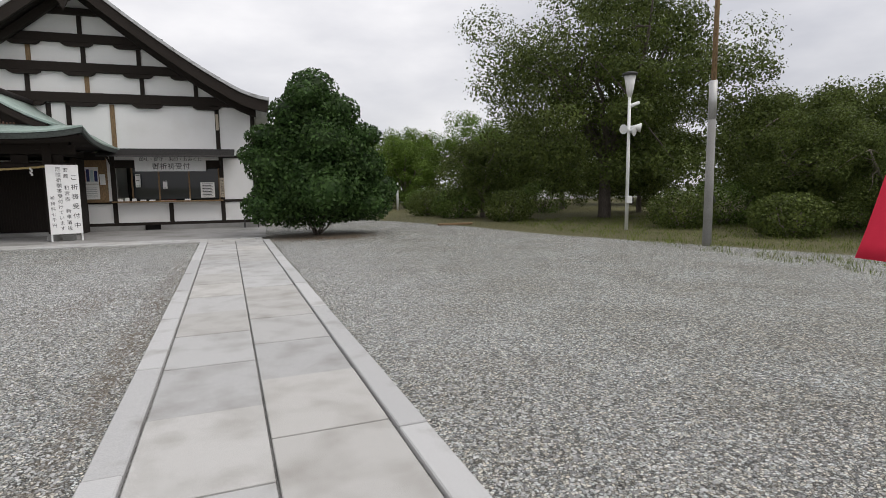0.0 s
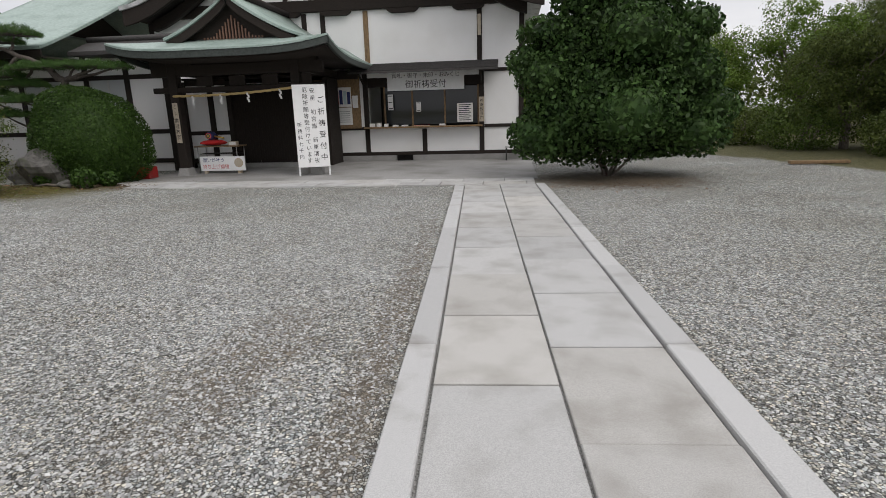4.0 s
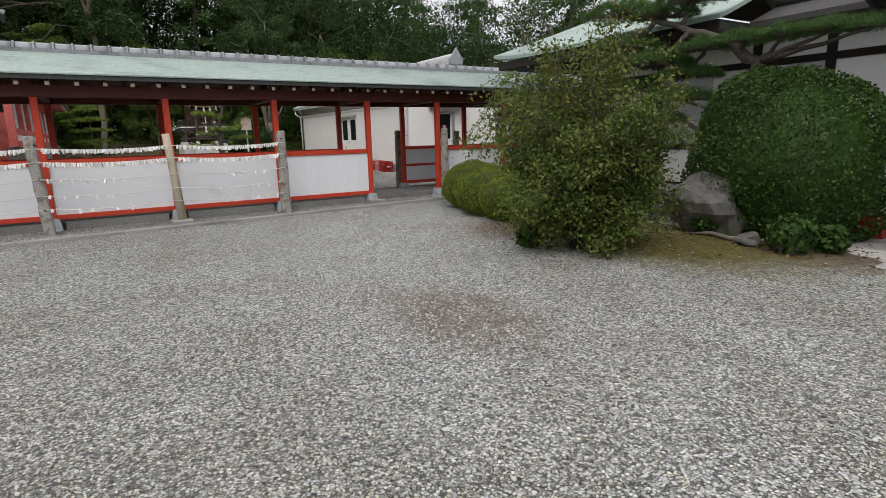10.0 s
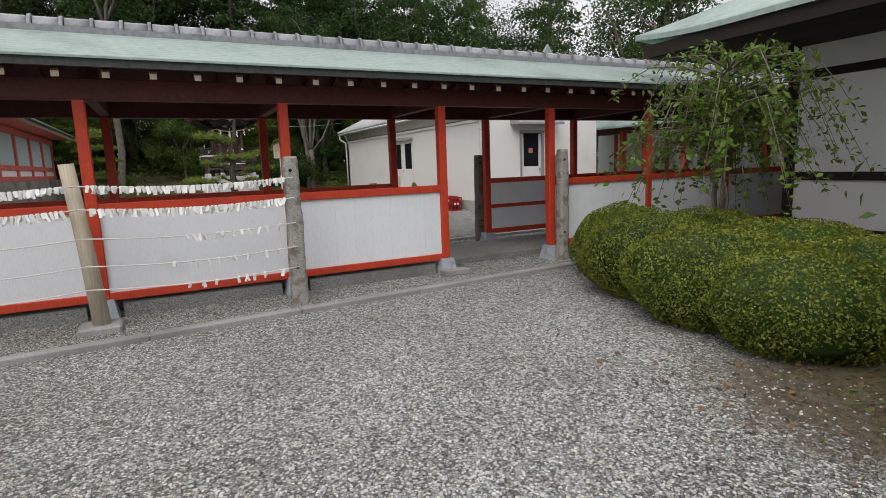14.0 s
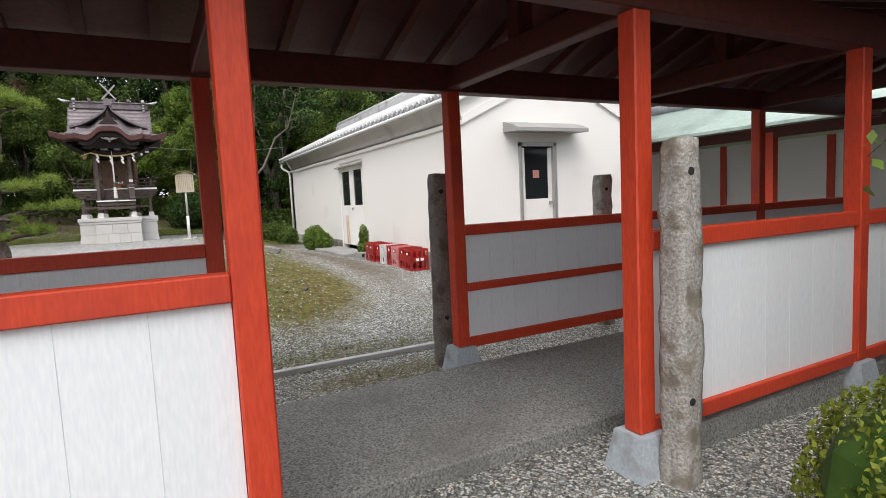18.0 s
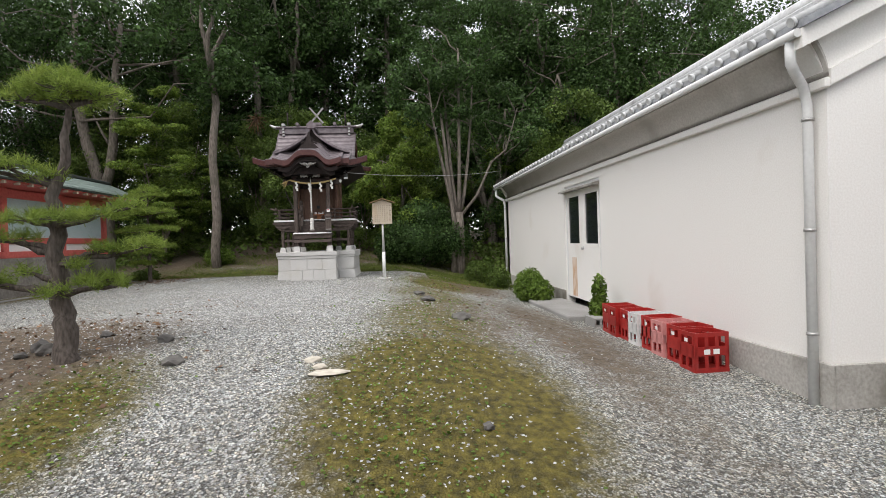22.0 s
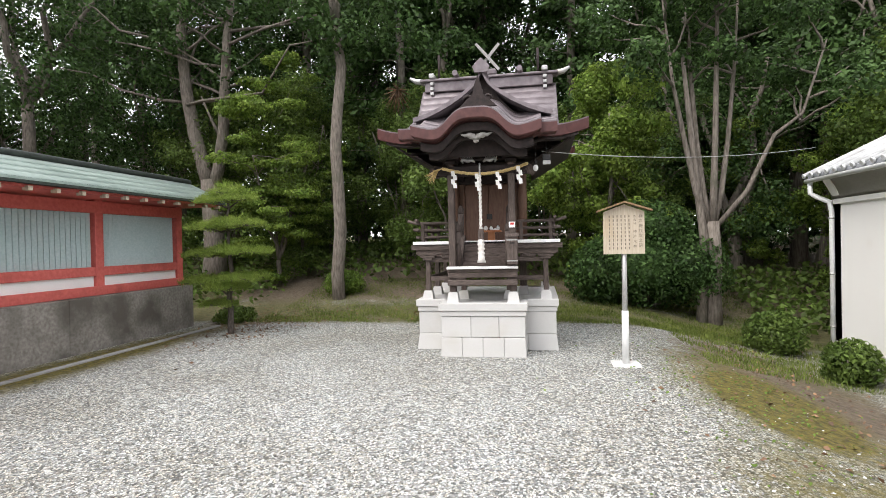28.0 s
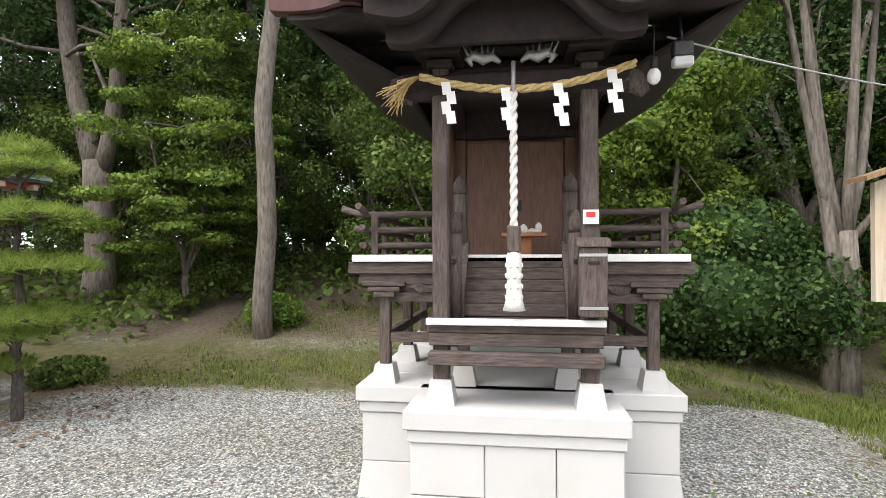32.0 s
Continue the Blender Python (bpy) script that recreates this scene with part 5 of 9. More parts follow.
def stake(x, y, h, w, seed, label, m=old_stone, round_=False, lean=(0, 0)):
    ob = thing("stone_stake", (x, y, ground_at(x, y)), label, "post", "fence stakes")
    bm = bmesh.new()
    n, k = 30, 20
    rings = []
    for i in range(n + 1):
        z = -0.1 + (h + 0.1) * i / n
        ring = []
        for j in range(k):
            a = 2 * math.pi * (j + 0.5) / k
            ca, sa = math.cos(a), math.sin(a)
            q = (abs(ca) ** 6 + abs(sa) ** 6) ** (-1 / 6) * w * 0.5 * (1.06 - 0.10 * i / n) * (0.9 if i == n else 1)
            v = Vector((ca * q, sa * q, z))
            v *= 1.0
            bump = 0.016 * noise.noise(v * 6 + Vector((seed * 3.1, 0, 0))) + 0.007 * noise.noise(v * 22 + Vector((0, seed, 0)))
            v += Vector((ca, sa, 0.3 if i == n else 0)) * bump + Vector((lean[0], lean[1], 0)) * (i / n)
            ring.append(bm.verts.new(v))
        rings.append(ring)
    for r0, r1 in zip(rings, rings[1:]):
        for j in range(k):
            bm.faces.new((r0[j], r0[(j + 1) % k], r1[(j + 1) % k], r1[j])).smooth = True
    bm.faces.new(rings[-1])
    part("shaft", bm, m, ob)
    # solid black plugs paint the shade of the two sockets
    for z in (h - 0.16, 0.45):
        bm = bmesh.new()
        tube(bm, [(w * 0.35, -0.02, z), (w * 0.545, -0.02, z)], 0.02, 8)
        part("socket_hole", bm, unlit_black, ob)
    return ob


stake(-17.45, 8.92, 1.72, 0.17, 1, "leaning rough square stone stake before the white panels", lean=(0, -0.1))
stake(-17.47, 13.1, 1.74, 0.18, 2, "rough square granite stake holding cords of paper fortunes")
stake(-17.85, 17.41, 1.75, 0.155, 3, "rough square granite stake beside the passage")
stake(-20.37, 17.39, 1.74, 0.17, 4, "dark weathered granite stake behind the passage", m=stake_dark)
stake(-17.47, 6.75, 1.7, 0.17, 5, "rough square stone stake before the white panels")
stake(-20.62, 19.6, 1.7, 0.17, 6, "weathered stone stake in the yard")
bp_ = thing("bamboo_stake", (-17.5, 11.0, 0), "straight peeled wooden stake on a stone foot, holding fortune cords", "post", "fence stakes")
bm = bmesh.new()
tube(bm, [(0.0, 0.06, 0.0), (0, 0.0, 0.9), (0, -0.07, 1.72)], [0.085, 0.075, 0.07], 12)
part("pole", bm, board_wood, bp_, "pale peeled pole")
bm = bmesh.new()
box(bm, -0.18, 0.18, -0.16, 0.24, -0.06, 0.07, 0.02)
part("foot", bm, concrete, bp_)
rng0 = random.Random(5)
for y0, y1 in ((6.8, 8.85), (8.9, 11.0), (11.0, 13.1)):
    for k, (z, dens, ln) in enumerate(((1.50, 0.03, 0.06), (1.27, 0.03, 0.065), (0.98, 0.09, 0.06), (0.70, 0.13, 0.06), (0.46, 0.15, 0.06))):
        c = thing("fortune_cord", (-17.36, (y0 + y1) / 2, z), "slack white cord tied with folded paper fortunes", "cord", "fortune cords")
        L_ = (y1 - y0) / 2
        bm = bmesh.new()
        tube(bm, [(0, L_ * (2 * i / 8 - 1), -0.05 * (1 - (2 * i / 8 - 1) ** 2)) for i in range(9)], 0.007, 5)
        part("cord", bm, cord, c)
        y = -L_ + 0.12
        bm = bmesh.new()
        any_ = False
        lim = L_ - 0.1 if k < 2 else (L_ * (0.1 + 0.3 * rng0.random()) if y0 < 10 else L_ - 0.12)
        st = -L_ + 0.1 if (k < 2 or y0 < 10) else -L_ * rng0.uniform(0.0, 0.3)
        y = st
        while y < lim:
            zz = -0.05 * (1 - (y / L_) ** 2)
            for s in (-1, 1):
                l = ln * rng0.uniform(0.6, 1.3)
                a = s * rng0.uniform(0.1, 0.7)
                w = rng0.uniform(0.010, 0.02)
                vs = box(bm, -0.004, 0.004, -w, w, -l, 0.01, turn=pose(0.012 * s, y, zz, rng0.uniform(-25, 25), rng0.uniform(-20, 20), rng0.uniform(-40, 40)))
            box(bm, -0.014, 0.014, y - 0.012, y + 0.012, zz - 0.014, zz + 0.016)
            any_ = True
            y += dens * rng0.uniform(0.5, 1.6)
        if any_:
            tagged(part("knotted_paper", bm, paper, c, "knotted white paper fortunes"), kind="stuff")
        else:
            bm.free()
    
# ---- second gallery and the far house past the white building ----
g2 = thing("north_gallery", (-22.5, 27.0, 0), "further red gallery with a green copper roof beyond the storehouse", "gallery")
for x in (-5, -2.5, 0, 2.5, 5):
    for y in (-1.1, 1.1):
        bm = bmesh.new()
        box(bm, x - 0.08, x + 0.08, y - 0.08, y + 0.08, 0, 2.5)
        part("post", bm, red_paint, g2)
for s in (-1, 1):
    bm = bmesh.new()
    shell(bm, lambda u, v: Vector((-6 + 12 * u, s * (0.05 + 2.0 * v), 3.45 - 0.85 * v)), 1, 4, 0.06)
    part("roof_slope", bm, copper, g2)
bm = bmesh.new()
tube(bm, [(-6, 0, 3.5), (6, 0, 3.5)], 0.16, 8)
part("ridge", bm, tile_mat, g2)
bm = bmesh.new()
box(bm, -6, 6, -1.15, -1.05, 2.4, 2.6)
part("beam", bm, red_dull, g2)
bm = bmesh.new()
box(bm, -6, 6, 1.05, 1.15, 0.0, 2.5)
part("back_wall", bm, plaster, g2)


# ---- white storehouse ----
def frame_leaf(bm, x0, x1, z0, z1, g0, g1, h0, h1, y, d):
    """A door leaf in one piece with a rectangular opening for its pane."""
    rings = []
    for yy in (y, y + d):
        rings.append([[bm.verts.new((x, yy, z)) for x, z in pts] for pts in (((x0, z0), (x1, z0), (x1, z1), (x0, z1)), ((g0, h0), (g1, h0), (g1, h1), (g0, h1)))])
    (of, inf), (ob, inb) = rings
    for k in range(4):
        j = (k + 1) % 4
        bm.faces.new((of[k], of[j], inf[j], inf[k]))
        bm.faces.new((ob[j], ob[k], inb[k], inb[j]))
        bm.faces.new((of[j], of[k], ob[k], ob[j]))
        bm.faces.new((inf[k], inf[j], inb[j], inb[k]))


def build_storehouse():
    X0, X1, Y0, Y1 = -36.4, -24.0, 19.78, 23.78
    b = thing("storehouse", (X1, Y0, 0), "cream-white plastered storehouse with pale tiled roof and rust-stained door", "building")

    def P(bm):
        bmesh.ops.translate(bm, vec=(-X1, -Y0, 0), verts=bm.verts)
        return bm
    YM = (Y0 + Y1) / 2
    bm = bmesh.new()
    box(bm, X0, -30.75, Y0, Y0 + 0.18, -0.1, 3.15)
    box(bm, -30.75, -28.85, Y0, Y0 + 0.18, 2.6, 3.15)
    box(bm, -28.85, X1, Y0, Y0 + 0.18, -0.1, 3.25)
    part("side_wall", P(bm), plaster_old, b, "cream plaster wall")
    bm = bmesh.new()
    box(bm, X1 - 0.18, X1, Y0 + 0.18, 20.95, -0.1, 2.9)
    box(bm, X1 - 0.18, X1, 20.95, 21.75, 2.42, 2.9)
    box(bm, X1 - 0.18, X1, 21.75, Y1, -0.1, 2.9)
    prism(bm, [(Y0 + 0.18, 2.9), (Y1, 2.9), (Y1, 3.22), (YM, 4.2), (Y0 + 0.18, 3.31)], X1 - 0.18, X1, "x")
    part("gable_wall", P(bm), plaster_old, b, "cream plaster gable wall")
    bm = bmesh.new()
    prism(bm, [(Y0, -0.1), (Y1, -0.1), (Y1, 3.1), (YM, 4.12), (Y0, 3.1)], X0, X0 + 0.18, "x")
    part("gable_wall", P(bm), plaster_old, b)
    bm = bmesh.new()
    box(bm, X0 + 0.18, X1 - 0.18, Y1 - 0.18, Y1, -0.1, 3.1)
    part("side_wall", P(bm), plaster_old, b)
    bm = bmesh.new()
    box(bm, X0 - 0.01, -30.8, Y0 - 0.035, Y0 - 0.002, -0.1, 0.52, 0.006)
    part("plinth", P(bm), plinth_mat, b, "grey stained concrete plinth")
    bm = bmesh.new()
    box(bm, -28.8, X1 + 0.035, Y0 - 0.035, Y0 - 0.002, -0.1, 0.52, 0.006)
    part("plinth", P(bm), plinth_mat, b, "grey stained concrete plinth")
    bm = bmesh.new()
    box(bm, X1 + 0.002, X1 + 0.035, Y0 + 0.0, Y1, -0.1, 0.52, 0.006)
    part("plinth", P(bm), plinth_mat, b, "grey stained concrete plinth")
    bm = bmesh.new()
    box(bm, X0, X1 + 0.05, Y0 - 0.05, Y0 - 0.002, 2.72, 2.80, 0.01)
    part("moulding", P(bm), plaster_old, b, "plaster string course")
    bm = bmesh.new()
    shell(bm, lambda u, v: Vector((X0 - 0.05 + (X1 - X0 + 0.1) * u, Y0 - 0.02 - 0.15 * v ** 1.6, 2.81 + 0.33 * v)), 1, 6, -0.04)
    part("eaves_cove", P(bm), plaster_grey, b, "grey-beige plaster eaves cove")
    for s, ye in ((-1, Y0), (1, Y1)):
        bm = bmesh.new()
        prism(bm, [(ye, 2.74), (YM, 3.70), (YM, 3.83), (ye, 2.87)], X1 + 0.002, X1 + 0.05, "x")
        part("gable_moulding", P(bm), plaster_old, b)
    # tile roof
    for s, ye in ((-1, Y0 - 0.30), (1, Y1 + 0.30)):
        bm = bmesh.new()
        shell(bm, lambda u, v: Vector((X0 - 0.2 + (X1 - X0 + 0.38) * u, YM + (ye - YM) * v, 4.32 - 1.10 * v)), 1, 1, 0.06, smooth=False)
        part("roof_slope", P(bm), tile_mat, b, "grey tiled roof slope")
        bm = bmesh.new()
        shell(bm, lambda u, v: Vector((X1 + 0.002 + 0.13 * u, YM + (ye - YM) * v, 4.255 - 1.10 * v)), 1, 1, 0.15, smooth=False)
        part("verge_board", P(bm), plaster_old, b, "white plastered verge")
        x = X0 - 0.25
        while x < X1 + 0.16:
            bm = bmesh.new()
            tube(bm, [(x, YM + (ye - YM) * v, 4.34 - 1.10 * v) for v in (0.02, 0.5, 1.02)], 0.034, 7)
            part("tile_rib", P(bm), tile_white, b)
            if s < 0:
                bm = bmesh.new()
                tube(bm, [(x, ye - 0.02, 3.222), (x, ye - 0.05, 3.21)], 0.04, 10)
                part("eave_tile", P(bm), tile_white, b)
            x += 0.24
    bm = bmesh.new()
    box(bm, X0 - 0.2, X1 + 0.16, YM - 0.15, YM + 0.15, 4.28, 4.46, 0.02)
    part("ridge_course", P(bm), tile_white, b)
    bm = bmesh.new()
    tube(bm, [(X0 - 0.2, YM, 4.51), (X1 + 0.16, YM, 4.51)], 0.11, 10)
    part("ridge_tile", P(bm), tile_white, b)
    bm = bmesh.new()
    prism(bm, [(YM - 0.26, 4.2), (YM + 0.26, 4.2), (YM + 0.3, 4.38), (YM + 0.12, 4.62), (YM, 4.8), (YM - 0.12, 4.62), (YM - 0.3, 4.38)], X1 + 0.15, X1 + 0.24, "x")
    part("ridge_end_tile", P(bm), tile_mat, b, "grey ridge-end tile")
    for x0, x1 in ((X1 - 0.2, X1 + 0.003), (X0 - 0.003, X0 + 0.2)):
        bm = bmesh.new()
        prism(bm, [(Y0 - 0.003, 2.81), (Y0 - 0.17, 3.12), (Y0 - 0.26, 3.14), (Y0 - 0.003, 3.27)], x0, x1, "x")
        part("eaves_end", P(bm), plaster_old, b, "plastered eaves end")
    # gutter and downpipes
    bm = bmesh.new()
    tube(bm, [(X0 - 0.2, Y0 - 0.33, 3.12), (X1 + 0.12, Y0 - 0.33, 3.12)], 0.036, 8)
    part("gutter", P(bm), white_metal, b, "white gutter")
    for x, d in ((X1 - 0.12, 0.12), (X0 + 0.06, -0.18)):
        bm = bmesh.new()
        tube(bm, [(x + d, Y0 - 0.30, 3.1), (x + d, Y0 - 0.30, 2.92), (x + d * 0.7, Y0 - 0.24, 2.86), (x, Y0 - 0.1, 2.76), (x, Y0 - 0.07, 2.6), (x, Y0 - 0.07, 0.12)], 0.04, 8)
        dp = part("downpipe", P(bm), white_metal, b, "white downpipe")
        for z in (0.75, 1.6, 2.5):
            bm = bmesh.new()
            tube(bm, [(x, Y0 - 0.07, z - 0.012), (x, Y0 - 0.07, z + 0.012)], 0.047, 8)
            part("pipe_clip", P(bm), metal_grey, dp)
    # side door with two tall panes
    bm = bmesh.new()
    for x0, x1 in ((-30.75, -30.66), (-28.94, -28.85)):
        box(bm, x0, x1, Y0 + 0.02, Y0 + 0.1, 0.42, 2.6)
    box(bm, -30.66, -28.94, Y0 + 0.02, Y0 + 0.1, 2.48, 2.6)
    part("door_frame", P(bm), white_metal, b)
    for x0, x1, g0, g1, dy in ((-30.66, -29.80, -30.6, -29.98, 0.02), (-29.80, -28.94, -29.62, -29.0, 0.005)):
        bm = bmesh.new()
        frame_leaf(bm, x0 + 0.004, x1 - 0.004, 0.42, 2.48, g0, g1, 1.47, 2.37, Y0 + dy, 0.04)
        dr = part("side_door", P(bm), plaster_old, b, "white metal door leaf")
        bm = bmesh.new()
        box(bm, g0, g1, Y0 + dy + 0.02, Y0 + dy + 0.03, 1.47, 2.37)
        part("door_pane", P(bm), dark_glass, dr, "dark glass pane")
    bm = bmesh.new()
    tube(bm, [(-29.72, Y0 + 0.03, 1.40), (-29.72, Y0 - 0.03, 1.39), (-29.66, Y0 - 0.04, 1.37)], 0.022, 6)
    part("door_knob", P(bm), metal_grey, b)
    bm = bmesh.new()
    prism(bm, [(Y0 - 0.12, 2.47), (Y0 - 0.002, 2.47), (Y0 - 0.002, 2.54), (Y0 - 0.12, 2.50)], -30.80, -28.86, "x")
    part("door_hood", P(bm), plinth_mat, b, "thin dark door hood")
    bm = bmesh.new()
    box(bm, -30.42, -30.16, Y0 + 0.0145, Y0 + 0.0185, 0.45, 1.2)
    part("rust_stain", P(bm), rust_run, b, "orange rust run on the door")
    bm = bmesh.new()
    box(bm, -31.0, -28.4, Y0 - 0.75, Y0 - 0.04, -0.1, 0.34, 0.02)
    part("door_step", P(bm), concrete, b, "concrete doorstep")
    # gable door
    bm = bmesh.new()
    box(bm, X1 - 0.09, X1 - 0.04, 21.0, 21.7, 0.3, 1.44)
    box(bm, X1 - 0.09, X1 - 0.04, 21.0, 21.09, 1.44, 2.36)
    box(bm, X1 - 0.09, X1 - 0.04, 21.62, 21.7, 1.44, 2.36)
    gd = part("gable_door", P(bm), plaster_old, b, "white door leaf")
    bm = bmesh.new()
    box(bm, X1 - 0.07, X1 - 0.06, 21.09, 21.62, 1.44, 2.36)
    part("door_pane", P(bm), dark_glass, gd, "dark glass pane")
    bm = bmesh.new()
    box(bm, X1 - 0.058, X1 - 0.054, 21.28, 21.42, 1.82, 1.96)
    part("sticker", P(bm), pink_plastic, gd, "small pink notice sticker")
    bm = bmesh.new()
    tube(bm, [(X1 - 0.03, 21.64, 1.36), (X1 + 0.03, 21.64, 1.36)], 0.028, 8)
    part("door_knob", P(bm), metal_grey, gd)
    bm = bmesh.new()
    for y0, y1, z0, z1 in ((20.93, 21.0, 0.3, 2.45), (21.7, 21.78, 0.3, 2.45), (20.93, 21.78, 2.38, 2.46)):
        box(bm, X1 - 0.1, X1 + 0.025, y0, y1, z0, z1, 0.005)
    part("door_frame", P(bm), metal_grey, b, "grey door frame")
    bm = bmesh.new()
    prism(bm, [(X1 + 0.002, 2.62), (X1 + 0.42, 2.60), (X1 + 0.42, 2.66), (X1 + 0.3, 2.72), (X1 + 0.002, 2.80)], 20.62, 22.2, "y")
    part("door_canopy", P(bm), concrete, b, "thin grey concrete canopy")
    for y in (YM - 0.24, YM + 0.16):
        bm = bmesh.new()
        tube(bm, [(X1 - 0.01, y, 3.42), (X1 + 0.09, y, 3.40)], [0.05, 0.055], 10)
        part("vent_cap", P(bm), plaster_old, b)
    return b


build_storehouse()


def crate(x, y, z, body, label, k):
    """A bottle crate with slotted sides and a printed front."""
    ob = thing("bottle_crate", (x, y, z), label, "crate", "crates along the wall")
    W, D, H = 0.27, 0.37, 0.40
    bm = bmesh.new()
    for sx in (-1, 1):
        a, b_ = sorted((sx * W / 2, sx * (W / 2 - 0.012)))
        box(bm, a, b_, -D / 2, D / 2, 0.0, 0.05)
        box(bm, a, b_, -D / 2, D / 2, 0.17, 0.26)
        box(bm, a, b_, -D / 2, D / 2, 0.36, H)
        for f in (-0.5, -0.17, 0.17, 0.5):
            yc = f * (D - 0.04)
            box(bm, a, b_, yc - 0.018, yc + 0.018, 0.05, 0.36)
    for sy in (-1, 1):
        a, b_ = sorted((sy * D / 2, sy * (D / 2 - 0.012)))
        w = W / 2 - 0.013
        box(bm, -w, w, a, b_, 0.0, 0.05)
        box(bm, -w, w, a, b_, 0.15, 0.28)
        box(bm, -w, w, a, b_, 0.36, H)
        for f in (-0.5, 0.0, 0.5):
            xc = f * (2 * w - 0.03)
            box(bm, xc - 0.015, xc + 0.015, a, b_, 0.05, 0.36)
    part("side_frame", bm, body, ob)
    bm = bmesh.new()
    box(bm, -W / 2 + 0.013, W / 2 - 0.013, -D / 2 + 0.013, D / 2 - 0.013, 0.01, 0.03)
    part("bottom", bm, body, ob)
    bm = bmesh.new()
    for f in (-0.16, 0.16):
        box(bm, -W / 2 + 0.02, W / 2 - 0.02, f * D - 0.006, f * D + 0.006, 0.2, 0.37)
    box(bm, -0.006, 0.006, -D / 2 + 0.02, D / 2 - 0.02, 0.2, 0.37)
    part("divider", bm, body, ob)
    for px in (-0.055, 0.045):
        bm = bmesh.new()
        box(bm, W / 2, W / 2 + 0.003, px - 0.03, px + 0.035, 0.185, 0.235)
        part("printed_mark", bm, sign_white, ob)
    bm = bmesh.new()
    box(bm, -0.035, 0.02, -D / 2 - 0.003, -D / 2, 0.30, 0.335)
    part("printed_mark", bm, sign_white, ob)
    return ob


for k in range(8):
    m_ = {3: white_plastic, 5: pink_plastic}.get(k, red_plastic)
    lab = {3: "dusty white plastic bottle crate in the row", 5: "sun-faded pink and red bottle crate"}.get(k, "red plastic bottle crate with white printing")
    x = -27.35 + k * 0.31
    cr = crate(x, 19.5 - 0.03 * (k % 2) - 0.08, ground_at(x, 19.3) - 0.01, m_, lab, k)
    cr.rotation_euler = (0, 0, radians((k * 37 % 9) - 4))
cbk = thing("hollow_block", (-27.95, 19.32, ground_at(-27.95, 19.3)), "grey hollow concrete block lying by the doorstep", "block")
bm = bmesh.new()
for y0, y1, z0, z1 in ((-0.1, 0.1, 0.0, 0.025), (-0.1, 0.1, 0.105, 0.13), (-0.1, -0.075, 0.025, 0.105), (-0.012, 0.012, 0.025, 0.105), (0.075, 0.1, 0.025, 0.105)):
    box(bm, -0.2, 0.2, y0, y1, z0, z1)
part("block", bm, concrete, cbk)


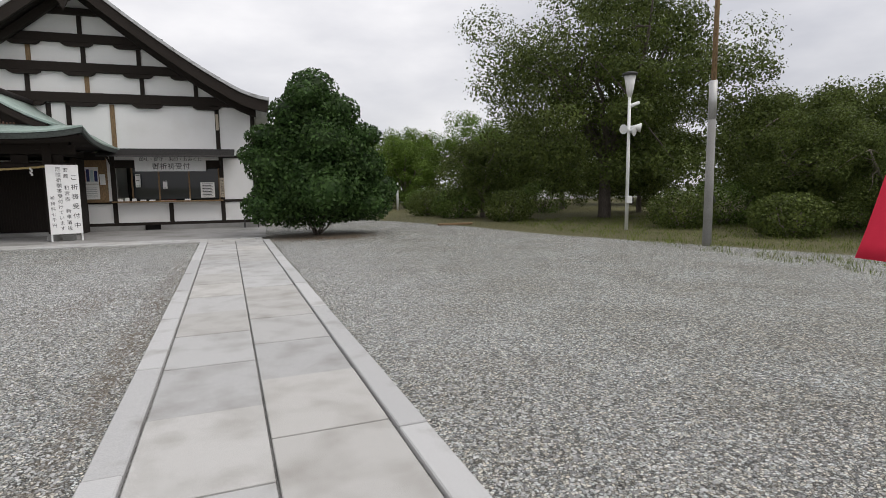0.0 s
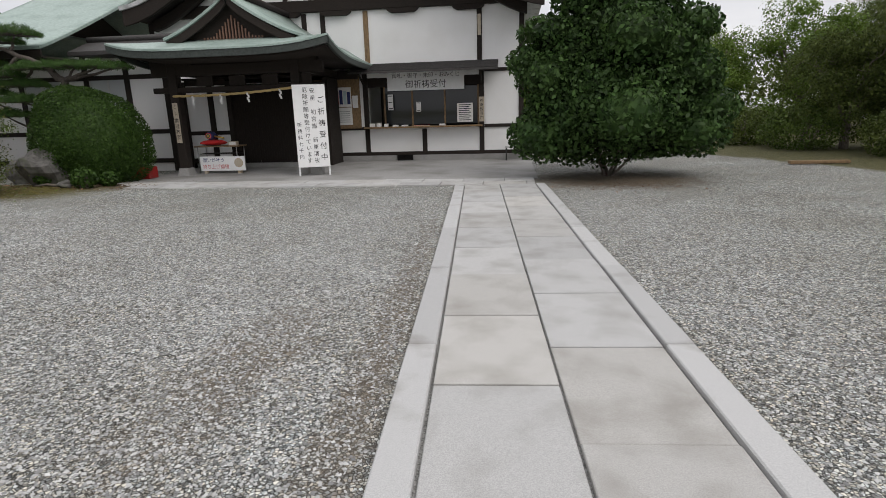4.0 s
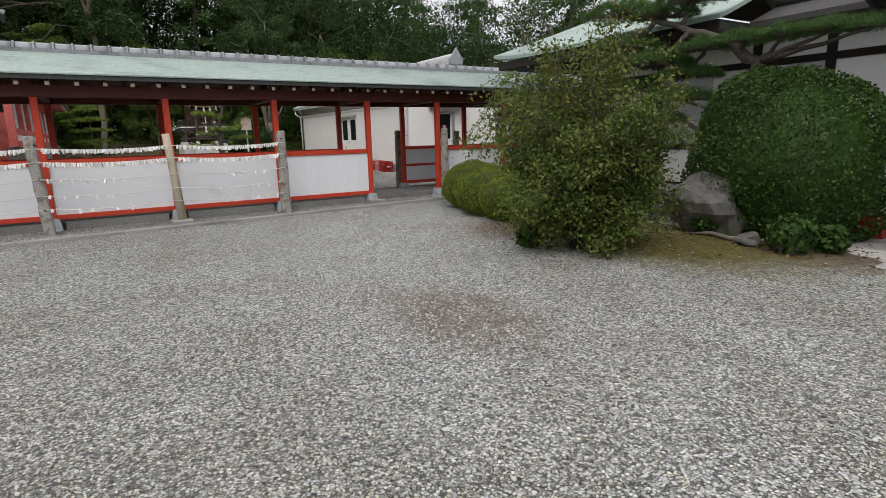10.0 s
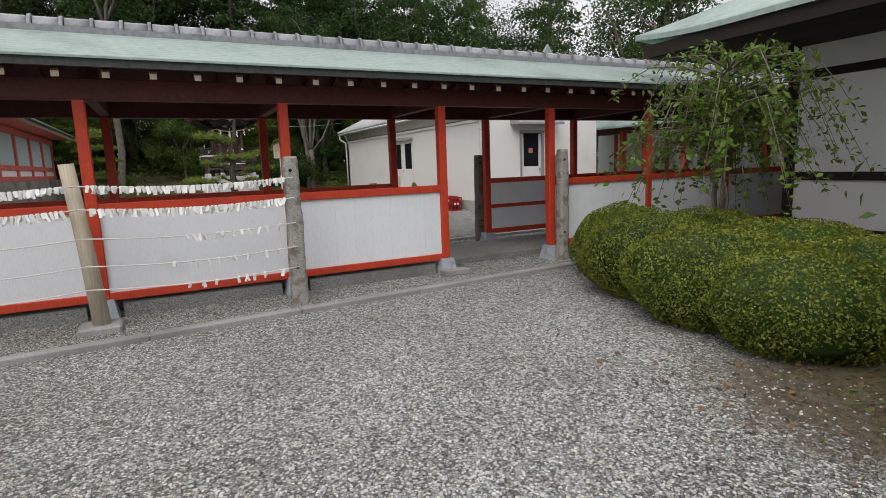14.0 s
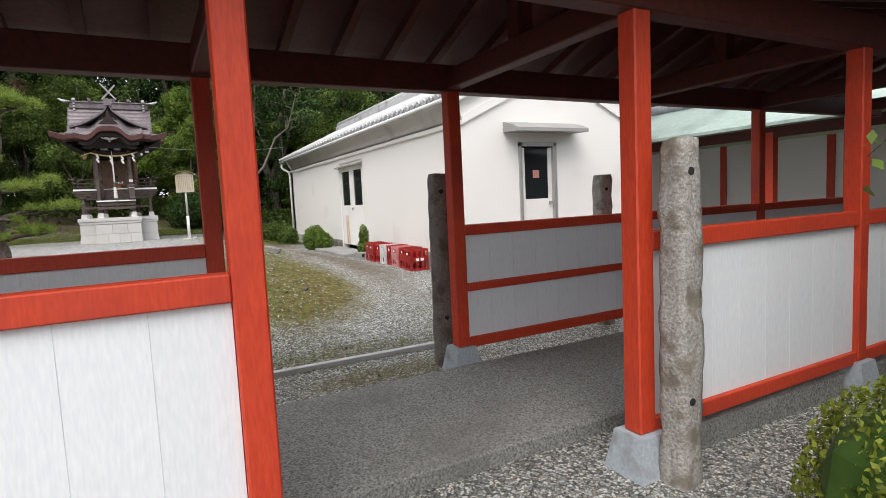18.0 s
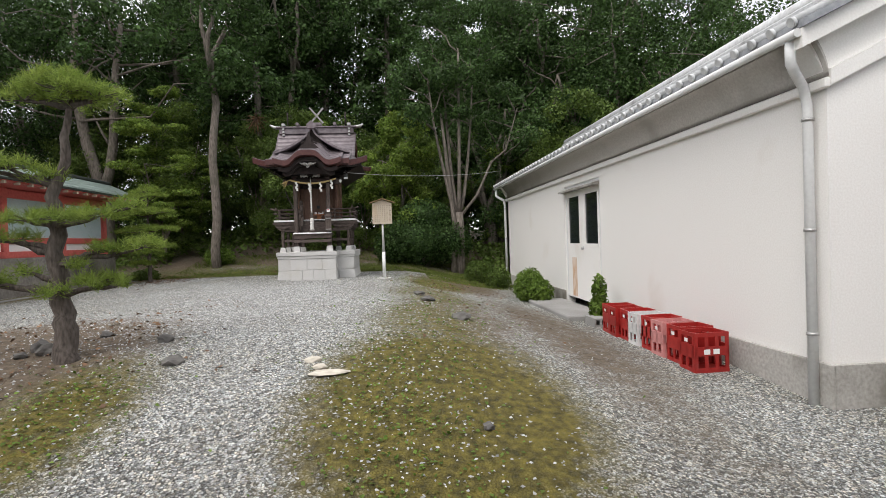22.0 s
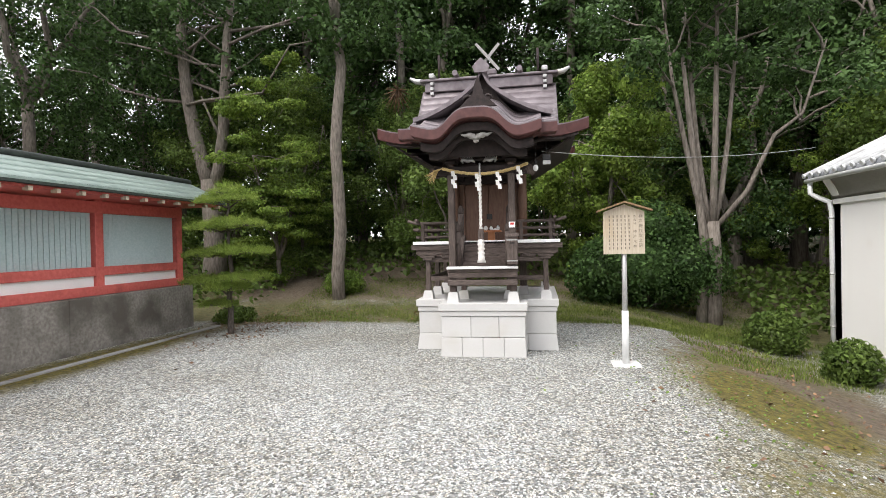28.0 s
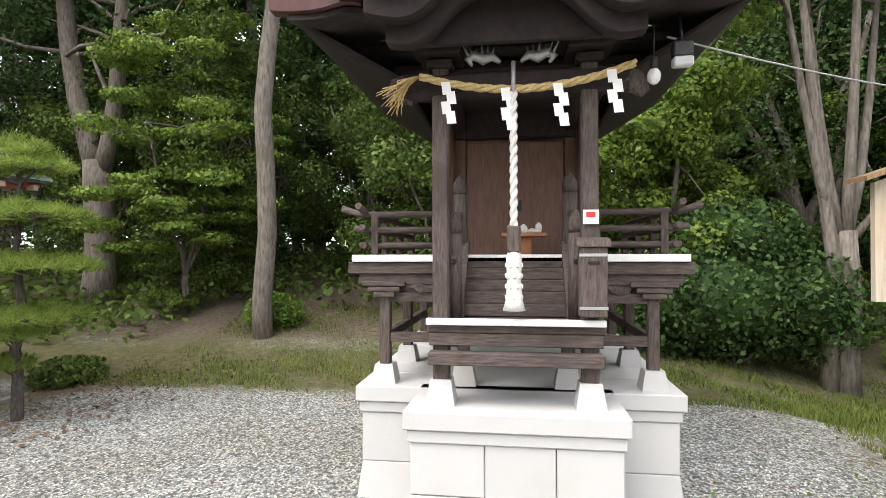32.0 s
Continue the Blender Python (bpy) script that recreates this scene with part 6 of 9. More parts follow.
# ---- fence wall of the inner precinct ----
def build_precinct_wall():
    X0, X1, Y = -36.1, -22.0, 8.2
    b = thing("precinct_wall", (X0, Y, 0.7), "faded red timber fence wall with pale green lattice on a concrete base", "fence")
    for k in range(5):
        bm = bmesh.new()
        x0 = k * 2.82
        box(bm, x0, x0 + 2.815, -0.14, 0.28, -0.6, 0.84, 0.01)
        part("concrete_base", bm, base_stone, b, "stained grey concrete base")
    n = 7
    step = (X1 - X0) / n
    for k in range(n + 1):
        x = k * step + (0.08 if k == 0 else 0)
        bm = bmesh.new()
        box(bm, x - 0.08, x + 0.08, -0.08, 0.08, 0.84, 2.35, 0.008)
        part("post", bm, pink_red, b, "faded red post")
    for z0, z1, d in ((0.84, 0.98, 0.1), (1.14, 1.28, 0.07), (2.12, 2.3, 0.09)):
        bm = bmesh.new()
        box(bm, 0, X1 - X0, -d, d, z0, z1, 0.008)
        part("rail", bm, pink_red, b, "faded red rail")
    for k in range(n):
        x0, x1 = k * step + 0.09, (k + 1) * step - 0.09
        bm = bmesh.new()
        box(bm, x0, x1, -0.03, 0.03, 0.98, 1.14)
        part("white_panel", bm, plaster, b, "white panel")
        bm = bmesh.new()
        box(bm, x0, x1, -0.05, -0.03, 1.28, 2.12)
        part("backing", bm, blind_mat, b)
        m_ = 20
        for j in range(m_):
            xx = x0 + (x1 - x0) * (j + 0.5) / m_
            if k < 5:
                bm = bmesh.new()
                prism(bm, [(xx - 0.025, -0.02), (xx + 0.025, -0.02), (xx, 0.035)], 1.28, 2.12, "z")
                part("lattice_slat", bm, blind_mat, b)
    for s in (-1, 1):
        for j in range(4):
            bm = bmesh.new()
            v0, v1 = j / 4, (j + 1) / 4 + 0.02
            shell(bm, lambda u, v: Vector((-0.35 + (X1 - X0 + 0.4) * u, s * (0.05 + 0.75 * (v0 + (v1 - v0) * v)), 2.80 - 0.36 * (v0 + (v1 - v0) * v) + 0.012 * (1 - j / 4))), 1, 1, 0.03)
            part("copper_course", bm, copper, b)
        bm = bmesh.new()
        box(bm, -0.32, X1 - X0, s * 0.78 - 0.03, s * 0.78 + 0.03, 2.37, 2.44)
        part("eaves_board", bm, copper_edge, b)
    bm = bmesh.new()
    box(bm, -0.28, X1 - X0, -0.72, 0.72, 2.33, 2.37)
    part("soffit", bm, pink_red, b)
    bm = bmesh.new()
    tube(bm, [(-0.35, 0, 2.84), (X1 - X0, 0, 2.84)], 0.07, 8)
    part("ridge", bm, copper_edge, b)
    for k in range(34):
        bm = bmesh.new()
        box(bm, -0.2 + k * 0.4, -0.14 + k * 0.4, 0.68, 0.775, 2.29, 2.345)
        part("rafter_end", bm, board_wood, b)
    bm = bmesh.new()
    for k in range(10):
        box(bm, k * 1.4, k * 1.4 + 1.39, 0.75, 0.85, -0.02, 0.06)
    part("base_kerb", bm, concrete, b, "thin kerb before the wall")
    bm = bmesh.new()
    box(bm, 0, 0.16, -8, -0.1, 0.0, 2.3)
    part("return_wall", bm, pink_red, b)
    return b


build_precinct_wall()


# ---- main hall inside the precinct ----
hall = thing("main_hall", (-28.0, 1.5, 0.7), "red-timbered main hall with broad dark eaves inside the precinct", "building")
bm = bmesh.new()
shell(bm, lambda u, v: Vector((-3.2 + 6.2 * u, 6.2 - 6.0 * v, 5.15 + 0.35 * abs(2 * u - 1) ** 4 * (1 - v) + 3.0 * v ** 1.2)), 12, 6, 0.25)
part("roof_slope", bm, shrine_dark, hall, "dark boarded eaves")
bm = bmesh.new()
shell(bm, lambda u, v: Vector((-3.22 + 6.2 * u, 6.22 - 6.0 * v, 5.2 + 0.35 * abs(2 * u - 1) ** 4 * (1 - v) + 3.0 * v ** 1.2)), 12, 6, 0.05)
part("roof_copper", bm, copper, hall)
bm = bmesh.new()
box(bm, -2.0, 2.6, -4.0, 4.3, -0.3, 5.0)
part("wall", bm, plaster, hall)
for x in (-2.0, -0.4, 1.1, 2.6):
    bm = bmesh.new()
    box(bm, x - 0.12, x + 0.12, 4.3, 4.45, -0.3, 5.0)
    part("post", bm, pink_red, hall)


# ---- the little shrine on its stone base ----
SX, SY, SZ = -34.9, 14.31, 0.72


def build_base():
    b = thing("granite_platform", (SX, SY, SZ), "stepped base of dressed white granite blocks under the little shrine", "base")
    def row(x, y0, y1, n, z0, z1, w, flare=0.0, off=0.0):
        """A front row of n blocks facing east, outer face at x."""
        cuts = [y0] + [y0 + (y1 - y0) * (i + off) / n for i in range(1, n)] + [y1]
        for a, c in zip(cuts, cuts[1:]):
            bm = bmesh.new()
            box(bm, x - w, x, a + 0.002, c - 0.002, z0, z1, 0.006)
            for v in bm.verts:
                if flare and v.co.z < (z0 + z1) / 2:
                    if v.co.x > x - w / 2:
                        v.co.x += flare
                    if v.co.y < y0 + 0.03:
                        v.co.y -= flare
                    if v.co.y > y1 - 0.03:
                        v.co.y += flare
            part("block", bm, white_stone, b)
    row(1.24, -0.55, 0.55, 4, -0.12, 0.27, 0.4, 0.015, 0.0)
    row(1.24, -0.55, 0.55, 3, 0.275, 0.55, 0.4, 0.0, 0.08)
    row(1.255, -0.565, 0.565, 1, 0.553, 0.62, 0.5)
    row(1.275, -0.585, 0.585, 1, 0.623, 0.72, 0.62)
    row(0.72, -0.96, 0.96, 5, -0.12, 0.24, 0.3, 0.045)
    row(0.72, -0.96, 0.96, 4, 0.243, 0.55, 0.3)
    row(0.735, -0.975, 0.975, 1, 0.553, 0.62, 0.35)
    row(0.755, -0.995, 0.995, 1, 0.623, 0.72, 0.4)
    for s in (-1, 1):
        for i in range(4):
            x1, x0 = 0.42 - i * 0.46, 0.42 - (i + 1) * 0.46
            for z0, z1, fl in ((-0.12, 0.24, 0.045), (0.243, 0.55, 0.0)):
                bm = bmesh.new()
                ya, yb = sorted((s * 0.96, s * 0.6))
                box(bm, x0 + 0.002, x1 - 0.002, ya, yb, z0, z1, 0.006)
                for v in bm.verts:
                    if fl and v.co.z < 0 and abs(v.co.y) > 0.8:
                        v.co.y += s * fl
                part("block", bm, white_stone, b)
        bm = bmesh.new()
        ya, yb = sorted((s * 0.995, s * 0.5))
        box(bm, -1.45, 0.355, ya, yb, 0.553, 0.72, 0.006)
        part("cap_stone", bm, white_stone, b)
    bm = bmesh.new()
    box(bm, -1.45, -1.2, -0.95, 0.95, -0.1, 0.72)
    part("back_block", bm, white_stone, b)
    bm = bmesh.new()
    box(bm, -1.19, 0.7, -0.59, 0.59, 0.0, 0.71)
    part("core", bm, white_stone, b)
    return b


build_base()


def build_shrine():
    b = thing("small_shrine", (SX, SY, SZ + 0.72), "small weathered timber shrine with curved brown copper roof and veranda", "shrine")

    def P(bm):
        bmesh.ops.translate(bm, vec=(0, 0, -0.72), verts=bm.verts)
        return bm
    # footings and legs
    for x, y, h in ((1.08, -0.4, 0.86), (1.08, 0.4, 0.86), (0.62, -0.83, 0.84), (0.62, 0.83, 0.84), (-0.1, -0.83, 0.84), (-0.1, 0.83, 0.84), (-0.85, -0.83, 0.84), (-0.85, 0.83, 0.84),
                    (0.62, -0.32, 0.84), (0.62, 0.32, 0.84), (-0.1, -0.5, 0.84), (-0.1, 0.5, 0.84)):
        bm = bmesh.new()
        taper(bm, x, y, 0.72, h, 0.16, 0.16, 0.115, 0.115)
        part("footing_stone", P(bm), white_stone, b, "white stone footing")
    for x, y, h, w in ((0.62, -0.83, 1.42, 0.034), (0.62, 0.83, 1.42, 0.034), (-0.1, -0.83, 1.42, 0.034), (-0.1, 0.83, 1.42, 0.034), (-0.85, -0.83, 1.42, 0.034), (-0.85, 0.83, 1.42, 0.034),
                       (0.62, -0.32, 1.2, 0.034), (0.62, 0.32, 1.2, 0.034), (-0.1, -0.5, 1.5, 0.05), (-0.1, 0.5, 1.5, 0.05)):
        bm = bmesh.new()
        box(bm, x - w, x + w, y - w, y + w, 0.83, h, 0.006)
        part("veranda_leg", P(bm), shrine_wood, b)
    for x in (0.62, -0.1, -0.85):
        for s in (-1, 1):
            bm = bmesh.new()
            ya, yb = sorted((s * 0.45, s * 1.0))
            box(bm, x - 0.04, x + 0.04, ya, yb, 1.35, 1.43, 0.006)
            part("veranda_bracket", P(bm), shrine_wood_y, b)
            bm = bmesh.new()
            for k in range(3):
                box(bm, x - 0.06, x + 0.06, s * 0.83 - 0.07 - 0.035 * k, s * 0.83 + 0.07 + 0.035 * k, 1.27 + 0.035 * k, 1.30 + 0.035 * k, 0.004)
            part("bracket_block", P(bm), shrine_wood_y, b)
    for s in (-1, 1):
        for z in (0.98, 1.24):
            bm = bmesh.new()
            ya, yb = sorted((s * 0.36, s * 0.84))
            box(bm, 0.60, 0.64, ya, yb, z, z + 0.06)
            part("leg_rail", P(bm), shrine_wood_y, b)
            bm = bmesh.new()
            box(bm, -0.9, 0.62, s * 0.83 - 0.02, s * 0.83 + 0.02, z, z + 0.06)
            part("leg_rail", P(bm), shrine_wood, b)
        bm = bmesh.new()
        lump(bm, (0.63, s * 0.6, 1.33), (0.03, 0.13, 0.05), 2 + s, 2, 0.6)
        part("carving", P(bm), shrine_wood, b, "weathered carved panel")
    # veranda floor with white edge
    bm = bmesh.new()
    box(bm, -1.0, 0.66, -1.0, 1.0, 1.44, 1.50, 0.004)
    part("veranda_floor", P(bm), shrine_wood_y, b)
    for x0, x1, y0, y1 in ((0.66, 0.71, -1.03, -0.335), (0.66, 0.71, 0.335, 1.03), (0.66, 0.71, -0.33, 0.33), (-1.0, 0.655, -1.03, -1.0), (-1.0, 0.655, 1.0, 1.03)):
        bm = bmesh.new()
        box(bm, x0, x1, y0, y1, 1.495, 1.54, 0.004)
        part("white_edge", P(bm), sign_white, b, "white-painted floor edge")
    bm = bmesh.new()
    box(bm, 0.655, 0.685, -1.06, 1.06, 1.42, 1.493, 0.004)
    part("edge_beam", P(bm), shrine_wood_y, b)
    # lower landing and steps
    bm = bmesh.new()
    box(bm, 0.86, 1.16, -0.47, 0.47, 1.12, 1.18, 0.005)
    part("landing", P(bm), shrine_wood_y, b)
    bm = bmesh.new()
    box(bm, 1.165, 1.2, -0.47, 0.47, 1.165, 1.2, 0.004)
    part("white_edge", P(bm), sign_white, b)
    bm = bmesh.new()
    box(bm, 1.13, 1.16, -0.46, 0.46, 1.05, 1.117, 0.004)
    part("landing_beam", P(bm), shrine_wood_y, b)
    bm = bmesh.new()
    box(bm, 1.12, 1.2, -0.46, 0.46, 0.95, 1.02, 0.006)
    part("ground_step", P(bm), shrine_wood_y, b)
    for k in range(5):
        bm = bmesh.new()
        x = 0.93 - k * 0.055
        box(bm, x - 0.1, x, -0.3, 0.3, 1.185 + k * 0.068, 1.253 + k * 0.068, 0.004)
        part("stair_tread", P(bm), shrine_wood_y, b)
    for s in (-1, 1):
        bm = bmesh.new()
        prism(bm, [(0.98, 1.18), (0.98, 1.28), (0.66, 1.62), (0.6, 1.62), (0.6, 1.5)], s * 0.31 - 0.025, s * 0.31 + 0.025)
        part("stair_string", P(bm), shrine_wood, b)
        for x, z0, z1 in ((0.99, 1.18, 1.66), (0.64, 1.5, 1.92)):
            bm = bmesh.new()
            tube(bm, [(x, s * 0.34, z0), (x, s * 0.34, z1)], 0.045, 10)
            nw = part("newel", P(bm), shrine_wood, b, "round stair newel")
            bm = bmesh.new()
            tube(bm, [(x, s * 0.34, z1), (x, s * 0.34, z1 + 0.03), (x, s * 0.34, z1 + 0.075), (x, s * 0.34, z1 + 0.13)], [0.04, 0.048, 0.045, 0.004], 10)
            part("finial", P(bm), shrine_wood, nw)
        bm = bmesh.new()
        tube(bm, [(1.05, s * 0.34, 1.5), (0.98, s * 0.34, 1.56), (0.64, s * 0.34, 1.82)], 0.022, 6)
        part("stair_rail", P(bm), shrine_wood, b)
        # veranda railings
        for z, e in ((1.60, 0.0), (1.70, 0.04), (1.80, 0.12)):
            bm = bmesh.new()
            tube(bm, [(0.62, s * 0.36, z), (0.62, s * (0.95 + e * 0.3), z), (0.62, s * (1.0 + e), z + e * 0.35)], 0.022, 6)
            part("front_rail", P(bm), shrine_wood_y, b)
            bm = bmesh.new()
            tube(bm, [(-1.0, s * 0.96, z + 0.003), (0.6, s * 0.96, z + 0.003), (0.68 + e, s * 0.96, z + 0.003 + e * 0.35)], 0.022, 6)
            part("side_rail", P(bm), shrine_wood, b)
        for x, y in ((0.62, 0.9), (0.62, 0.5), (0.1, 0.96), (-0.4, 0.96), (-0.95, 0.96)):
            bm = bmesh.new()
            box(bm, x - 0.022, x + 0.022, s * y - 0.022, s * y + 0.022, 1.5, 1.80)
            part("rail_post", P(bm), shrine_wood, b)
    # body
    for s in (-1, 1):
        bm = bmesh.new()
        tube(bm, [(0.06, s * 0.5, 1.5), (0.06, s * 0.5, 2.62)], 0.06, 12)
        part("body_pillar", P(bm), shrine_door, b, "round reddish pillar")
        bm = bmesh.new()
        tube(bm, [(-0.9, s * 0.5, 1.5), (-0.9, s * 0.5, 2.62)], 0.06, 12)
        part("body_pillar", P(bm), shrine_door, b)
        bm = bmesh.new()
        ya, yb = sorted((s * 0.51, s * 0.49))
        box(bm, -0.9, 0.06, ya, yb, 1.5, 2.62)
        part("side_wall", P(bm), shrine_door, b)
        bm = bmesh.new()
        ya, yb = sorted((s * 0.004, s * 0.36))
        box(bm, -0.06, -0.03, ya, yb, 1.54, 2.38, 0.004)
        dr = part("door_leaf", P(bm), shrine_door, b, "plain brown door leaf")
        bm = bmesh.new()
        ya, yb = sorted((s * 0.365, s * 0.45))
        box(bm, -0.05, -0.01, ya, yb, 1.52, 2.4, 0.004)
        part("door_jamb", P(bm), shrine_door, b)
    bm = bmesh.new()
    box(bm, -0.92, -0.88, -0.5, 0.5, 1.5, 2.62)
    part("back_wall", P(bm), shrine_door, b)
    bm = bmesh.new()
    box(bm, -0.05, 0.05, -0.5, 0.5, 2.4, 2.62, 0.01)
    part("lintel", P(bm), shrine_dark, b)
    bm = bmesh.new()
    box(bm, -0.02, 0.0, -0.03, 0.05, 1.86, 1.94)
    part("lock", P(bm), black_metal, b, "dark iron lock")
    # front pillars and rainbow beam
    for s in (-1, 1):
        bm = bmesh.new()
        box(bm, 1.035, 1.125, s * 0.4 - 0.045, s * 0.4 + 0.045, 0.82, 2.58, 0.01)
        part("front_pillar", P(bm), shrine_wood, b, "weathered square front pillar")
        bm = bmesh.new()
        shell(bm, lambda u, v: Vector((0.05 + 1.03 * u, s * 0.4 - 0.04 + 0.08 * v, 2.56 + 0.14 * math.sin(math.pi * u))), 8, 1, 0.12)
        part("curved_tie", P(bm), shrine_dark, b)
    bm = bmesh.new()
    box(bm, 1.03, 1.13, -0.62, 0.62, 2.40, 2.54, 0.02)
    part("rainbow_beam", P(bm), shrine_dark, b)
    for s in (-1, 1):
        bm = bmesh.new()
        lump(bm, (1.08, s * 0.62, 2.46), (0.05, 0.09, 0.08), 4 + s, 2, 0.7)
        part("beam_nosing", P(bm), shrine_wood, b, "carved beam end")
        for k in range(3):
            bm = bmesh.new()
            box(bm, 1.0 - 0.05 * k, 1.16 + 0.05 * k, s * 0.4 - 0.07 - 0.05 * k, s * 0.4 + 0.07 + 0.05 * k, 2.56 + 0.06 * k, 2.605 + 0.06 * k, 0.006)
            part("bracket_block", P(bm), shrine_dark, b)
    for c0, lean_ in ((-0.16, -1), (0.13, 1)):
        bm = bmesh.new()
        tube(bm, [(1.15, c0 + lean_ * d, 2.56 + z) for d, z in ((-0.09, 0.01), (-0.05, 0.045), (0.0, 0.03), (0.05, 0.055), (0.085, 0.03), (0.06, 0.0))], [0.012, 0.026, 0.032, 0.03, 0.022, 0.008], 8)
        for k in range(6):
            tube(bm, [(1.155, c0 + lean_ * (-0.04 + 0.022 * k), 2.59), (1.175, c0 + lean_ * (-0.06 + 0.034 * k), 2.645 + 0.012 * (k % 3))], [0.012, 0.003], 5)
        part("dragon_carving", P(bm), metal_grey, b, "weathered grey carved dragon over the beam")
    # roof
    RX, RZ = -0.35, 3.95

    def front_edge(y):
        a = abs(y)
        return 2.89 + 0.25 * math.exp(-(y / 0.36) ** 4) + 0.07 * min(1.0, max(0.0, (a - 0.5) / 0.3)) ** 1.5 + 0.14 * max(0.0, (a - 0.95) / 0.45) ** 1.4

    def slope(u, v, reach=None):
        """The front slope, u across and v from ridge to eaves; reach gives the depth of the projecting middle."""
        s = 2 * u - 1
        y = s * (1.05 + 0.35 * float(smooth(0.55, 1.0, v)) * abs(s))
        d = reach or 1.78 - 0.33 * max(0.0, (abs(s) - 0.68) / 0.32) ** 1.2
        zc = RZ - (RZ - 2.89) * (1 - (1 - v) ** 1.75)
        return Vector((RX + d * v, y, zc + (front_edge(y) - 2.89) * float(smooth(0.3, 1.0, v))))

    def porch(u, v, half, reach, up):
        """A projecting layer of the eaves over the middle of the front."""
        y = (2 * u - 1) * half
        v = 0.42 + 0.58 * v
        zc = RZ - (RZ - 2.89) * (1 - (1 - v) ** 1.75)
        arch = math.exp(-(y / 0.36) ** 4)
        return Vector((RX + reach * v, y, zc + up + (front_edge(y) - 2.89) * float(smooth(0.05, 0.6, v)) + 0.06 * arch * (1 - v)))

    def back(u, v):
        s = 2 * u - 1
        y = s * (1.05 + 0.35 * float(smooth(0.55, 1.0, v)) * abs(s))
        return Vector((RX - 1.25 * v, y, RZ - 1.0 * (1 - (1 - v) ** 1.6) + 0.2 * v ** 2 * max(0.0, (abs(y) - 0.62) / 0.7) ** 1.6))
    n = 13
    for k in range(n):
        bm = bmesh.new()
        shell(bm, lambda u, v: slope(u, min(1.0, (k + v * 1.06) / n)) + Vector((0, 0, 0.010 * (n - k) / n)), 40, 2, 0.016)
        part("copper_course", P(bm), copper_brown, b)
    for half, reach, up, m_ in ((0.99, 1.93, 0.010, 5), (0.80, 2.06, 0.030, 6)):
        for k in range(m_):
            bm = bmesh.new()
            shell(bm, lambda u, v: porch(u, min(1.0, (k + v * 1.05) / m_), half, reach, up + 0.006 * (m_ - k) / m_), 36, 2, 0.016)
            part("copper_course", P(bm), copper_brown, b)
        bm = bmesh.new()
        shell(bm, lambda u, v: porch(u, 1.0, half - 0.03 * v, reach, up) + Vector((0.004 - 0.05 * v, 0, -0.016 - 0.03 * v)), 48, 1, 0.115)
        part("front_fascia", P(bm), copper_red, b, "thick reddish-brown curved eaves edge")
    for k in range(8):
        bm = bmesh.new()
        shell(bm, lambda u, v: back(u, min(1.0, (k + v * 1.06) / 8)), 16, 1, 0.02)
        part("copper_course", P(bm), copper_brown, b)
    for u0, u1 in ((0.0, 0.2), (0.8, 1.0)):
        bm = bmesh.new()
        shell(bm, lambda u, v: slope(u0 + (u1 - u0) * u, 1.0) + Vector((-0.09 * v + 0.005, 0, -0.014)), 16, 1, 0.13)
        part("wing_fascia", P(bm), copper_red, b, "upswept reddish-brown eaves tip")
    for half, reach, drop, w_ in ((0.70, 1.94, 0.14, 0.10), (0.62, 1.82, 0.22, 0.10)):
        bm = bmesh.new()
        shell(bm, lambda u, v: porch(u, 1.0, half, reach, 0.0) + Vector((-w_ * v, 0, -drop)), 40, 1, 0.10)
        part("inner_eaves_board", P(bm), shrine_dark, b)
    for s in (0.0, 1.0):
        bm = bmesh.new()
        shell(bm, lambda u, v: slope(s, u) + Vector((0, (1 if s == 0 else -1) * 0.07 * v, -0.01)), 16, 1, 0.11)
        part("verge", P(bm), copper_red, b)
        bm = bmesh.new()
        shell(bm, lambda u, v: back(s, u) + Vector((0, (1 if s == 0 else -1) * 0.07 * v, -0.01)), 10, 1, 0.11)
        part("verge", P(bm), copper_red, b)
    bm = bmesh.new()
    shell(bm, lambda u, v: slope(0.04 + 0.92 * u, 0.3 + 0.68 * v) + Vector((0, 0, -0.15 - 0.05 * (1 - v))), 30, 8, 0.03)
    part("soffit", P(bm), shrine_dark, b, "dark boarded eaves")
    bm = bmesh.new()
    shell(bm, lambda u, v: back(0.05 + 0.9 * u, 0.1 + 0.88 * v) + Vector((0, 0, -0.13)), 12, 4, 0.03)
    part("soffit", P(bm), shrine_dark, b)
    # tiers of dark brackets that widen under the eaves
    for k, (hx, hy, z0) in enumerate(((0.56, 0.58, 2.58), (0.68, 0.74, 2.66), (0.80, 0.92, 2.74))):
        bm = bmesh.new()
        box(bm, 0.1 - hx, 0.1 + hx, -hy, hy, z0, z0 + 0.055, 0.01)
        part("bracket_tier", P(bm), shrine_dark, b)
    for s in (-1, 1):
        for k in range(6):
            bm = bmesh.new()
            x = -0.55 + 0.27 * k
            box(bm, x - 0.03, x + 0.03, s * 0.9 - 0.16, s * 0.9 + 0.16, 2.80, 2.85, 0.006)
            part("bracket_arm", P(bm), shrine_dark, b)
    # tympanum under the curved gable with its carved strut
    bm = bmesh.new()
    prism(bm, [(-0.55, 2.62), (0.55, 2.62), (0.42, 2.74), (0.25, 2.86), (0.0, 2.9), (-0.25, 2.86), (-0.42, 2.74)], 1.28, 1.32, "x")
    part("tympanum", P(bm), shrine_dark, b)
    bm = bmesh.new()
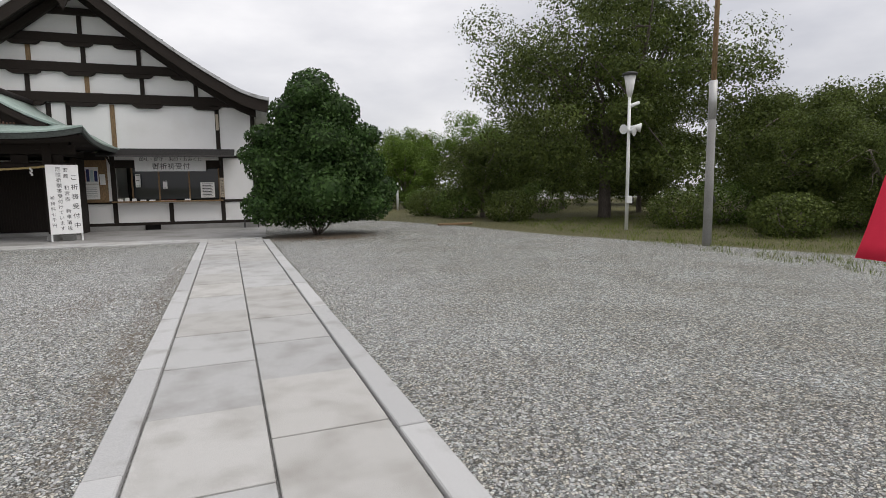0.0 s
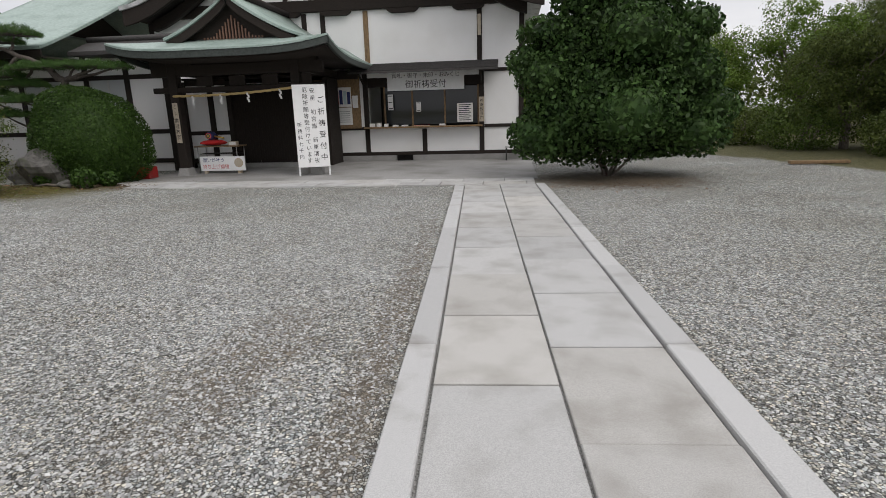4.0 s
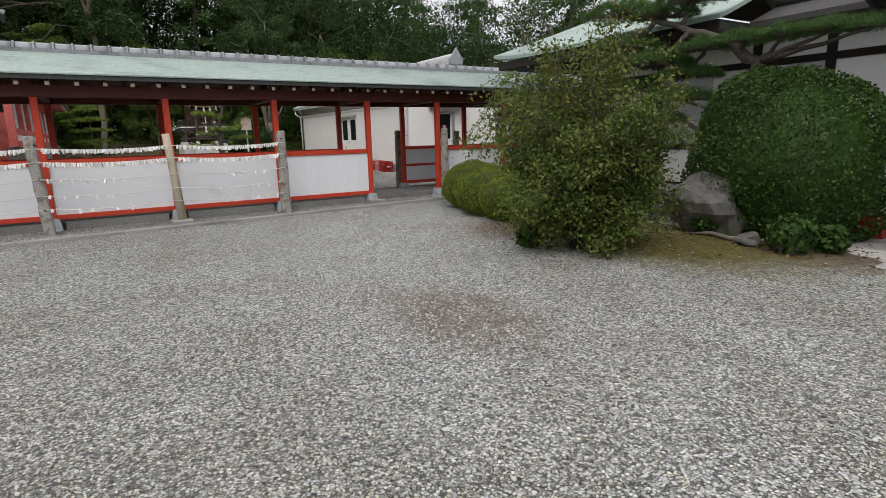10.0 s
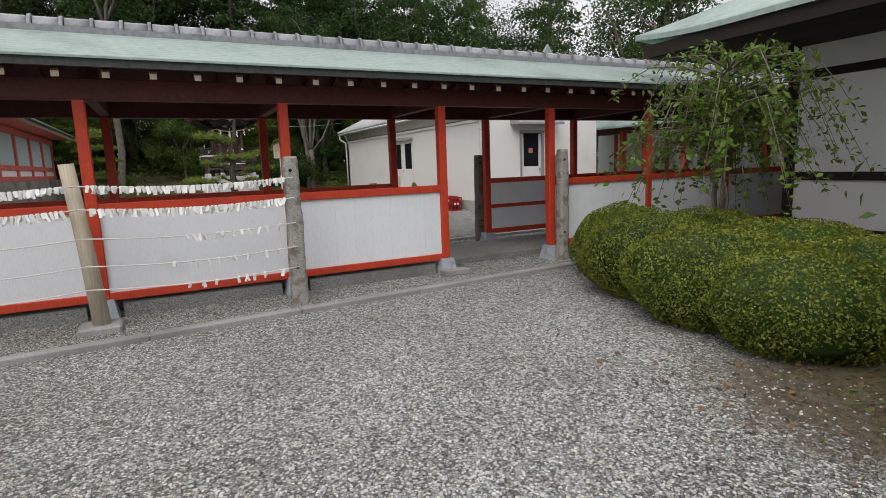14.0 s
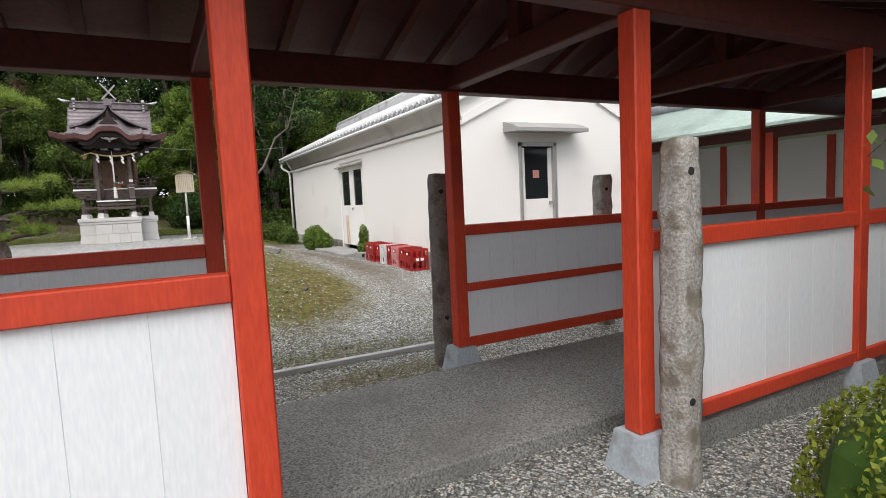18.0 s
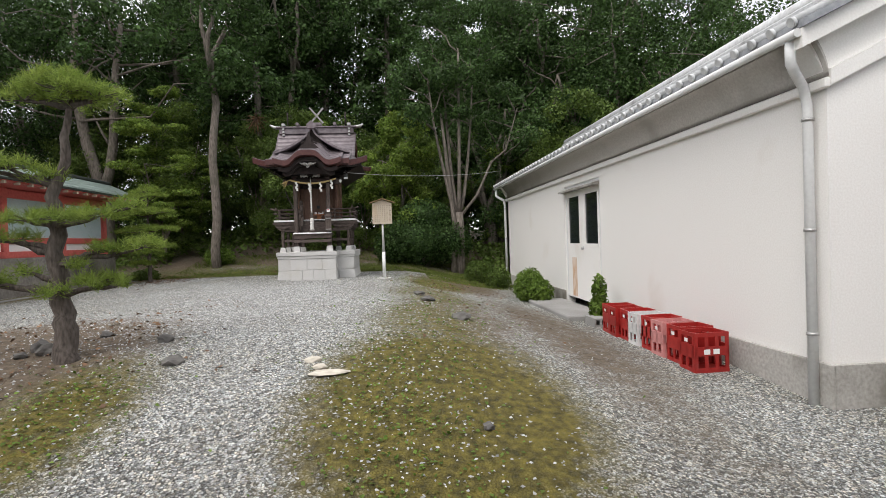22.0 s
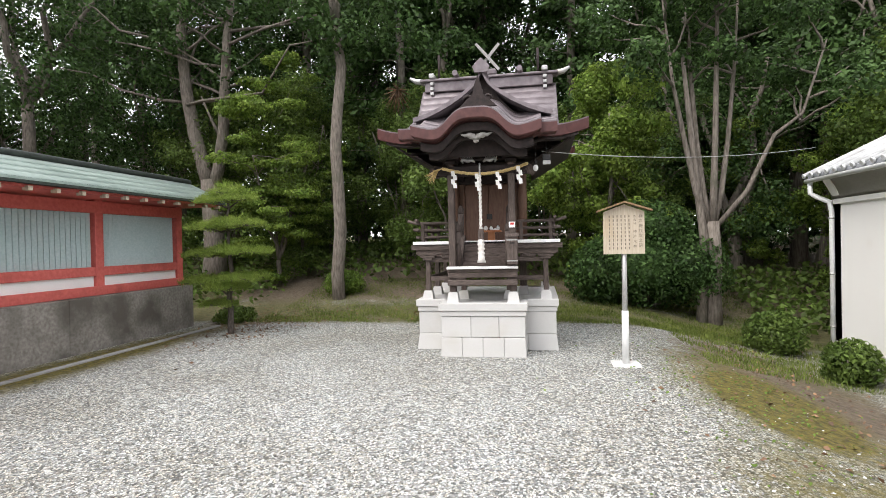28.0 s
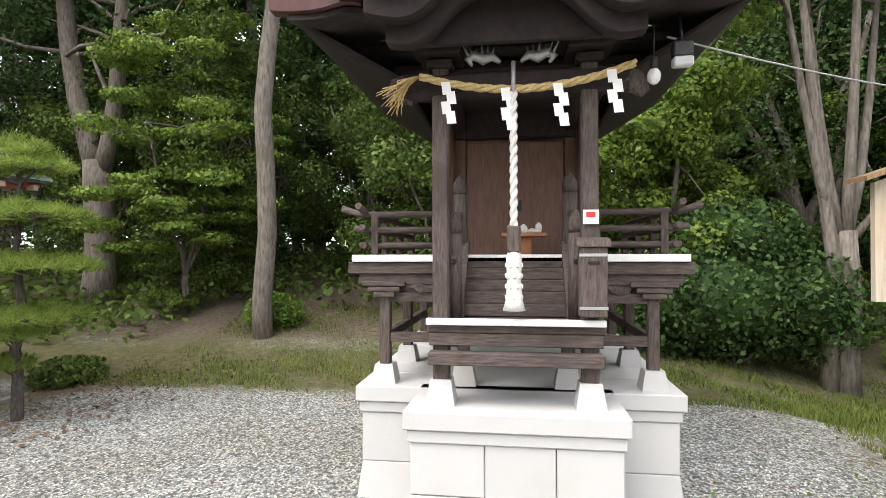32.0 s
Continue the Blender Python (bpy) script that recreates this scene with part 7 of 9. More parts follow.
    for s in (-1, 1):
        tube(bm, [(1.56, 0.0, 2.80), (1.57, s * 0.07, 2.85), (1.56, s * 0.14, 2.845), (1.56, s * 0.2, 2.87)], [0.035, 0.03, 0.022, 0.008], 8)
        lump(bm, (1.56, s * 0.06, 2.84), (0.02, 0.05, 0.035), 5 + s, 2, 0.6)
    lump(bm, (1.56, 0, 2.79), (0.025, 0.035, 0.045), 4, 2, 0.4)
    part("gable_pendant", P(bm), grey_wood, b, "pale weathered carved pendant")
    # sweeping gable on the front slope
    for s in (-1, 1):
        bm = bmesh.new()
        shell(bm, lambda u, v: Vector((RX + 0.02 + (1.05 + 0.12 * v) * u, s * (0.005 + 0.93 * v), 3.90 - 0.70 * v ** 0.62 + 0.05 * v ** 5)), 3, 14, 0.03)
        part("gable_slope", P(bm), copper_brown, b, "sweeping brown copper gable slope")
        bm = bmesh.new()
        shell(bm, lambda u, v: Vector((RX + 1.04 + 0.12 * v + 0.05 * u, s * (0.005 + 0.95 * v), 3.92 - 0.70 * v ** 0.62 + 0.05 * v ** 5)), 1, 14, 0.06)
        part("gable_verge", P(bm), copper_brown, b)
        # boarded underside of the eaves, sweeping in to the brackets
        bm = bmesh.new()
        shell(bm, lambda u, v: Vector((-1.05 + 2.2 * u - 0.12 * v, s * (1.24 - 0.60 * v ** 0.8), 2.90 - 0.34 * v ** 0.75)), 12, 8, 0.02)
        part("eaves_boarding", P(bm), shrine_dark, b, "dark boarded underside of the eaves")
    bm = bmesh.new()
    prism(bm, [(-0.6, 3.15), (0.6, 3.15), (0.22, 3.55), (0.0, 3.9), (-0.22, 3.55)], RX + 0.95, RX + 0.97, "x")
    part("gable_face", P(bm), shrine_dark, b)
    bm = bmesh.new()
    tube(bm, [(RX + 1.12, 0, 3.97), (RX + 0.1, 0, 3.99)], 0.05, 8)
    part("gable_ridge", P(bm), copper_brown, b)
    bm = bmesh.new()
    prism(bm, [(-0.09, 3.86), (0.09, 3.86), (0.12, 3.94), (0.07, 4.0), (0.0, 4.06), (-0.07, 4.0), (-0.12, 3.94)], RX + 1.1, RX + 1.14, "x")
    part("gable_ornament", P(bm), copper_brown, b, "brown crest ornament")
    bm = bmesh.new()
    prism(bm, [(-0.24, 3.27), (0.24, 3.27), (0.15, 3.36), (0.07, 3.42), (0.045, 3.55), (0.0, 3.68), (-0.045, 3.55), (-0.07, 3.42), (-0.15, 3.36)], 1.22, 1.27, "x")
    for s in (-1, 1):
        tube(bm, [(1.25, s * (0.13 + 0.05 * math.cos(a)), 3.37 + 0.05 * math.sin(a)) for a in (0.0, 0.8, 1.6, 2.4, 3.2, 4.0, 4.8)], 0.018, 6)
    part("eave_ornament", P(bm), shrine_dark, b, "dark scrolled ridge-end on the curved eaves")
    bm = bmesh.new()
    tube(bm, [(1.24, 0, 3.28), (0.8, 0, 3.40)], 0.06, 8)
    part("eave_ridge", P(bm), copper_brown, b)
    # main ridge with logs and crossed finials
    bm = bmesh.new()
    box(bm, RX - 0.09, RX + 0.09, -1.0, 1.0, 3.92, 4.08, 0.01)
    part("ridge_box", P(bm), copper_brown, b)
    bm = bmesh.new()
    box(bm, RX - 0.13, RX + 0.13, -1.08, 1.08, 4.08, 4.12, 0.01)
    part("ridge_cap", P(bm), copper_brown, b)
    for s in (-1, 1):
        bm = bmesh.new()
        tube(bm, [(RX, s * 1.0, 4.1), (RX, s * 1.16, 4.13), (RX, s * 1.26, 4.19)], [0.05, 0.045, 0.02], 8)
        part("ridge_tip", P(bm), metal_grey, b, "pale upturned ridge tip")
        bm = bmesh.new()
        for z in (3.86, 3.94, 4.02):
            box(bm, RX + 0.09, RX + 0.14, s * 0.88 - 0.03, s * 0.88 + 0.03, z, z + 0.05, 0.008)
        box(bm, RX - 0.16, RX + 0.16, s * 0.88 - 0.045, s * 0.88 + 0.045, 4.12, 4.2, 0.015)
        part("ridge_clamp", P(bm), metal_grey, b, "grey metal ridge clamp")
        bm = bmesh.new()
        tube(bm, [(RX, s * 0.78, 4.1), (RX, s * 0.78, 4.52)], 0.02, 6)
        part("ridge_spike", P(bm), shrine_dark, b)
        bm = bmesh.new()
        box(bm, RX - 0.02 + 0.03 * s, RX + 0.01 + 0.03 * s, -0.022, 0.022, 0, 0.56, turn=pose(0, s * 0.18, 4.22) @ pose(0, 0, 0, s * 40, 0, 0))
        part("crossed_finial", P(bm), concrete, b, "crossed weathered finial board")
    bm = bmesh.new()
    box(bm, RX - 0.12, RX + 0.12, -0.14, 0.14, 4.12, 4.22, 0.02)
    part("ridge_saddle", P(bm), copper_brown, b)
    for y in (-0.5, 0.5):
        bm = bmesh.new()
        tube(bm, [(RX - 0.2, y, 4.17), (RX + 0.2, y, 4.17)], 0.045, 10)
        part("ridge_log", P(bm), copper_brown, b)
    return b


build_shrine()
shimenawa("shrine_rope", ((SX + 1.2, SY - 0.5, SZ + 2.50), (SX + 1.2, SY + 0.62, SZ + 2.52)), 0.1, 0.02, (0.14, 0.42, 0.66, 0.9), "thick straw rope with white paper streamers across the shrine front", 0.22)
tf = thing("rope_tail", (SX + 1.2, SY - 0.5, SZ + 2.5), "frayed straw tail of the shrine rope", "straw")
bm = bmesh.new()
rr = random.Random(9)
for k in range(26):
    tube(bm, [(0, 0, 0), (rr.uniform(-0.05, 0.05), -rr.uniform(0.05, 0.12), -0.03), (rr.uniform(-0.08, 0.08), -rr.uniform(0.1, 0.24), -rr.uniform(0.08, 0.2))], [0.006, 0.005, 0.002], 4)
part("straws", bm, straw, tf)
br = thing("bell_rope", (SX + 1.22, SY, SZ + 1.25), "white braided bell rope with wooden grip and knotted tassel", "rope")
bm = bmesh.new()
for s in range(2):
    tube(bm, [(0.010 * math.cos(i * 1.0 + s * math.pi), 0.010 * math.sin(i * 1.0 + s * math.pi), 0.42 + 0.72 * i / 40) for i in range(41)], 0.0135, 7)
part("braid", bm, cord, br, "white twisted rope")
bm = bmesh.new()
tube(bm, [(0, 0, 1.12), (0, 0, 1.3)], 0.012, 6)
part("upper_cord", bm, metal_grey, br)
bm = bmesh.new()
box(bm, -0.035, 0.035, -0.035, 0.035, 0.30, 0.44, 0.01)
part("grip", bm, shrine_wood, br, "square grey wooden grip")
bm = bmesh.new()
tube(bm, [(0, 0, 0.31), (0, 0, 0.27), (0, 0, 0.16), (0, 0, 0.05), (0, 0, 0.0)], [0.03, 0.042, 0.036, 0.045, 0.06], 14)
for i in range(7):
    for j in range(4):
        a = i * 0.9 + j * 0.45
        lump(bm, (0.038 * math.cos(a), 0.038 * math.sin(a), 0.07 + 0.055 * j), (0.012, 0.012, 0.018), i + j, 1, 0.1)
part("tassel", bm, cord, br, "knotted white tassel")
at_ = thing("offering_stand", (SX + 0.3, SY + 0.06, SZ + 1.5), "small orange wooden offering stand with white cups", "stand")
bm = bmesh.new()
box(bm, -0.1, 0.1, -0.15, 0.15, 0.16, 0.185, 0.004)
part("tray", bm, orange_wood, at_)
bm = bmesh.new()
box(bm, -0.05, 0.05, -0.05, 0.05, 0.0, 0.16)
part("stem", bm, orange_wood, at_)
for y, r, h in ((-0.08, 0.035, 0.055), (0.06, 0.05, 0.02), (0.1, 0.025, 0.06), (0.0, 0.028, 0.05)):
    c = thing("offering_cup", (SX + 0.33, SY + 0.06 + y, SZ + 1.685), "small white porcelain offering vessel", "cup", "offering cups")
    bm = bmesh.new()
    tube(bm, [(0, 0, 0), (0, 0, h * 0.6), (0, 0, h)], [r * 0.7, r, r * 0.75], 12)
    part("cup", bm, porcelain, c)
    bm = bmesh.new()
    tube(bm, [(0, 0, h), (0, 0, h + 0.012)], [r * 0.7, r * 0.2], 10)
    part("lid", bm, porcelain, c)
ob_ = thing("offering_box", (SX + 1.2, SY + 0.4, SZ + 1.22), "grey wooden offering box strapped to the shrine pillar", "box")
bm = bmesh.new()
box(bm, -0.045, 0.045, -0.07, 0.07, 0.0, 0.36, 0.006)
part("body", bm, shrine_wood, ob_, "weathered box body")
bm = bmesh.new()
prism(bm, [(-0.06, 0.36), (0.06, 0.36), (0.05, 0.395), (-0.06, 0.41)], -0.085, 0.085)
part("lid", bm, shrine_wood, ob_)
# black strip paints the shade within the slot
bm = bmesh.new()
box(bm, 0.046, 0.05, -0.03, 0.03, 0.27, 0.285)
part("coin_slot", bm, unlit_black, ob_)
for z in (0.04, 0.31):
    bm = bmesh.new()
    box(bm, 0.045, 0.049, -0.071, 0.071, z, z + 0.015)
    part("strap", bm, metal_grey, ob_)
st_ = thing("security_sticker", (SX + 1.142, SY + 0.4, SZ + 1.7), "small red and white warning sticker on the pillar", "sign")
bm = bmesh.new()
box(bm, 0.0, 0.004, -0.04, 0.04, 0, 0.075)
part("sheet", bm, sign_white, st_)
bm = bmesh.new()
box(bm, 0.0045, 0.006, -0.024, 0.024, 0.036, 0.064)
part("red_field", bm, ink_red, st_)
lb = thing("bare_bulb", (SX + 1.15, SY + 0.72, SZ + 2.42), "white bulb hanging on a cord under the eaves", "lamp")
bm = bmesh.new()
lump(bm, (0, 0, 0.04), (0.035, 0.035, 0.045), 1, 2, 0.0)
part("bulb", bm, porcelain, lb)
bm = bmesh.new()
tube(bm, [(0, 0, 0.08), (0, 0, 0.14)], 0.02, 8)
part("socket", bm, black_metal, lb)
bm = bmesh.new()
tube(bm, [(0, 0, 0.14), (0.01, 0, 0.3)], 0.005, 5)
part("flex", bm, black_metal, lb)
ss = thing("sensor_light", (SX + 1.15, SY + 0.86, SZ + 2.5), "small grey sensor lamp under the eaves", "lamp")
bm = bmesh.new()
box(bm, -0.03, 0.03, -0.05, 0.05, 0.05, 0.13, 0.008)
part("housing", bm, black_metal, ss)
bm = bmesh.new()
box(bm, -0.025, 0.035, -0.05, 0.05, 0.0, 0.05, 0.008)
part("panel", bm, white_plastic, ss)
bm = bmesh.new()
tube(bm, [(0, 0, 0.13), (-0.05, 0, 0.3)], 0.008, 5)
part("bracket", bm, black_metal, ss)
cw = thing("cable", (SX + 1.1, SY + 0.8, SZ + 2.68), "thin slack cable from the shrine to the storehouse", "cable")
bm = bmesh.new()
tube(bm, [(-2.9 * t, 4.55 * t, 0.3 * t - 0.12 * 4 * t * (1 - t)) for t in [i / 14 for i in range(15)]], 0.006, 5)
part("wire", bm, metal_grey, cw)
fb = thing("fibre_ball", (-41.7, 11.2, 6.6), "withered red-brown cedar ball hanging from a branch", "ornament")
bm = bmesh.new()
for k in range(60):
    d = Vector((rr.gauss(0, 1), rr.gauss(0, 1), rr.gauss(0, 1))).normalized()
    tube(bm, [(0, 0, 0), d * 0.45 + Vector((0, 0, -0.25))], [0.02, 0.004], 4)
part("twigs", bm, dead_leaf, fb)
bm = bmesh.new()
tube(bm, [(0, 0, 0.1), (0, 0, 2.6)], 0.01, 5)
part("cord", bm, black_metal, fb)

# ---- notice board by the shrine ----
nb = thing("notice_post", (-33.35, 16.05, 0.70), "pale wooden notice board with little roof on steel post", "notice board")
bm = bmesh.new()
box(bm, 0.0, 0.03, -0.24, 0.23, 1.36, 1.86)
part("board", bm, board_wood, nb, "pale cedar board with brush writing")
bm = bmesh.new()
prism(bm, [(-0.24, 1.86), (0.23, 1.86), (0.0, 1.95)], 0.0, 0.03, "x")
part("board_top", bm, board_wood, nb)
for s in (-1, 1):
    bm = bmesh.new()
    shell(bm, lambda u, v: Vector((-0.06 + 0.16 * u, s * (0.0 + 0.31 * v), 1.985 - 0.105 * v)), 1, 1, 0.02)
    part("roof_board", bm, timber_worn, nb)
bm = bmesh.new()
tube(bm, [(-0.02, 0, 0.05), (-0.02, 0, 1.9)], 0.03, 10)
part("post", bm, metal_grey, nb, "grey steel post")
bm = bmesh.new()
tube(bm, [(-0.02, 0, 0.05), (-0.02, 0, 0.68)], 0.04, 10)
part("sleeve", bm, white_metal, nb, "white lower sleeve")
bm = bmesh.new()
box(bm, -0.2, 0.16, -0.17, 0.17, -0.05, 0.05, 0.015)
part("foot", bm, white_stone, nb, "white stone foot")
letters(nb, "神戸神社奥之院", (0.033, 0.185, 1.80), 0.048, faded_ink, "east", 0.057)
letters(nb, "御祭神", (0.033, 0.12, 1.80), 0.034, faded_ink, "east", 0.042)
letters(nb, "神戸大神", (0.033, 0.12, 1.62), 0.044, faded_ink, "east", 0.058)
for k in range(6):
    bm = bmesh.new()
    y = 0.055 - k * 0.045
    for j in range(9):
        z = 1.82 - j * 0.047
        box(bm, 0.031, 0.0325, y - 0.0055, y + 0.0055, z - 0.026 - (0.004 if (j + k) % 3 else 0), z)
    tagged(part("text_column", bm, faded_ink, nb), kind="stuff")


# ---- trees and shrubs ----
def crown_points(rng, clumps, per, tight=0.75):
    """Points in the shells of round clumps (x, y, z, r, flat), with outward normals."""
    cs, ns = [], []
    for x, y, z, r, flat in clumps:
        d = rng.normal(0, 1, (per, 3))
        d /= np.linalg.norm(d, axis=1)[:, None]
        rad = r * (tight + (1 - tight) * rng.random(per)) * (1 + 0.18 * rng.normal(0, 1, per))
        p = d * rad[:, None]
        p[:, 2] *= flat
        cs.append(p + (x, y, z))
        ns.append(d + (0, 0, 0.35))
    return np.concatenate(cs), np.concatenate(ns)


def limb(bm, p0, p1, r0, r1, rng, n=6, wob=0.06, sides=7):
    p0, p1 = Vector(p0), Vector(p1)
    L_ = (p1 - p0).length
    pts = [p0.lerp(p1, i / n) + Vector(rng.normal(0, wob * L_ / n, 3)) * (1 if 0 < i < n else 0) for i in range(n + 1)]
    tube(bm, pts, [r0 + (r1 - r0) * i / n for i in range(n + 1)], sides)
    return pts


def broad_tree(name, seed, h, trunk_h, spread, trunk_r, leaf, size, per, n_clump, label, lean=(0, 0), bark_m=None, flat=0.75, bare=0.25, low=0.0, forks=5):
    """A tree with a forked trunk and a crown of leafy clumps with gaps between them."""
    rng = np.random.default_rng(seed)
    t = thing(name, (0, 0, 0), label, "tree", "trees")
    bm = bmesh.new()
    top = Vector((lean[0] * trunk_h, lean[1] * trunk_h, trunk_h))
    limb(bm, (0, 0, -0.3), top, trunk_r, trunk_r * 0.72, rng, 7, 0.05, 10)
    clumps = []
    for k in range(forks):
        a = 2 * math.pi * k / forks + rng.uniform(-0.4, 0.4)
        e = Vector((math.cos(a) * spread * rng.uniform(0.35, 0.6), math.sin(a) * spread * rng.uniform(0.35, 0.6), trunk_h + (h - trunk_h) * rng.uniform(0.45, 0.8))) + Vector((top.x, top.y, 0))
        pts = limb(bm, top, e, trunk_r * 0.55, trunk_r * 0.2, rng, 6, 0.12)
        for j in (3, 4, 5, 6):
            for _ in range(2):
                q = pts[j] + Vector(rng.normal(0, 1, 3)) * spread * 0.3
                q.z = max(q.z, trunk_h * (0.8 - low))
                limb(bm, pts[j], q, trunk_r * 0.16, trunk_r * 0.05, rng, 3, 0.15, 5)
                clumps.append((q.x, q.y, q.z, spread * rng.uniform(0.16, 0.3), flat))
    for k in range(n_clump):
        a, rad, z = rng.uniform(0, 6.283), math.sqrt(rng.random()), rng.uniform(0, 1)
        w = math.sin(math.pi * min(1, max(0.06, (z * (1 - bare) + bare * 0.8)))) ** 0.7
        clumps.append((top.x + math.cos(a) * rad * spread * w, top.y + math.sin(a) * rad * spread * w, trunk_h * (1 - low) * 0.85 + (h - trunk_h * (1 - low) * 0.85) * z, spread * rng.uniform(0.14, 0.27), flat))
    part("trunk", bm, bark_m or bark, t, "")
    c, nn = crown_points(rng, clumps, per)
    ob = new("crown", leaf_mesh("crown", c, nn, size, leaf, rng))
    ob.parent = t
    return t


def conifer(name, seed, h, r, trunk_r, leaf, size, count, label, clear=0.3):
    """A tall dark conifer with drooping sprays along the trunk."""
    rng = np.random.default_rng(seed)
    t = thing(name, (0, 0, 0), label, "tree", "trees")
    bm = bmesh.new()
    limb(bm, (0, 0, -0.3), (rng.normal(0, 0.2), rng.normal(0, 0.2), h), trunk_r, 0.05, rng, 9, 0.02, 10)
    cs, ns = [], []
    for k in range(70):
        z = h * (clear + (1 - clear) * (k + rng.random()) / 70)
        a = rng.uniform(0, 6.283)
        L_ = r * (1.05 - 0.75 * ((z / h) - clear) / (1 - clear)) * rng.uniform(0.55, 1.1)
        d = Vector((math.cos(a), math.sin(a), -0.12))
        tube(bm, [(0, 0, z), Vector((0, 0, z)) + d * L_], [0.03, 0.008], 4, caps=False)
        m = count // 70
        tt = rng.uniform(0.25, 1.05, m)
        p = np.outer(tt * L_, np.array(d)) + (0, 0, z) + rng.normal(0, 0.16, (m, 3)) * (L_ * 0.7, L_ * 0.7, 0.9)
        cs.append(p)
        ns.append(np.tile((d.x * 0.5, d.y * 0.5, 0.8), (m, 1)))
    part("trunk", bm, bark, t)
    ob = new("crown", leaf_mesh("crown", np.concatenate(cs), np.concatenate(ns), size, leaf, rng, 0.5, 2.2, 0.3))
    ob.parent = t
    return t


def put(t, x, y, turn=0.0, s=1.0):
    t.matrix_basis = pose(x, y, ground_at(x, y), 0, 0, turn) @ Matrix.Scale(s, 4)
    return t


def again(t, x, y, turn, s):
    o = copy_thing(t, pose(x, y, ground_at(x, y), 0, 0, turn))
    o.scale = (s, s, s)
    return o


def shrub(name, x, y, lobes, leaf, size, n, label, seed, stems=True, tight=0.85, spread=0.5, long=1.5):
    """A shrub whose leaves follow one or more rounded lobes (dx, dy, z, rx, ry, rz)."""
    rng = np.random.default_rng(seed)
    t = thing(name, (x, y, ground_at(x, y)), label, "shrub")
    cs, ns = [], []
    w = np.array([l[3] * l[4] + l[4] * l[5] + l[3] * l[5] for l in lobes])
    for l, k in zip(lobes, (w / w.sum() * n).astype(int)):
        d = rng.normal(0, 1, (k, 3))
        d /= np.linalg.norm(d, axis=1)[:, None]
        rad = tight + (1 - tight) * rng.random(k) ** 0.6
        bumpy = 1 + 0.10 * np.sin(d[:, 0] * 5 + l[0]) * np.sin(d[:, 1] * 5 + seed) * np.sin(d[:, 2] * 4)
        p = d * (rad * bumpy)[:, None] * (l[3], l[4], l[5]) + (l[0], l[1], l[2])
        keep = p[:, 2] > 0.0
        cs.append(p[keep])
        ns.append(d[keep])
    bm = bmesh.new()
    for k in range(9):
        l = lobes[k % len(lobes)]
        e = (l[0] + rng.uniform(-0.6, 0.6) * l[3], l[1] + rng.uniform(-0.6, 0.6) * l[4], l[2] + rng.uniform(-0.2, 0.6) * l[5])
        limb(bm, (rng.normal(0, 0.06), rng.normal(0, 0.06), -0.1), e, 0.035, 0.008, rng, 4, 0.15, 5)
    part("stem", bm, bark, t)
    ob = new("leaves", leaf_mesh("leaves", np.concatenate(cs), np.concatenate(ns), size, leaf, rng, spread, long))
    ob.parent = t
    return t


def core(t, lobes, k, m):
    """The dense dark inside of a clipped shrub."""
    bm = bmesh.new()
    for i, l in enumerate(lobes):
        lump(bm, (l[0], l[1], max(l[2], 0.02)), (l[3] * k, l[4] * k, l[5] * k), i, 3, 0.12)
    part("inner_mass", bm, m, t)


def pine_pads(name, x, y, trunk, pads, seed, label, m=needle, n_scale=1.0, tr=0.09):
    """A trained garden pine: bent trunk, branches, and flat pads of needle tufts."""
    rng = np.random.default_rng(seed)
    t = thing(name, (x, y, ground_at(x, y)), label, "tree")
    bm = bmesh.new()
    tp = [Vector(p) for p in trunk]
    fine = []
    for a, b_ in zip(tp, tp[1:]):
        for i in range(4):
            fine.append(a.lerp(b_, i / 4) + Vector(rng.normal(0, 0.015, 3)))
    fine.append(tp[-1])
    tube(bm, fine, [tr * (1.25 - 0.95 * i / (len(fine) - 1)) for i in range(len(fine))], 10)
    vs = []
    for px, py, pz, r, th in pads:
        p = Vector((px, py, pz))
        near = min(fine, key=lambda q: (q - p).length + 0.8 * max(0, q.z - p.z))
        limb(bm, near, p, tr * 0.42, tr * 0.14, rng, 5, 0.14, 6)
        nt = max(6, int(26 * (r / 0.4) ** 2 * n_scale))
        for k in range(nt):
            a, q = rng.uniform(0, 6.283), math.sqrt(rng.random())
            c = np.array((px + math.cos(a) * q * r, py + math.sin(a) * q * r, pz + th * (1 - q * q) * rng.uniform(0.2, 1.0)))
            if k % 3 == 0:
                tube(bm, [p, c], [tr * 0.1, 0.004], 4, caps=False)
            m_ = 34
            d = rng.normal(0, 1, (m_, 3)) * (1, 1, 0.6) + (0, 0, 0.75)
            d /= np.linalg.norm(d, axis=1)[:, None]
            L_ = rng.uniform(0.07, 0.12, m_)[:, None]
            s = np.cross(d, rng.normal(0, 1, (m_, 3)))
            s /= np.linalg.norm(s, axis=1)[:, None]
            c0 = c + rng.normal(0, 0.02, (m_, 3))
            tri = np.stack([c0 - s * 0.0035, c0 + s * 0.0035, c0 + d * L_], 1)
            vs.extend(tri)
    part("trunk", bm, bark_dark, t, "dark plated bark")
    v = np.concatenate(vs)
    ob = new("needles", from_arrays("needles", v, np.arange(len(v)).reshape(-1, 3), m))
    ob.parent = t
    return t


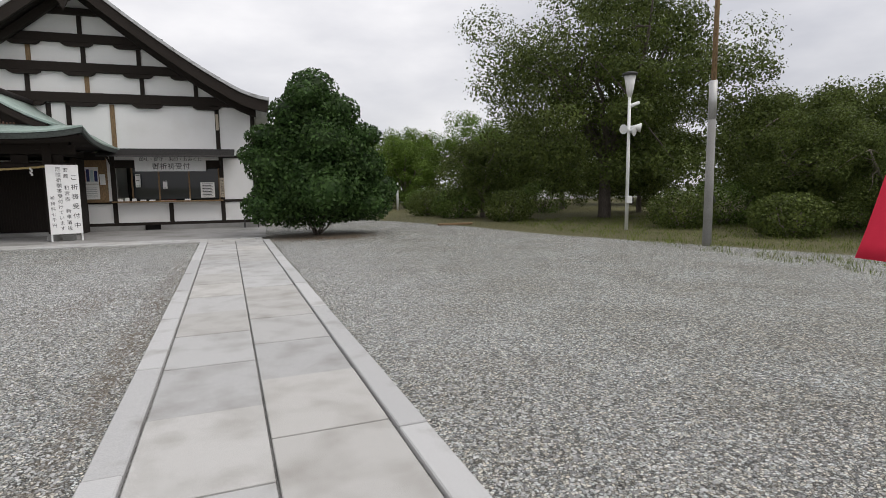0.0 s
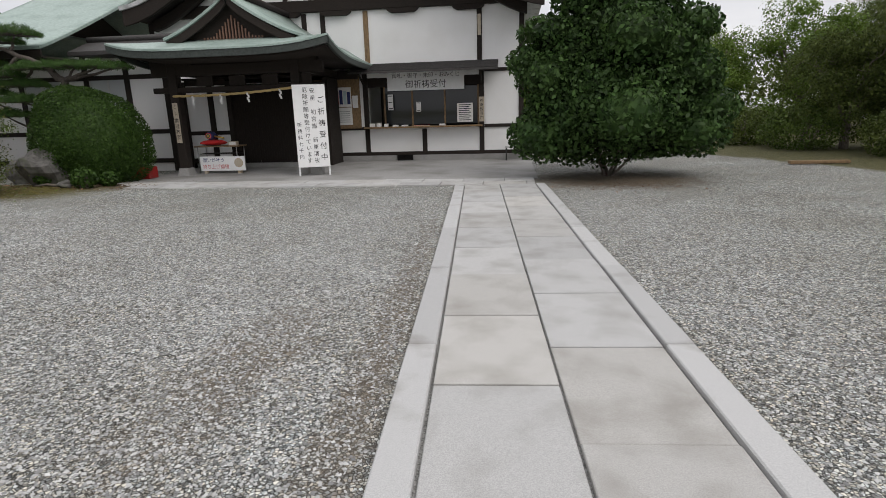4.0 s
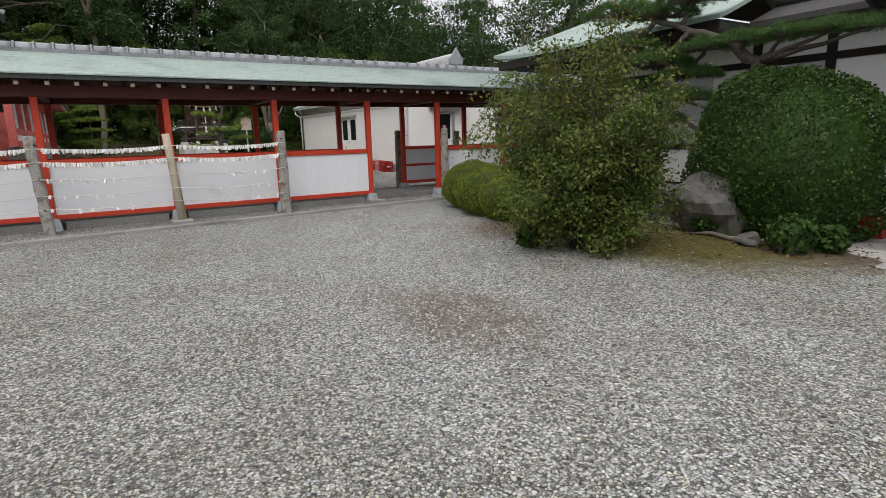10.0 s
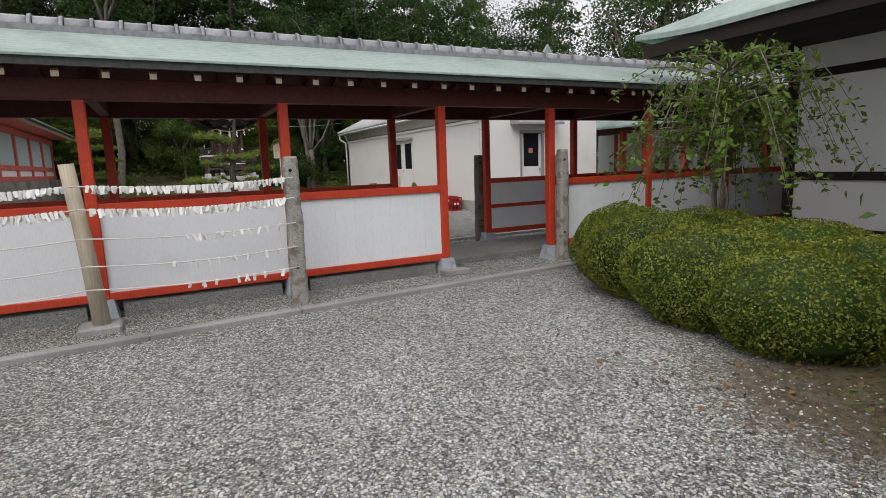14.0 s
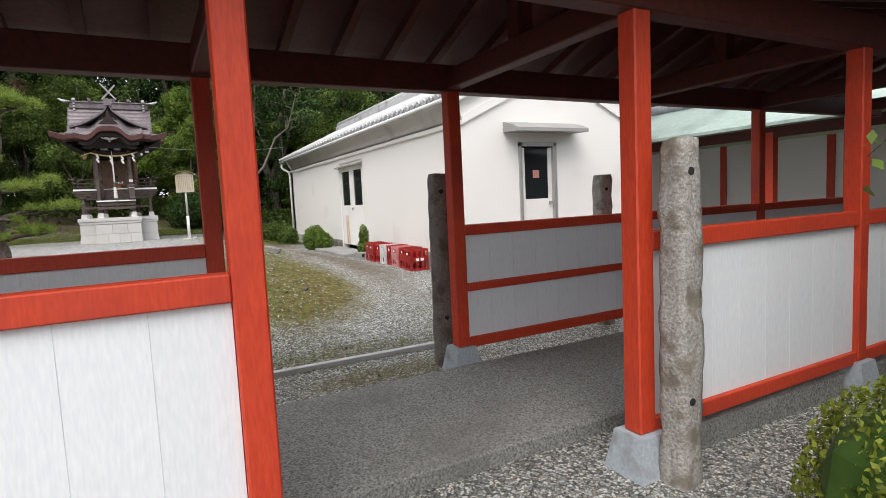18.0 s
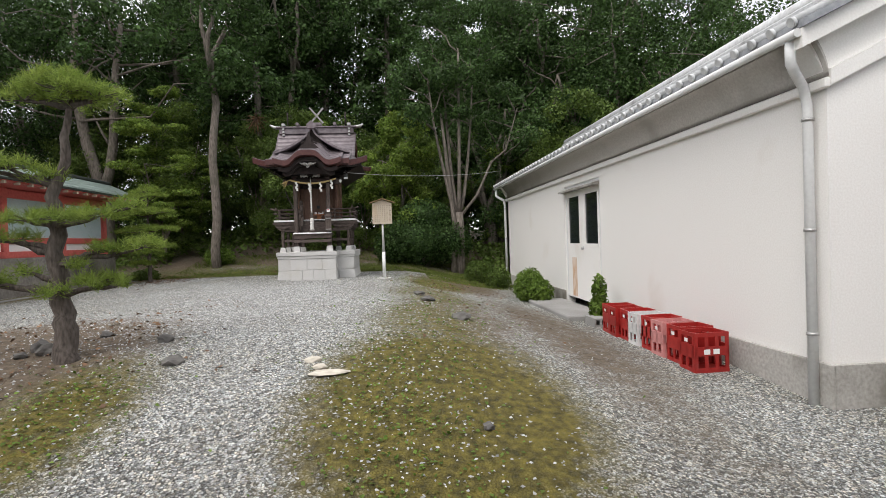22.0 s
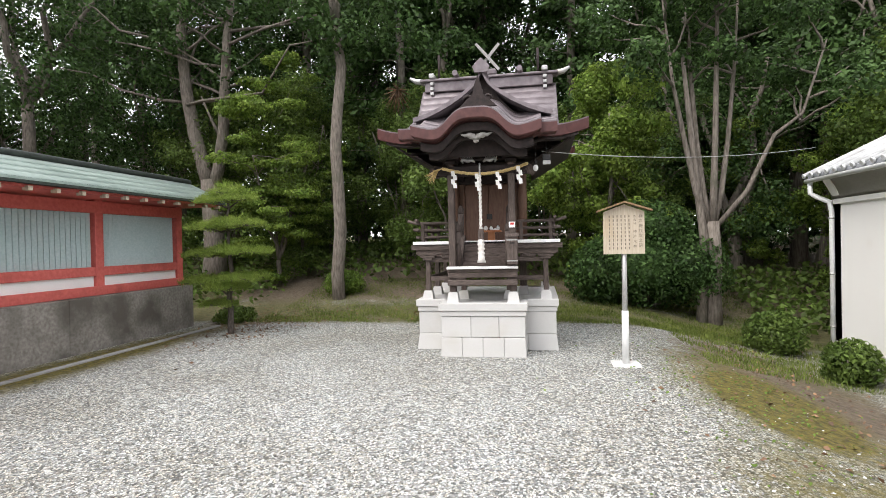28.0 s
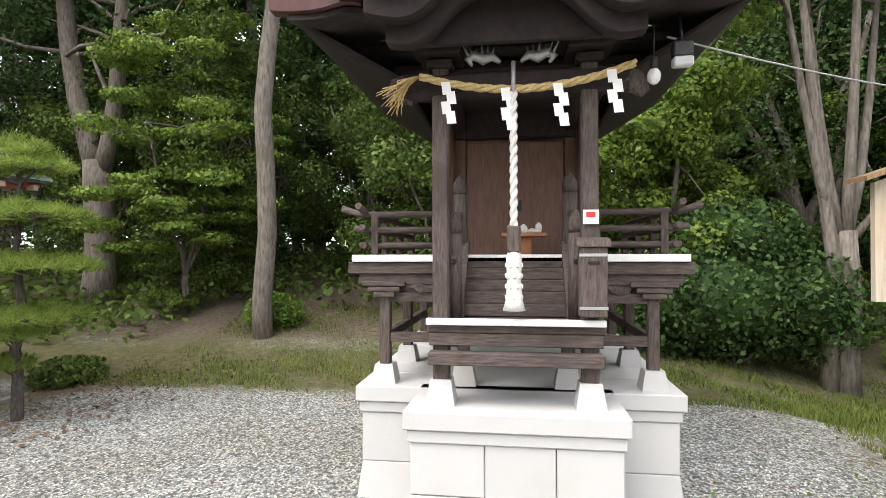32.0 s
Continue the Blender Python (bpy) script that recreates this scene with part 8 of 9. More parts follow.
# round evergreen by the office
lob = [(0, 0, 1.7, 1.85, 1.75, 1.5), (0.1, 0, 3.2, 1.45, 1.4, 1.3), (0.0, 0.1, 4.55, 0.85, 0.85, 0.75), (0.7, -0.5, 3.9, 0.75, 0.7, 0.55), (-0.65, -0.4, 3.8, 0.75, 0.7, 0.6), (1.5, -0.3, 2.2, 0.8, 0.8, 0.6), (-1.35, -0.5, 2.2, 0.8, 0.8, 0.6), (0.2, -1.3, 2.9, 0.8, 0.6, 0.6), (1.6, -0.4, 1.0, 0.9, 0.8, 0.6), (-1.5, -0.5, 0.95, 0.8, 0.8, 0.6), (0.1, -1.5, 1.4, 0.9, 0.6, 0.7), (1.0, 0.2, 1.4, 1.3, 1.3, 1.1), (-0.9, -0.2, 1.3, 1.1, 1.2, 1.0), (-0.7, 0, 2.6, 1.1, 1.1, 0.9), (0.8, -0.3, 2.7, 1.1, 1.0, 0.8), (-1.35, -0.3, 3.1, 0.75, 0.7, 0.4), (-1.75, -0.2, 2.55, 0.6, 0.6, 0.35), (1.5, -0.2, 3.2, 0.7, 0.7, 0.4), (2.0, -0.2, 1.5, 0.7, 0.7, 0.45), (-0.3, -0.9, 4.3, 0.6, 0.5, 0.4)]
ev = shrub("round_evergreen", 2.9, 18.35, lob, leaf_ever, 0.07, 44000, "big dense dark-green evergreen tree beside the office", 11, tight=0.72, spread=0.8, long=1.7)
ev["category"] = "tree"
core(ev, lob, 0.7, leaf_ever)

# garden island before the entrance
ls = thing("loose_shrub", (-10.9, 15.2, ground_at(-10.9, 15.2)), "tall loose shrub with mixed green and olive leaves", "shrub")
rl = np.random.default_rng(12)
bm = bmesh.new()
green, olive = ([], []), ([], [])
for k in range(92):
    a, up = rl.uniform(0, 6.283), rl.uniform(-0.85, 1.0)
    flat_ = math.sqrt(max(0.05, 1 - up * up))
    reach = rl.uniform(0.78, 1.14)
    end = Vector((math.cos(a) * flat_ * 0.98 * reach, math.sin(a) * flat_ * 0.98 * reach, 1.42 + up * 1.33 * reach))
    foot = Vector((math.cos(a) * 0.13, math.sin(a) * 0.13, -0.05))
    mid_ = foot.lerp(end, 0.5) + Vector((-math.cos(a) * 0.12, -math.sin(a) * 0.12, 0.16))
    stem = [foot, foot.lerp(mid_, 0.55), mid_, mid_.lerp(end, 0.55) + Vector(rl.normal(0, 0.05, 3)), end]
    tube(bm, stem, [0.014, 0.011, 0.009, 0.006, 0.003], 5)
    for j in range(9):
        f_ = rl.uniform(0.3, 1.0)
        i_ = min(3, int(f_ * 4))
        p_ = stem[i_].lerp(stem[i_ + 1], f_ * 4 - i_)
        q = p_ + Vector((math.cos(a), math.sin(a), 0.35)) * rl.uniform(0.03, 0.2) + Vector(rl.normal(0, 0.13, 3))
        tube(bm, [p_, q], [0.005, 0.002], 4, caps=False)
        set_ = olive if rl.random() < 0.42 + 0.3 * max(0, up) else green
        n_ = 62
        pts = np.array(q) + rl.normal(0, 1, (n_, 3)) * (0.10, 0.10, 0.08)
        set_[0].append(pts)
        set_[1].append(np.tile((math.cos(a) * 0.6, math.sin(a) * 0.6, 0.7), (n_, 1)))
part("stem", bm, bark_dark, ls)
for set_, m_ in ((green, leaf_mid), (olive, leaf_olive)):
    ob = new("leaves", leaf_mesh("leaves", np.concatenate(set_[0]), np.concatenate(set_[1]), 0.030, m_, rl, 0.9, 1.8))
    ob.parent = ls
lob = [(0, 0.1, 0.98, 1.42, 1.28, 1.38), (-0.45, 0.1, 1.6, 0.85, 0.85, 0.82)]
dm = shrub("clipped_dome_shrub", -9.85, 18.15, lob, leaf_dome, 0.030, 46000, "large clipped dome-shaped evergreen shrub", 13, tight=0.86, spread=0.9, long=1.7)
core(dm, lob, 0.84, leaf_dome)
lob = [(-1.2, 0.32, 0.42, 0.74, 0.68, 0.54), (-0.25, -0.2, 0.42, 0.88, 0.78, 0.56), (0.85, -0.55, 0.4, 0.95, 0.82, 0.52), (0.9, 0.6, 0.4, 1.0, 0.9, 0.5), (-0.4, 1.0, 0.4, 0.9, 0.8, 0.5), (1.75, -0.75, 0.36, 0.75, 0.7, 0.46), (1.9, 0.2, 0.36, 0.9, 0.8, 0.5)]
az = shrub("azalea_hedge", -15.2, 16.95, lob, leaf_azalea, 0.016, 150000, "low rounded azalea hedge with fresh yellow-green leaves", 14, tight=0.88, spread=0.8, long=1.7)
core(az, lob, 0.88, leaf_dome)
for x, y, r, s in ((-9.0, 16.75, 0.28, 21), (-8.75, 17.2, 0.2, 22), (-10.3, 17.05, 0.22, 23), (-11.4, 14.7, 0.19, 24)):
    shrub("small_shrub", x, y, [(0, 0, r * 0.8, r, r, r * 0.9)], leaf_dome, 0.05, 700, "small leafy seedling shrub on the moss", s, tight=0.5, spread=0.8)
for k, (x, y, r) in enumerate(((-10.40, 17.2, (0.58, 0.42, 0.54)), (-9.5, 16.75, (0.16, 0.14, 0.10)), (-12.4, 16.6, (0.35, 0.3, 0.26)), (-13.2, 17.6, (0.4, 0.35, 0.3)), (-11.6, 17.9, (0.5, 0.3, 0.4)))):
    rk = thing("garden_rock", (x, y, ground_at(x, y)), "dark weathered rock set in the mossy garden bed", "rock", "garden rocks")
    bm = bmesh.new()
    lump(bm, (0, 0, r[2] * 0.6), r, 31 + k, 3, 0.5)
    part("stone", bm, rock_mat, rk)
pine_pads("garden_pine", -11.6, 18.75, [(0, 0, -0.1), (0.3, 0, 1.0), (0.85, -0.1, 2.0), (0.95, -0.12, 2.55), (0.35, 0, 2.95), (-0.5, 0, 3.3), (-1.2, 0, 3.6)],
          [(-1.8, 0, 3.72, 0.75, 0.35), (-0.9, 0.1, 3.55, 0.6, 0.3), (-0.3, 0, 3.7, 0.6, 0.3), (-1.6, -0.1, 3.05, 0.75, 0.3), (-0.9, -0.2, 2.7, 0.7, 0.3), (0.1, -0.2, 2.85, 0.5, 0.2), (0.8, -0.2, 2.87, 0.5, 0.18),
           (1.4, -0.2, 2.86, 0.5, 0.18), (2.0, -0.2, 2.84, 0.5, 0.18), (2.5, -0.2, 2.8, 0.4, 0.15), (-0.3, -0.2, 2.05, 0.6, 0.25), (-0.8, -0.2, 1.7, 0.6, 0.25), (-1.5, 0, 2.3, 0.6, 0.25), (-0.4, 0.1, 2.45, 0.6, 0.25)],
          15, "trained garden pine with a long horizontal branch over the dome shrub", needle, 3.4, 0.12)
rt_ = thing("surface_root", (-9.8, 16.85, 0.05), "bare crooked root lying on the mossy bed", "root")
bm = bmesh.new()
tube(bm, [(-0.6, -0.05, 0.05), (-0.3, 0.05, 0.08), (0.0, -0.03, 0.06), (0.3, 0.06, 0.07), (0.55, 0.12, 0.03)], [0.012, 0.03, 0.035, 0.03, 0.012], 7)
part("root", bm, bark, rt_)
# drooping light-green branches beside the passage
wb = thing("drooping_shrub", (-15.9, 18.6, 0), "slender shrub with drooping light-green branches", "shrub")
rng1 = np.random.default_rng(44)
bm = bmesh.new()
cs, ns = [], []
for k in range(110):
    a = rng1.uniform(0, 6.283)
    L_ = rng1.uniform(0.4, 1.6)
    z0 = rng1.uniform(1.5, 2.75)
    p0 = Vector((rng1.normal(0, 0.1), rng1.normal(0, 0.1), z0))
    mid = p0 + Vector((math.cos(a) * L_ * 0.6, math.sin(a) * L_ * 0.6, 0.2))
    end = p0 + Vector((math.cos(a) * L_, math.sin(a) * L_, -rng1.uniform(0.2, 1.1)))
    pts = [p0, p0.lerp(mid, 0.5) + Vector((0, 0, 0.08)), mid, mid.lerp(end, 0.5) + Vector((0, 0, 0.06)), end]
    tube(bm, pts, [0.014, 0.011, 0.008, 0.005, 0.002], 5)
    for i in range(44):
        t = rng1.uniform(0.15, 1)
        j = min(3, int(t * 4))
        q = pts[j].lerp(pts[j + 1], t * 4 - j)
        cs.append(np.array(q) + rng1.normal(0, 0.05, 3))
        ns.append((0, 0, 1))
for k in range(5):
    tube(bm, [(rng1.normal(0, 0.05), rng1.normal(0, 0.05), -0.1), (rng1.normal(0, 0.08), rng1.normal(0, 0.08), 1.0), (rng1.normal(0, 0.12), rng1.normal(0, 0.12), 2.7)], [0.03, 0.022, 0.012], 6)
part("stem", bm, bark, wb)
o = new("leaves", leaf_mesh("leaves", np.array(cs), np.array(ns), 0.048, leaf_lite, rng1, 0.7, 2.0, 0.3))
o.parent = wb
pt = thing("planter_tub", (-9.05, 18.9, 0.02), "red planter tub beside the porch", "planter")
bm = bmesh.new()
box(bm, -0.3, 0.3, -0.18, 0.18, 0, 0.3, 0.02)
part("tub", bm, red_plastic, pt)
bm = bmesh.new()
box(bm, -0.27, 0.27, -0.15, 0.15, 0.3, 0.31)
part("soil", bm, dead_leaf, pt)

# pine in the shrine yard
pine_pads("yard_pine", -25.1, 13.35, [(0.05, 0.02, -0.1), (0, 0, 0.25), (-0.01, -0.04, 0.6), (0.0, -0.02, 1.1), (0.02, -0.04, 1.45), (0.0, 0.09, 1.9), (0.02, 0.13, 2.25)],
          [(0.0, 0.05, 2.42, 0.30, 0.2), (0.05, -0.22, 2.3, 0.22, 0.16), (0.0, 0.36, 2.33, 0.26, 0.18), (-0.1, 0.15, 2.3, 0.3, 0.16), (0.1, 0.12, 2.36, 0.26, 0.2),
           (0.05, -0.62, 1.74, 0.24, 0.1), (0.1, -0.34, 1.70, 0.24, 0.1), (0.0, -0.08, 1.62, 0.16, 0.08),
           (0.1, -0.2, 1.24, 0.2, 0.1), (0.15, 0.08, 1.24, 0.24, 0.1), (0.1, 0.36, 1.26, 0.2, 0.1), (0.0, 0.6, 1.34, 0.16, 0.07),
           (0.05, -0.55, 1.12, 0.17, 0.07), (0.05, -0.3, 1.08, 0.14, 0.06), (0.05, 0.42, 0.96, 0.18, 0.07), (0.05, 0.72, 0.98, 0.2, 0.08), (0.1, 0.2, 0.84, 0.1, 0.05),
           (0.1, -0.86, 0.72, 0.26, 0.1), (0.1, -0.5, 0.68, 0.18, 0.08), (0.05, -0.3, 0.78, 0.12, 0.06), (0.15, 0.02, 0.6, 0.14, 0.06), (0.1, 0.34, 0.68, 0.2, 0.08), (0.1, 0.5, 0.64, 0.16, 0.07)],
          16, "trained yard pine with flat bright needle pads on a bent trunk", needle_lite, 3.0, 0.085)
pine_pads("young_pine", -35.3, 9.75, [(0, 0, -0.1), (0.02, 0.02, 0.9), (0, 0, 1.8), (0.03, 0, 2.5)],
          [(0, 0, 2.42, 0.34, 0.2), (0.05, 0.22, 2.3, 0.32, 0.12), (0.05, -0.24, 2.28, 0.34, 0.12), (0.1, -0.34, 1.82, 0.38, 0.12), (0.1, 0.34, 1.86, 0.4, 0.12), (0.1, 0.0, 1.9, 0.36, 0.12), (0.1, 0.4, 1.4, 0.42, 0.12), (0, -0.4, 1.36, 0.42, 0.12),
           (0.1, 0.05, 1.42, 0.4, 0.12), (0.1, 0.3, 0.95, 0.42, 0.1), (0.1, -0.38, 0.9, 0.42, 0.1), (0.1, 0.0, 0.8, 0.4, 0.1), (0.05, -0.2, 0.5, 0.34, 0.08)],
          17, "young pine with soft layered needles at the wall corner", needle_lite, 3.4, 0.045)
for x, y, lo, n, s in ((-31.3, 19.15, [(0, 0, 0.3, 0.55, 0.35, 0.36), (0.35, 0.1, 0.25, 0.35, 0.3, 0.28), (-0.4, 0.1, 0.3, 0.4, 0.3, 0.4)], 2600, 51), (-34.6, 19.1, [(0, 0, 0.25, 0.4, 0.35, 0.35)], 1200, 56), (-28.15, 19.45, [(0, 0, 0.2, 0.2, 0.16, 0.24), (0.02, 0, 0.5, 0.13, 0.11, 0.26)], 520, 52),
                       (-39.7, 10.2, [(0, 0, 0.25, 0.55, 0.55, 0.35)], 1500, 53), (-36.7, 9.0, [(0, 0, 0.12, 0.5, 0.4, 0.2)], 700, 54), (-36.5, 18.9, [(0, 0, 0.3, 0.6, 0.5, 0.4)], 1500, 55)):
    shrub("weed_bush", x, y, lo, leaf_lite if s in (51, 52, 53) else leaf_mid, 0.034, n * 3, "untidy green weed bush", s, tight=0.1, spread=1.0, long=2.2)

# ---- the wood behind the shrine ----
A = put(conifer("cedar_tree", 60, 15.0, 2.6, 0.22, leaf_dark, 0.105, 12000, "tall dark cedar of the shrine wood", 0.22), -48, 10)
B = put(broad_tree("camphor_tree", 61, 9.5, 2.6, 3.6, 0.2, leaf_dark, 0.075, 230, 40, "dark broadleaf tree of the shrine wood", forks=5, low=0.3), -44.5, 4.5)
C_ = put(broad_tree("oak_tree", 62, 5.2, 1.2, 1.5, 0.10, leaf_fresh, 0.055, 520, 44, "fresh green broadleaf tree behind the shrine", forks=4, low=0.75), -39.6, 16.55)
D = put(broad_tree("bare_trunk_tree", 63, 12.5, 5.0, 3.6, 0.2, leaf_dark, 0.075, 240, 40, "tall grey-trunked tree with a high crown", forks=4, lean=(0.02, 0.03)), -46.0, 8.6)
E_ = put(broad_tree("forked_tree", 64, 11.0, 1.0, 3.4, 0.24, leaf_dark, 0.065, 320, 40, "many-stemmed pale-barked tree with high leaves", forks=6, bare=0.5), -43.5, 20.6)
F_ = put(broad_tree("understorey_tree", 65, 5.2, 0.9, 1.9, 0.07, leaf_mid, 0.052, 340, 36, "leafy green understorey tree", forks=4, low=0.8), -41.5, 8.3)
S_ = put(broad_tree("slender_trunk_tree", 66, 13.0, 6.5, 2.6, 0.16, leaf_dark, 0.085, 220, 26, "straight grey trunk rising into the canopy", forks=3, lean=(0.0, 0.012)), -39.1, 10.3)
G_ = put(broad_tree("layered_tree", 67, 6.3, 0.7, 1.7, 0.08, leaf_fresh, 0.05, 430, 60, "fresh green tree with leaves in flat layers", forks=5, low=0.8, flat=0.28), -40.4, 8.1)
# pale many-stemmed tree with a high crown
ms = thing("many_stemmed_tree", (-38.6, 18.55, ground_at(-38.6, 18.55)), "pale-barked tree fanning into many stems under a high crown", "tree", "trees")
rm = np.random.default_rng(92)
bm = bmesh.new()
tube(bm, [(0, 0, -0.3), (0.0, 0.02, 0.5), (0.03, 0.05, 1.3), (0.0, 0.02, 2.1)], [0.20, 0.155, 0.14, 0.13], 12)
tube(bm, [(0.1, -0.25, -0.3), (0.08, -0.2, 0.8), (0.05, -0.16, 1.8), (0.0, -0.3, 3.2), (0.0, -0.5, 5.5)], [0.12, 0.1, 0.085, 0.07, 0.04], 9)
cl = []
for dy, dx, top, r in ((-0.75, 0.2, 6.6, 0.085), (-0.3, -0.3, 7.4, 0.095), (0.1, 0.2, 7.6, 0.10), (0.55, -0.2, 7.0, 0.085), (1.7, 0.1, 5.6, 0.07)):
    pts = [Vector((0, 0.02, 1.9)), Vector((dx * 0.3, dy * 0.4, 2.7)), Vector((dx * 0.6, dy * 0.7, 3.8)), Vector((dx, dy, top * 0.75)), Vector((dx * 1.4, dy * 1.25, top))]
    tube(bm, pts, [r * 0.8, r * 0.72, r * 0.6, r * 0.42, r * 0.22], 8)
    for k in range(7):
        p_ = pts[3].lerp(pts[4], rm.uniform(-0.3, 1.0))
        q = p_ + Vector((rm.normal(0, 0.7), rm.normal(0, 0.8), rm.uniform(0.1, 1.2)))
        limb(bm, p_, q, 0.03, 0.008, rm, 4, 0.12, 5)
        cl.append((q.x, q.y, q.z, rm.uniform(0.35, 0.6), 0.6))
part("trunk", bm, bark, ms, "pale grey-brown bark")
c_, n_ = crown_points(rm, cl, 420)
o = new("crown", leaf_mesh("crown", c_, n_, 0.06, leaf_dark, rm))
o.parent = ms
# thick pale tree that parts into two stems
tk = thing("thick_forked_tree", (-41.0, 5.8, ground_at(-41.0, 5.8)), "thick pale-barked tree parting into two leaning stems", "tree", "trees")
rt = np.random.default_rng(91)
bm = bmesh.new()
tube(bm, [(0, 0, -0.3), (0.02, 0.05, 0.6), (0, 0.03, 1.5), (0, -0.02, 2.4), (0, -0.05, 2.9)], [0.40, 0.31, 0.28, 0.29, 0.26], 14)
tube(bm, [(0, -0.02, 2.5), (0, -0.25, 3.3), (0, -0.5, 4.2), (0, -0.72, 5.4), (0.1, -0.8, 7.0), (0.2, -0.6, 9.0)], [0.22, 0.2, 0.19, 0.17, 0.14, 0.08], 12)
tube(bm, [(0, 0.0, 2.5), (0.05, 0.25, 3.2), (0.05, 0.42, 4.2), (0.05, 0.5, 5.4), (0, 0.6, 7.0), (0, 0.9, 9.0)], [0.18, 0.17, 0.155, 0.14, 0.12, 0.07], 12)
tube(bm, [(0.05, 0.4, 4.0), (0.1, 0.1, 4.6), (0.1, -0.2, 5.3)], [0.06, 0.04, 0.02], 6)
cl = []
for k in range(30):
    z0 = rt.uniform(5.0, 8.8)
    q = Vector((rt.normal(0, 1.4), rt.normal(0, 1.9), z0 + rt.uniform(0.3, 1.6)))
    limb(bm, (0.05, -0.75 if k % 2 else 0.6, z0), q, 0.05, 0.015, rt, 4, 0.12, 5)
    cl.append((q.x, q.y, q.z, rt.uniform(0.5, 0.9), 0.7))
part("trunk", bm, bark, tk, "pale grey-brown bark")
c_, n_ = crown_points(rt, cl, 330)
o = new("crown", leaf_mesh("crown", c_, n_, 0.085, leaf_dark, rt))
o.parent = tk
rf = random.Random(77)
for T_, spots in ((A, ((-45.5, 16.2), (-47.5, 13.2), (-44.6, 10.6), (-46.6, 19.2), (-45.2, 7.0), (-44.2, 22.6), (-50, 17), (-52, 12), (-47, 22), (-53, 5), (-49, 27), (-46, -3), (-56, 9), (-44, 31), (-38, 33), (-57, 24), (-32, 36), (-26, 38), (-41, -8), (-52, -8), (-48.5, 24.5), (-46.5, 28.5), (-51, 20.5))),
                  (B, ((-49, 15.5), (-46.5, 21), (-50.5, 7), (-45, 26), (-40, 28), (-35, 30), (-48, -1), (-42, -2), (-38, -4), (-52, 23), (-29, 31), (-33, 1), (-28, -1), (-25, 2), (-43, 25), (-42.5, 29), (-39, 31), (-47.5, 25.5), (-37, 28.5), (-48, 18))),
                  (C_, ((-41, 22.5), (-43.5, 13.0), (-44, 21))),
                  (D, ((-45.5, 5.6), (-44, 2.6), (-47, 12), (-43.5, 23), (-50, 14), (-40.0, 1.0))),
                  (E_, ((-41.8, 26), (-44.5, 1.8))),
                  (F_, ((-43.5, 10.8), (-40.6, 12.9), (-42.4, 5.0), (-41.6, 15.2), (-43.2, 17.8), (-45, 13), (-44.5, 8), (-38.5, 23.0), (-36.5, 26.0))),
                  (S_, ((-44.6, 12.2), (-46.5, 19.3), (-45.0, 0.5)))):
    for x, y in spots:
        again(T_, x, y, rf.uniform(0, 360), rf.uniform(0.85, 1.2))


def leaf_bank(name, label, boxes, leaf, size, n, seed):
    """A dense far wall of foliage as one mass."""
    rng = np.random.default_rng(seed)
    cs = []
    vol = np.array([(b[3] - b[2] + b[1] - b[0]) * b[4] for b in boxes])
    for b, k in zip(boxes, (vol / vol.sum() * n).astype(int)):
        x, y = rng.uniform(b[0], b[1], k), rng.uniform(b[2], b[3], k)
        top = b[4] * (0.75 + 0.35 * np.sin(x * 0.45 + y * 0.6 + seed) * np.sin(x * 0.23 - y * 0.31))
        z = ground_z(x, y) + top * np.sqrt(rng.random(k))
        cs.append(np.stack([x, y, z], 1))
    c = np.concatenate(cs)
    return tagged(new(name, leaf_mesh(name, c, np.tile((0, 0, 1.0), (len(c), 1)), size, leaf, rng, 1.0)), label, "trees", kind="stuff")


leaf_bank("deep_wood", "dense dark undergrowth and far trees of the shrine wood", [(-66, -56, -20, 45, 5.0), (-62, -55, 20, 42, 12.0), (-57, -51, -6, 34, 3.6), (-50.5, -47.5, -2, 30, 3.2), (-60, -40, -18, -10, 8), (-58, -20, 40, 48, 8), (-40, -22, -8, -4, 6)], leaf_dark, 0.22, 92000, 5)
lob = [(0, 0, 0.9, 1.0, 1.3, 0.95), (0.1, 0.9, 0.8, 0.8, 0.9, 0.8), (0, -0.8, 0.7, 0.8, 0.8, 0.75), (0, 0.2, 1.7, 0.7, 0.9, 0.6)]
sb_ = shrub("dark_bush", -38.9, 17.2, lob, leaf_dark, 0.055, 17000, "dense dark-green bush between the shrine and the trees", 57, tight=0.6, spread=0.9)
core(sb_, lob, 0.7, leaf_dark)
leaf_bank("undergrowth", "low ferny undergrowth on the wooded bank", [(-50, -38.4, 2, 8.5, 0.7), (-50, -40.5, 8.5, 20, 0.6), (-42, -37.6, 19.5, 26, 0.7)], leaf_mid, 0.10, 16000, 6)

# ---- east side: park trees, lamp, flagpole, hill ----
bt = put(broad_tree("park_tree", 70, 8.7, 2.0, 4.6, 0.26, leaf_park, 0.066, 760, 74, "broad old park tree with a wide airy crown on dark limbs", forks=8, low=0.35, flat=0.6, bark_m=bark_dark), *along(16.1, 20.7), 0.0, 1.18)
b2 = put(broad_tree("park_tree", 71, 4.9, 1.1, 2.9, 0.2, leaf_park, 0.062, 480, 40, "leafy green park tree", forks=5, low=0.6), *along(20.5, 15.0))
b3 = put(broad_tree("far_park_tree", 72, 6.0, 1.2, 3.0, 0.2, leaf_lite, 0.075, 380, 40, "yellow-green far park tree", forks=5, low=0.6), *along(8.5, 41))
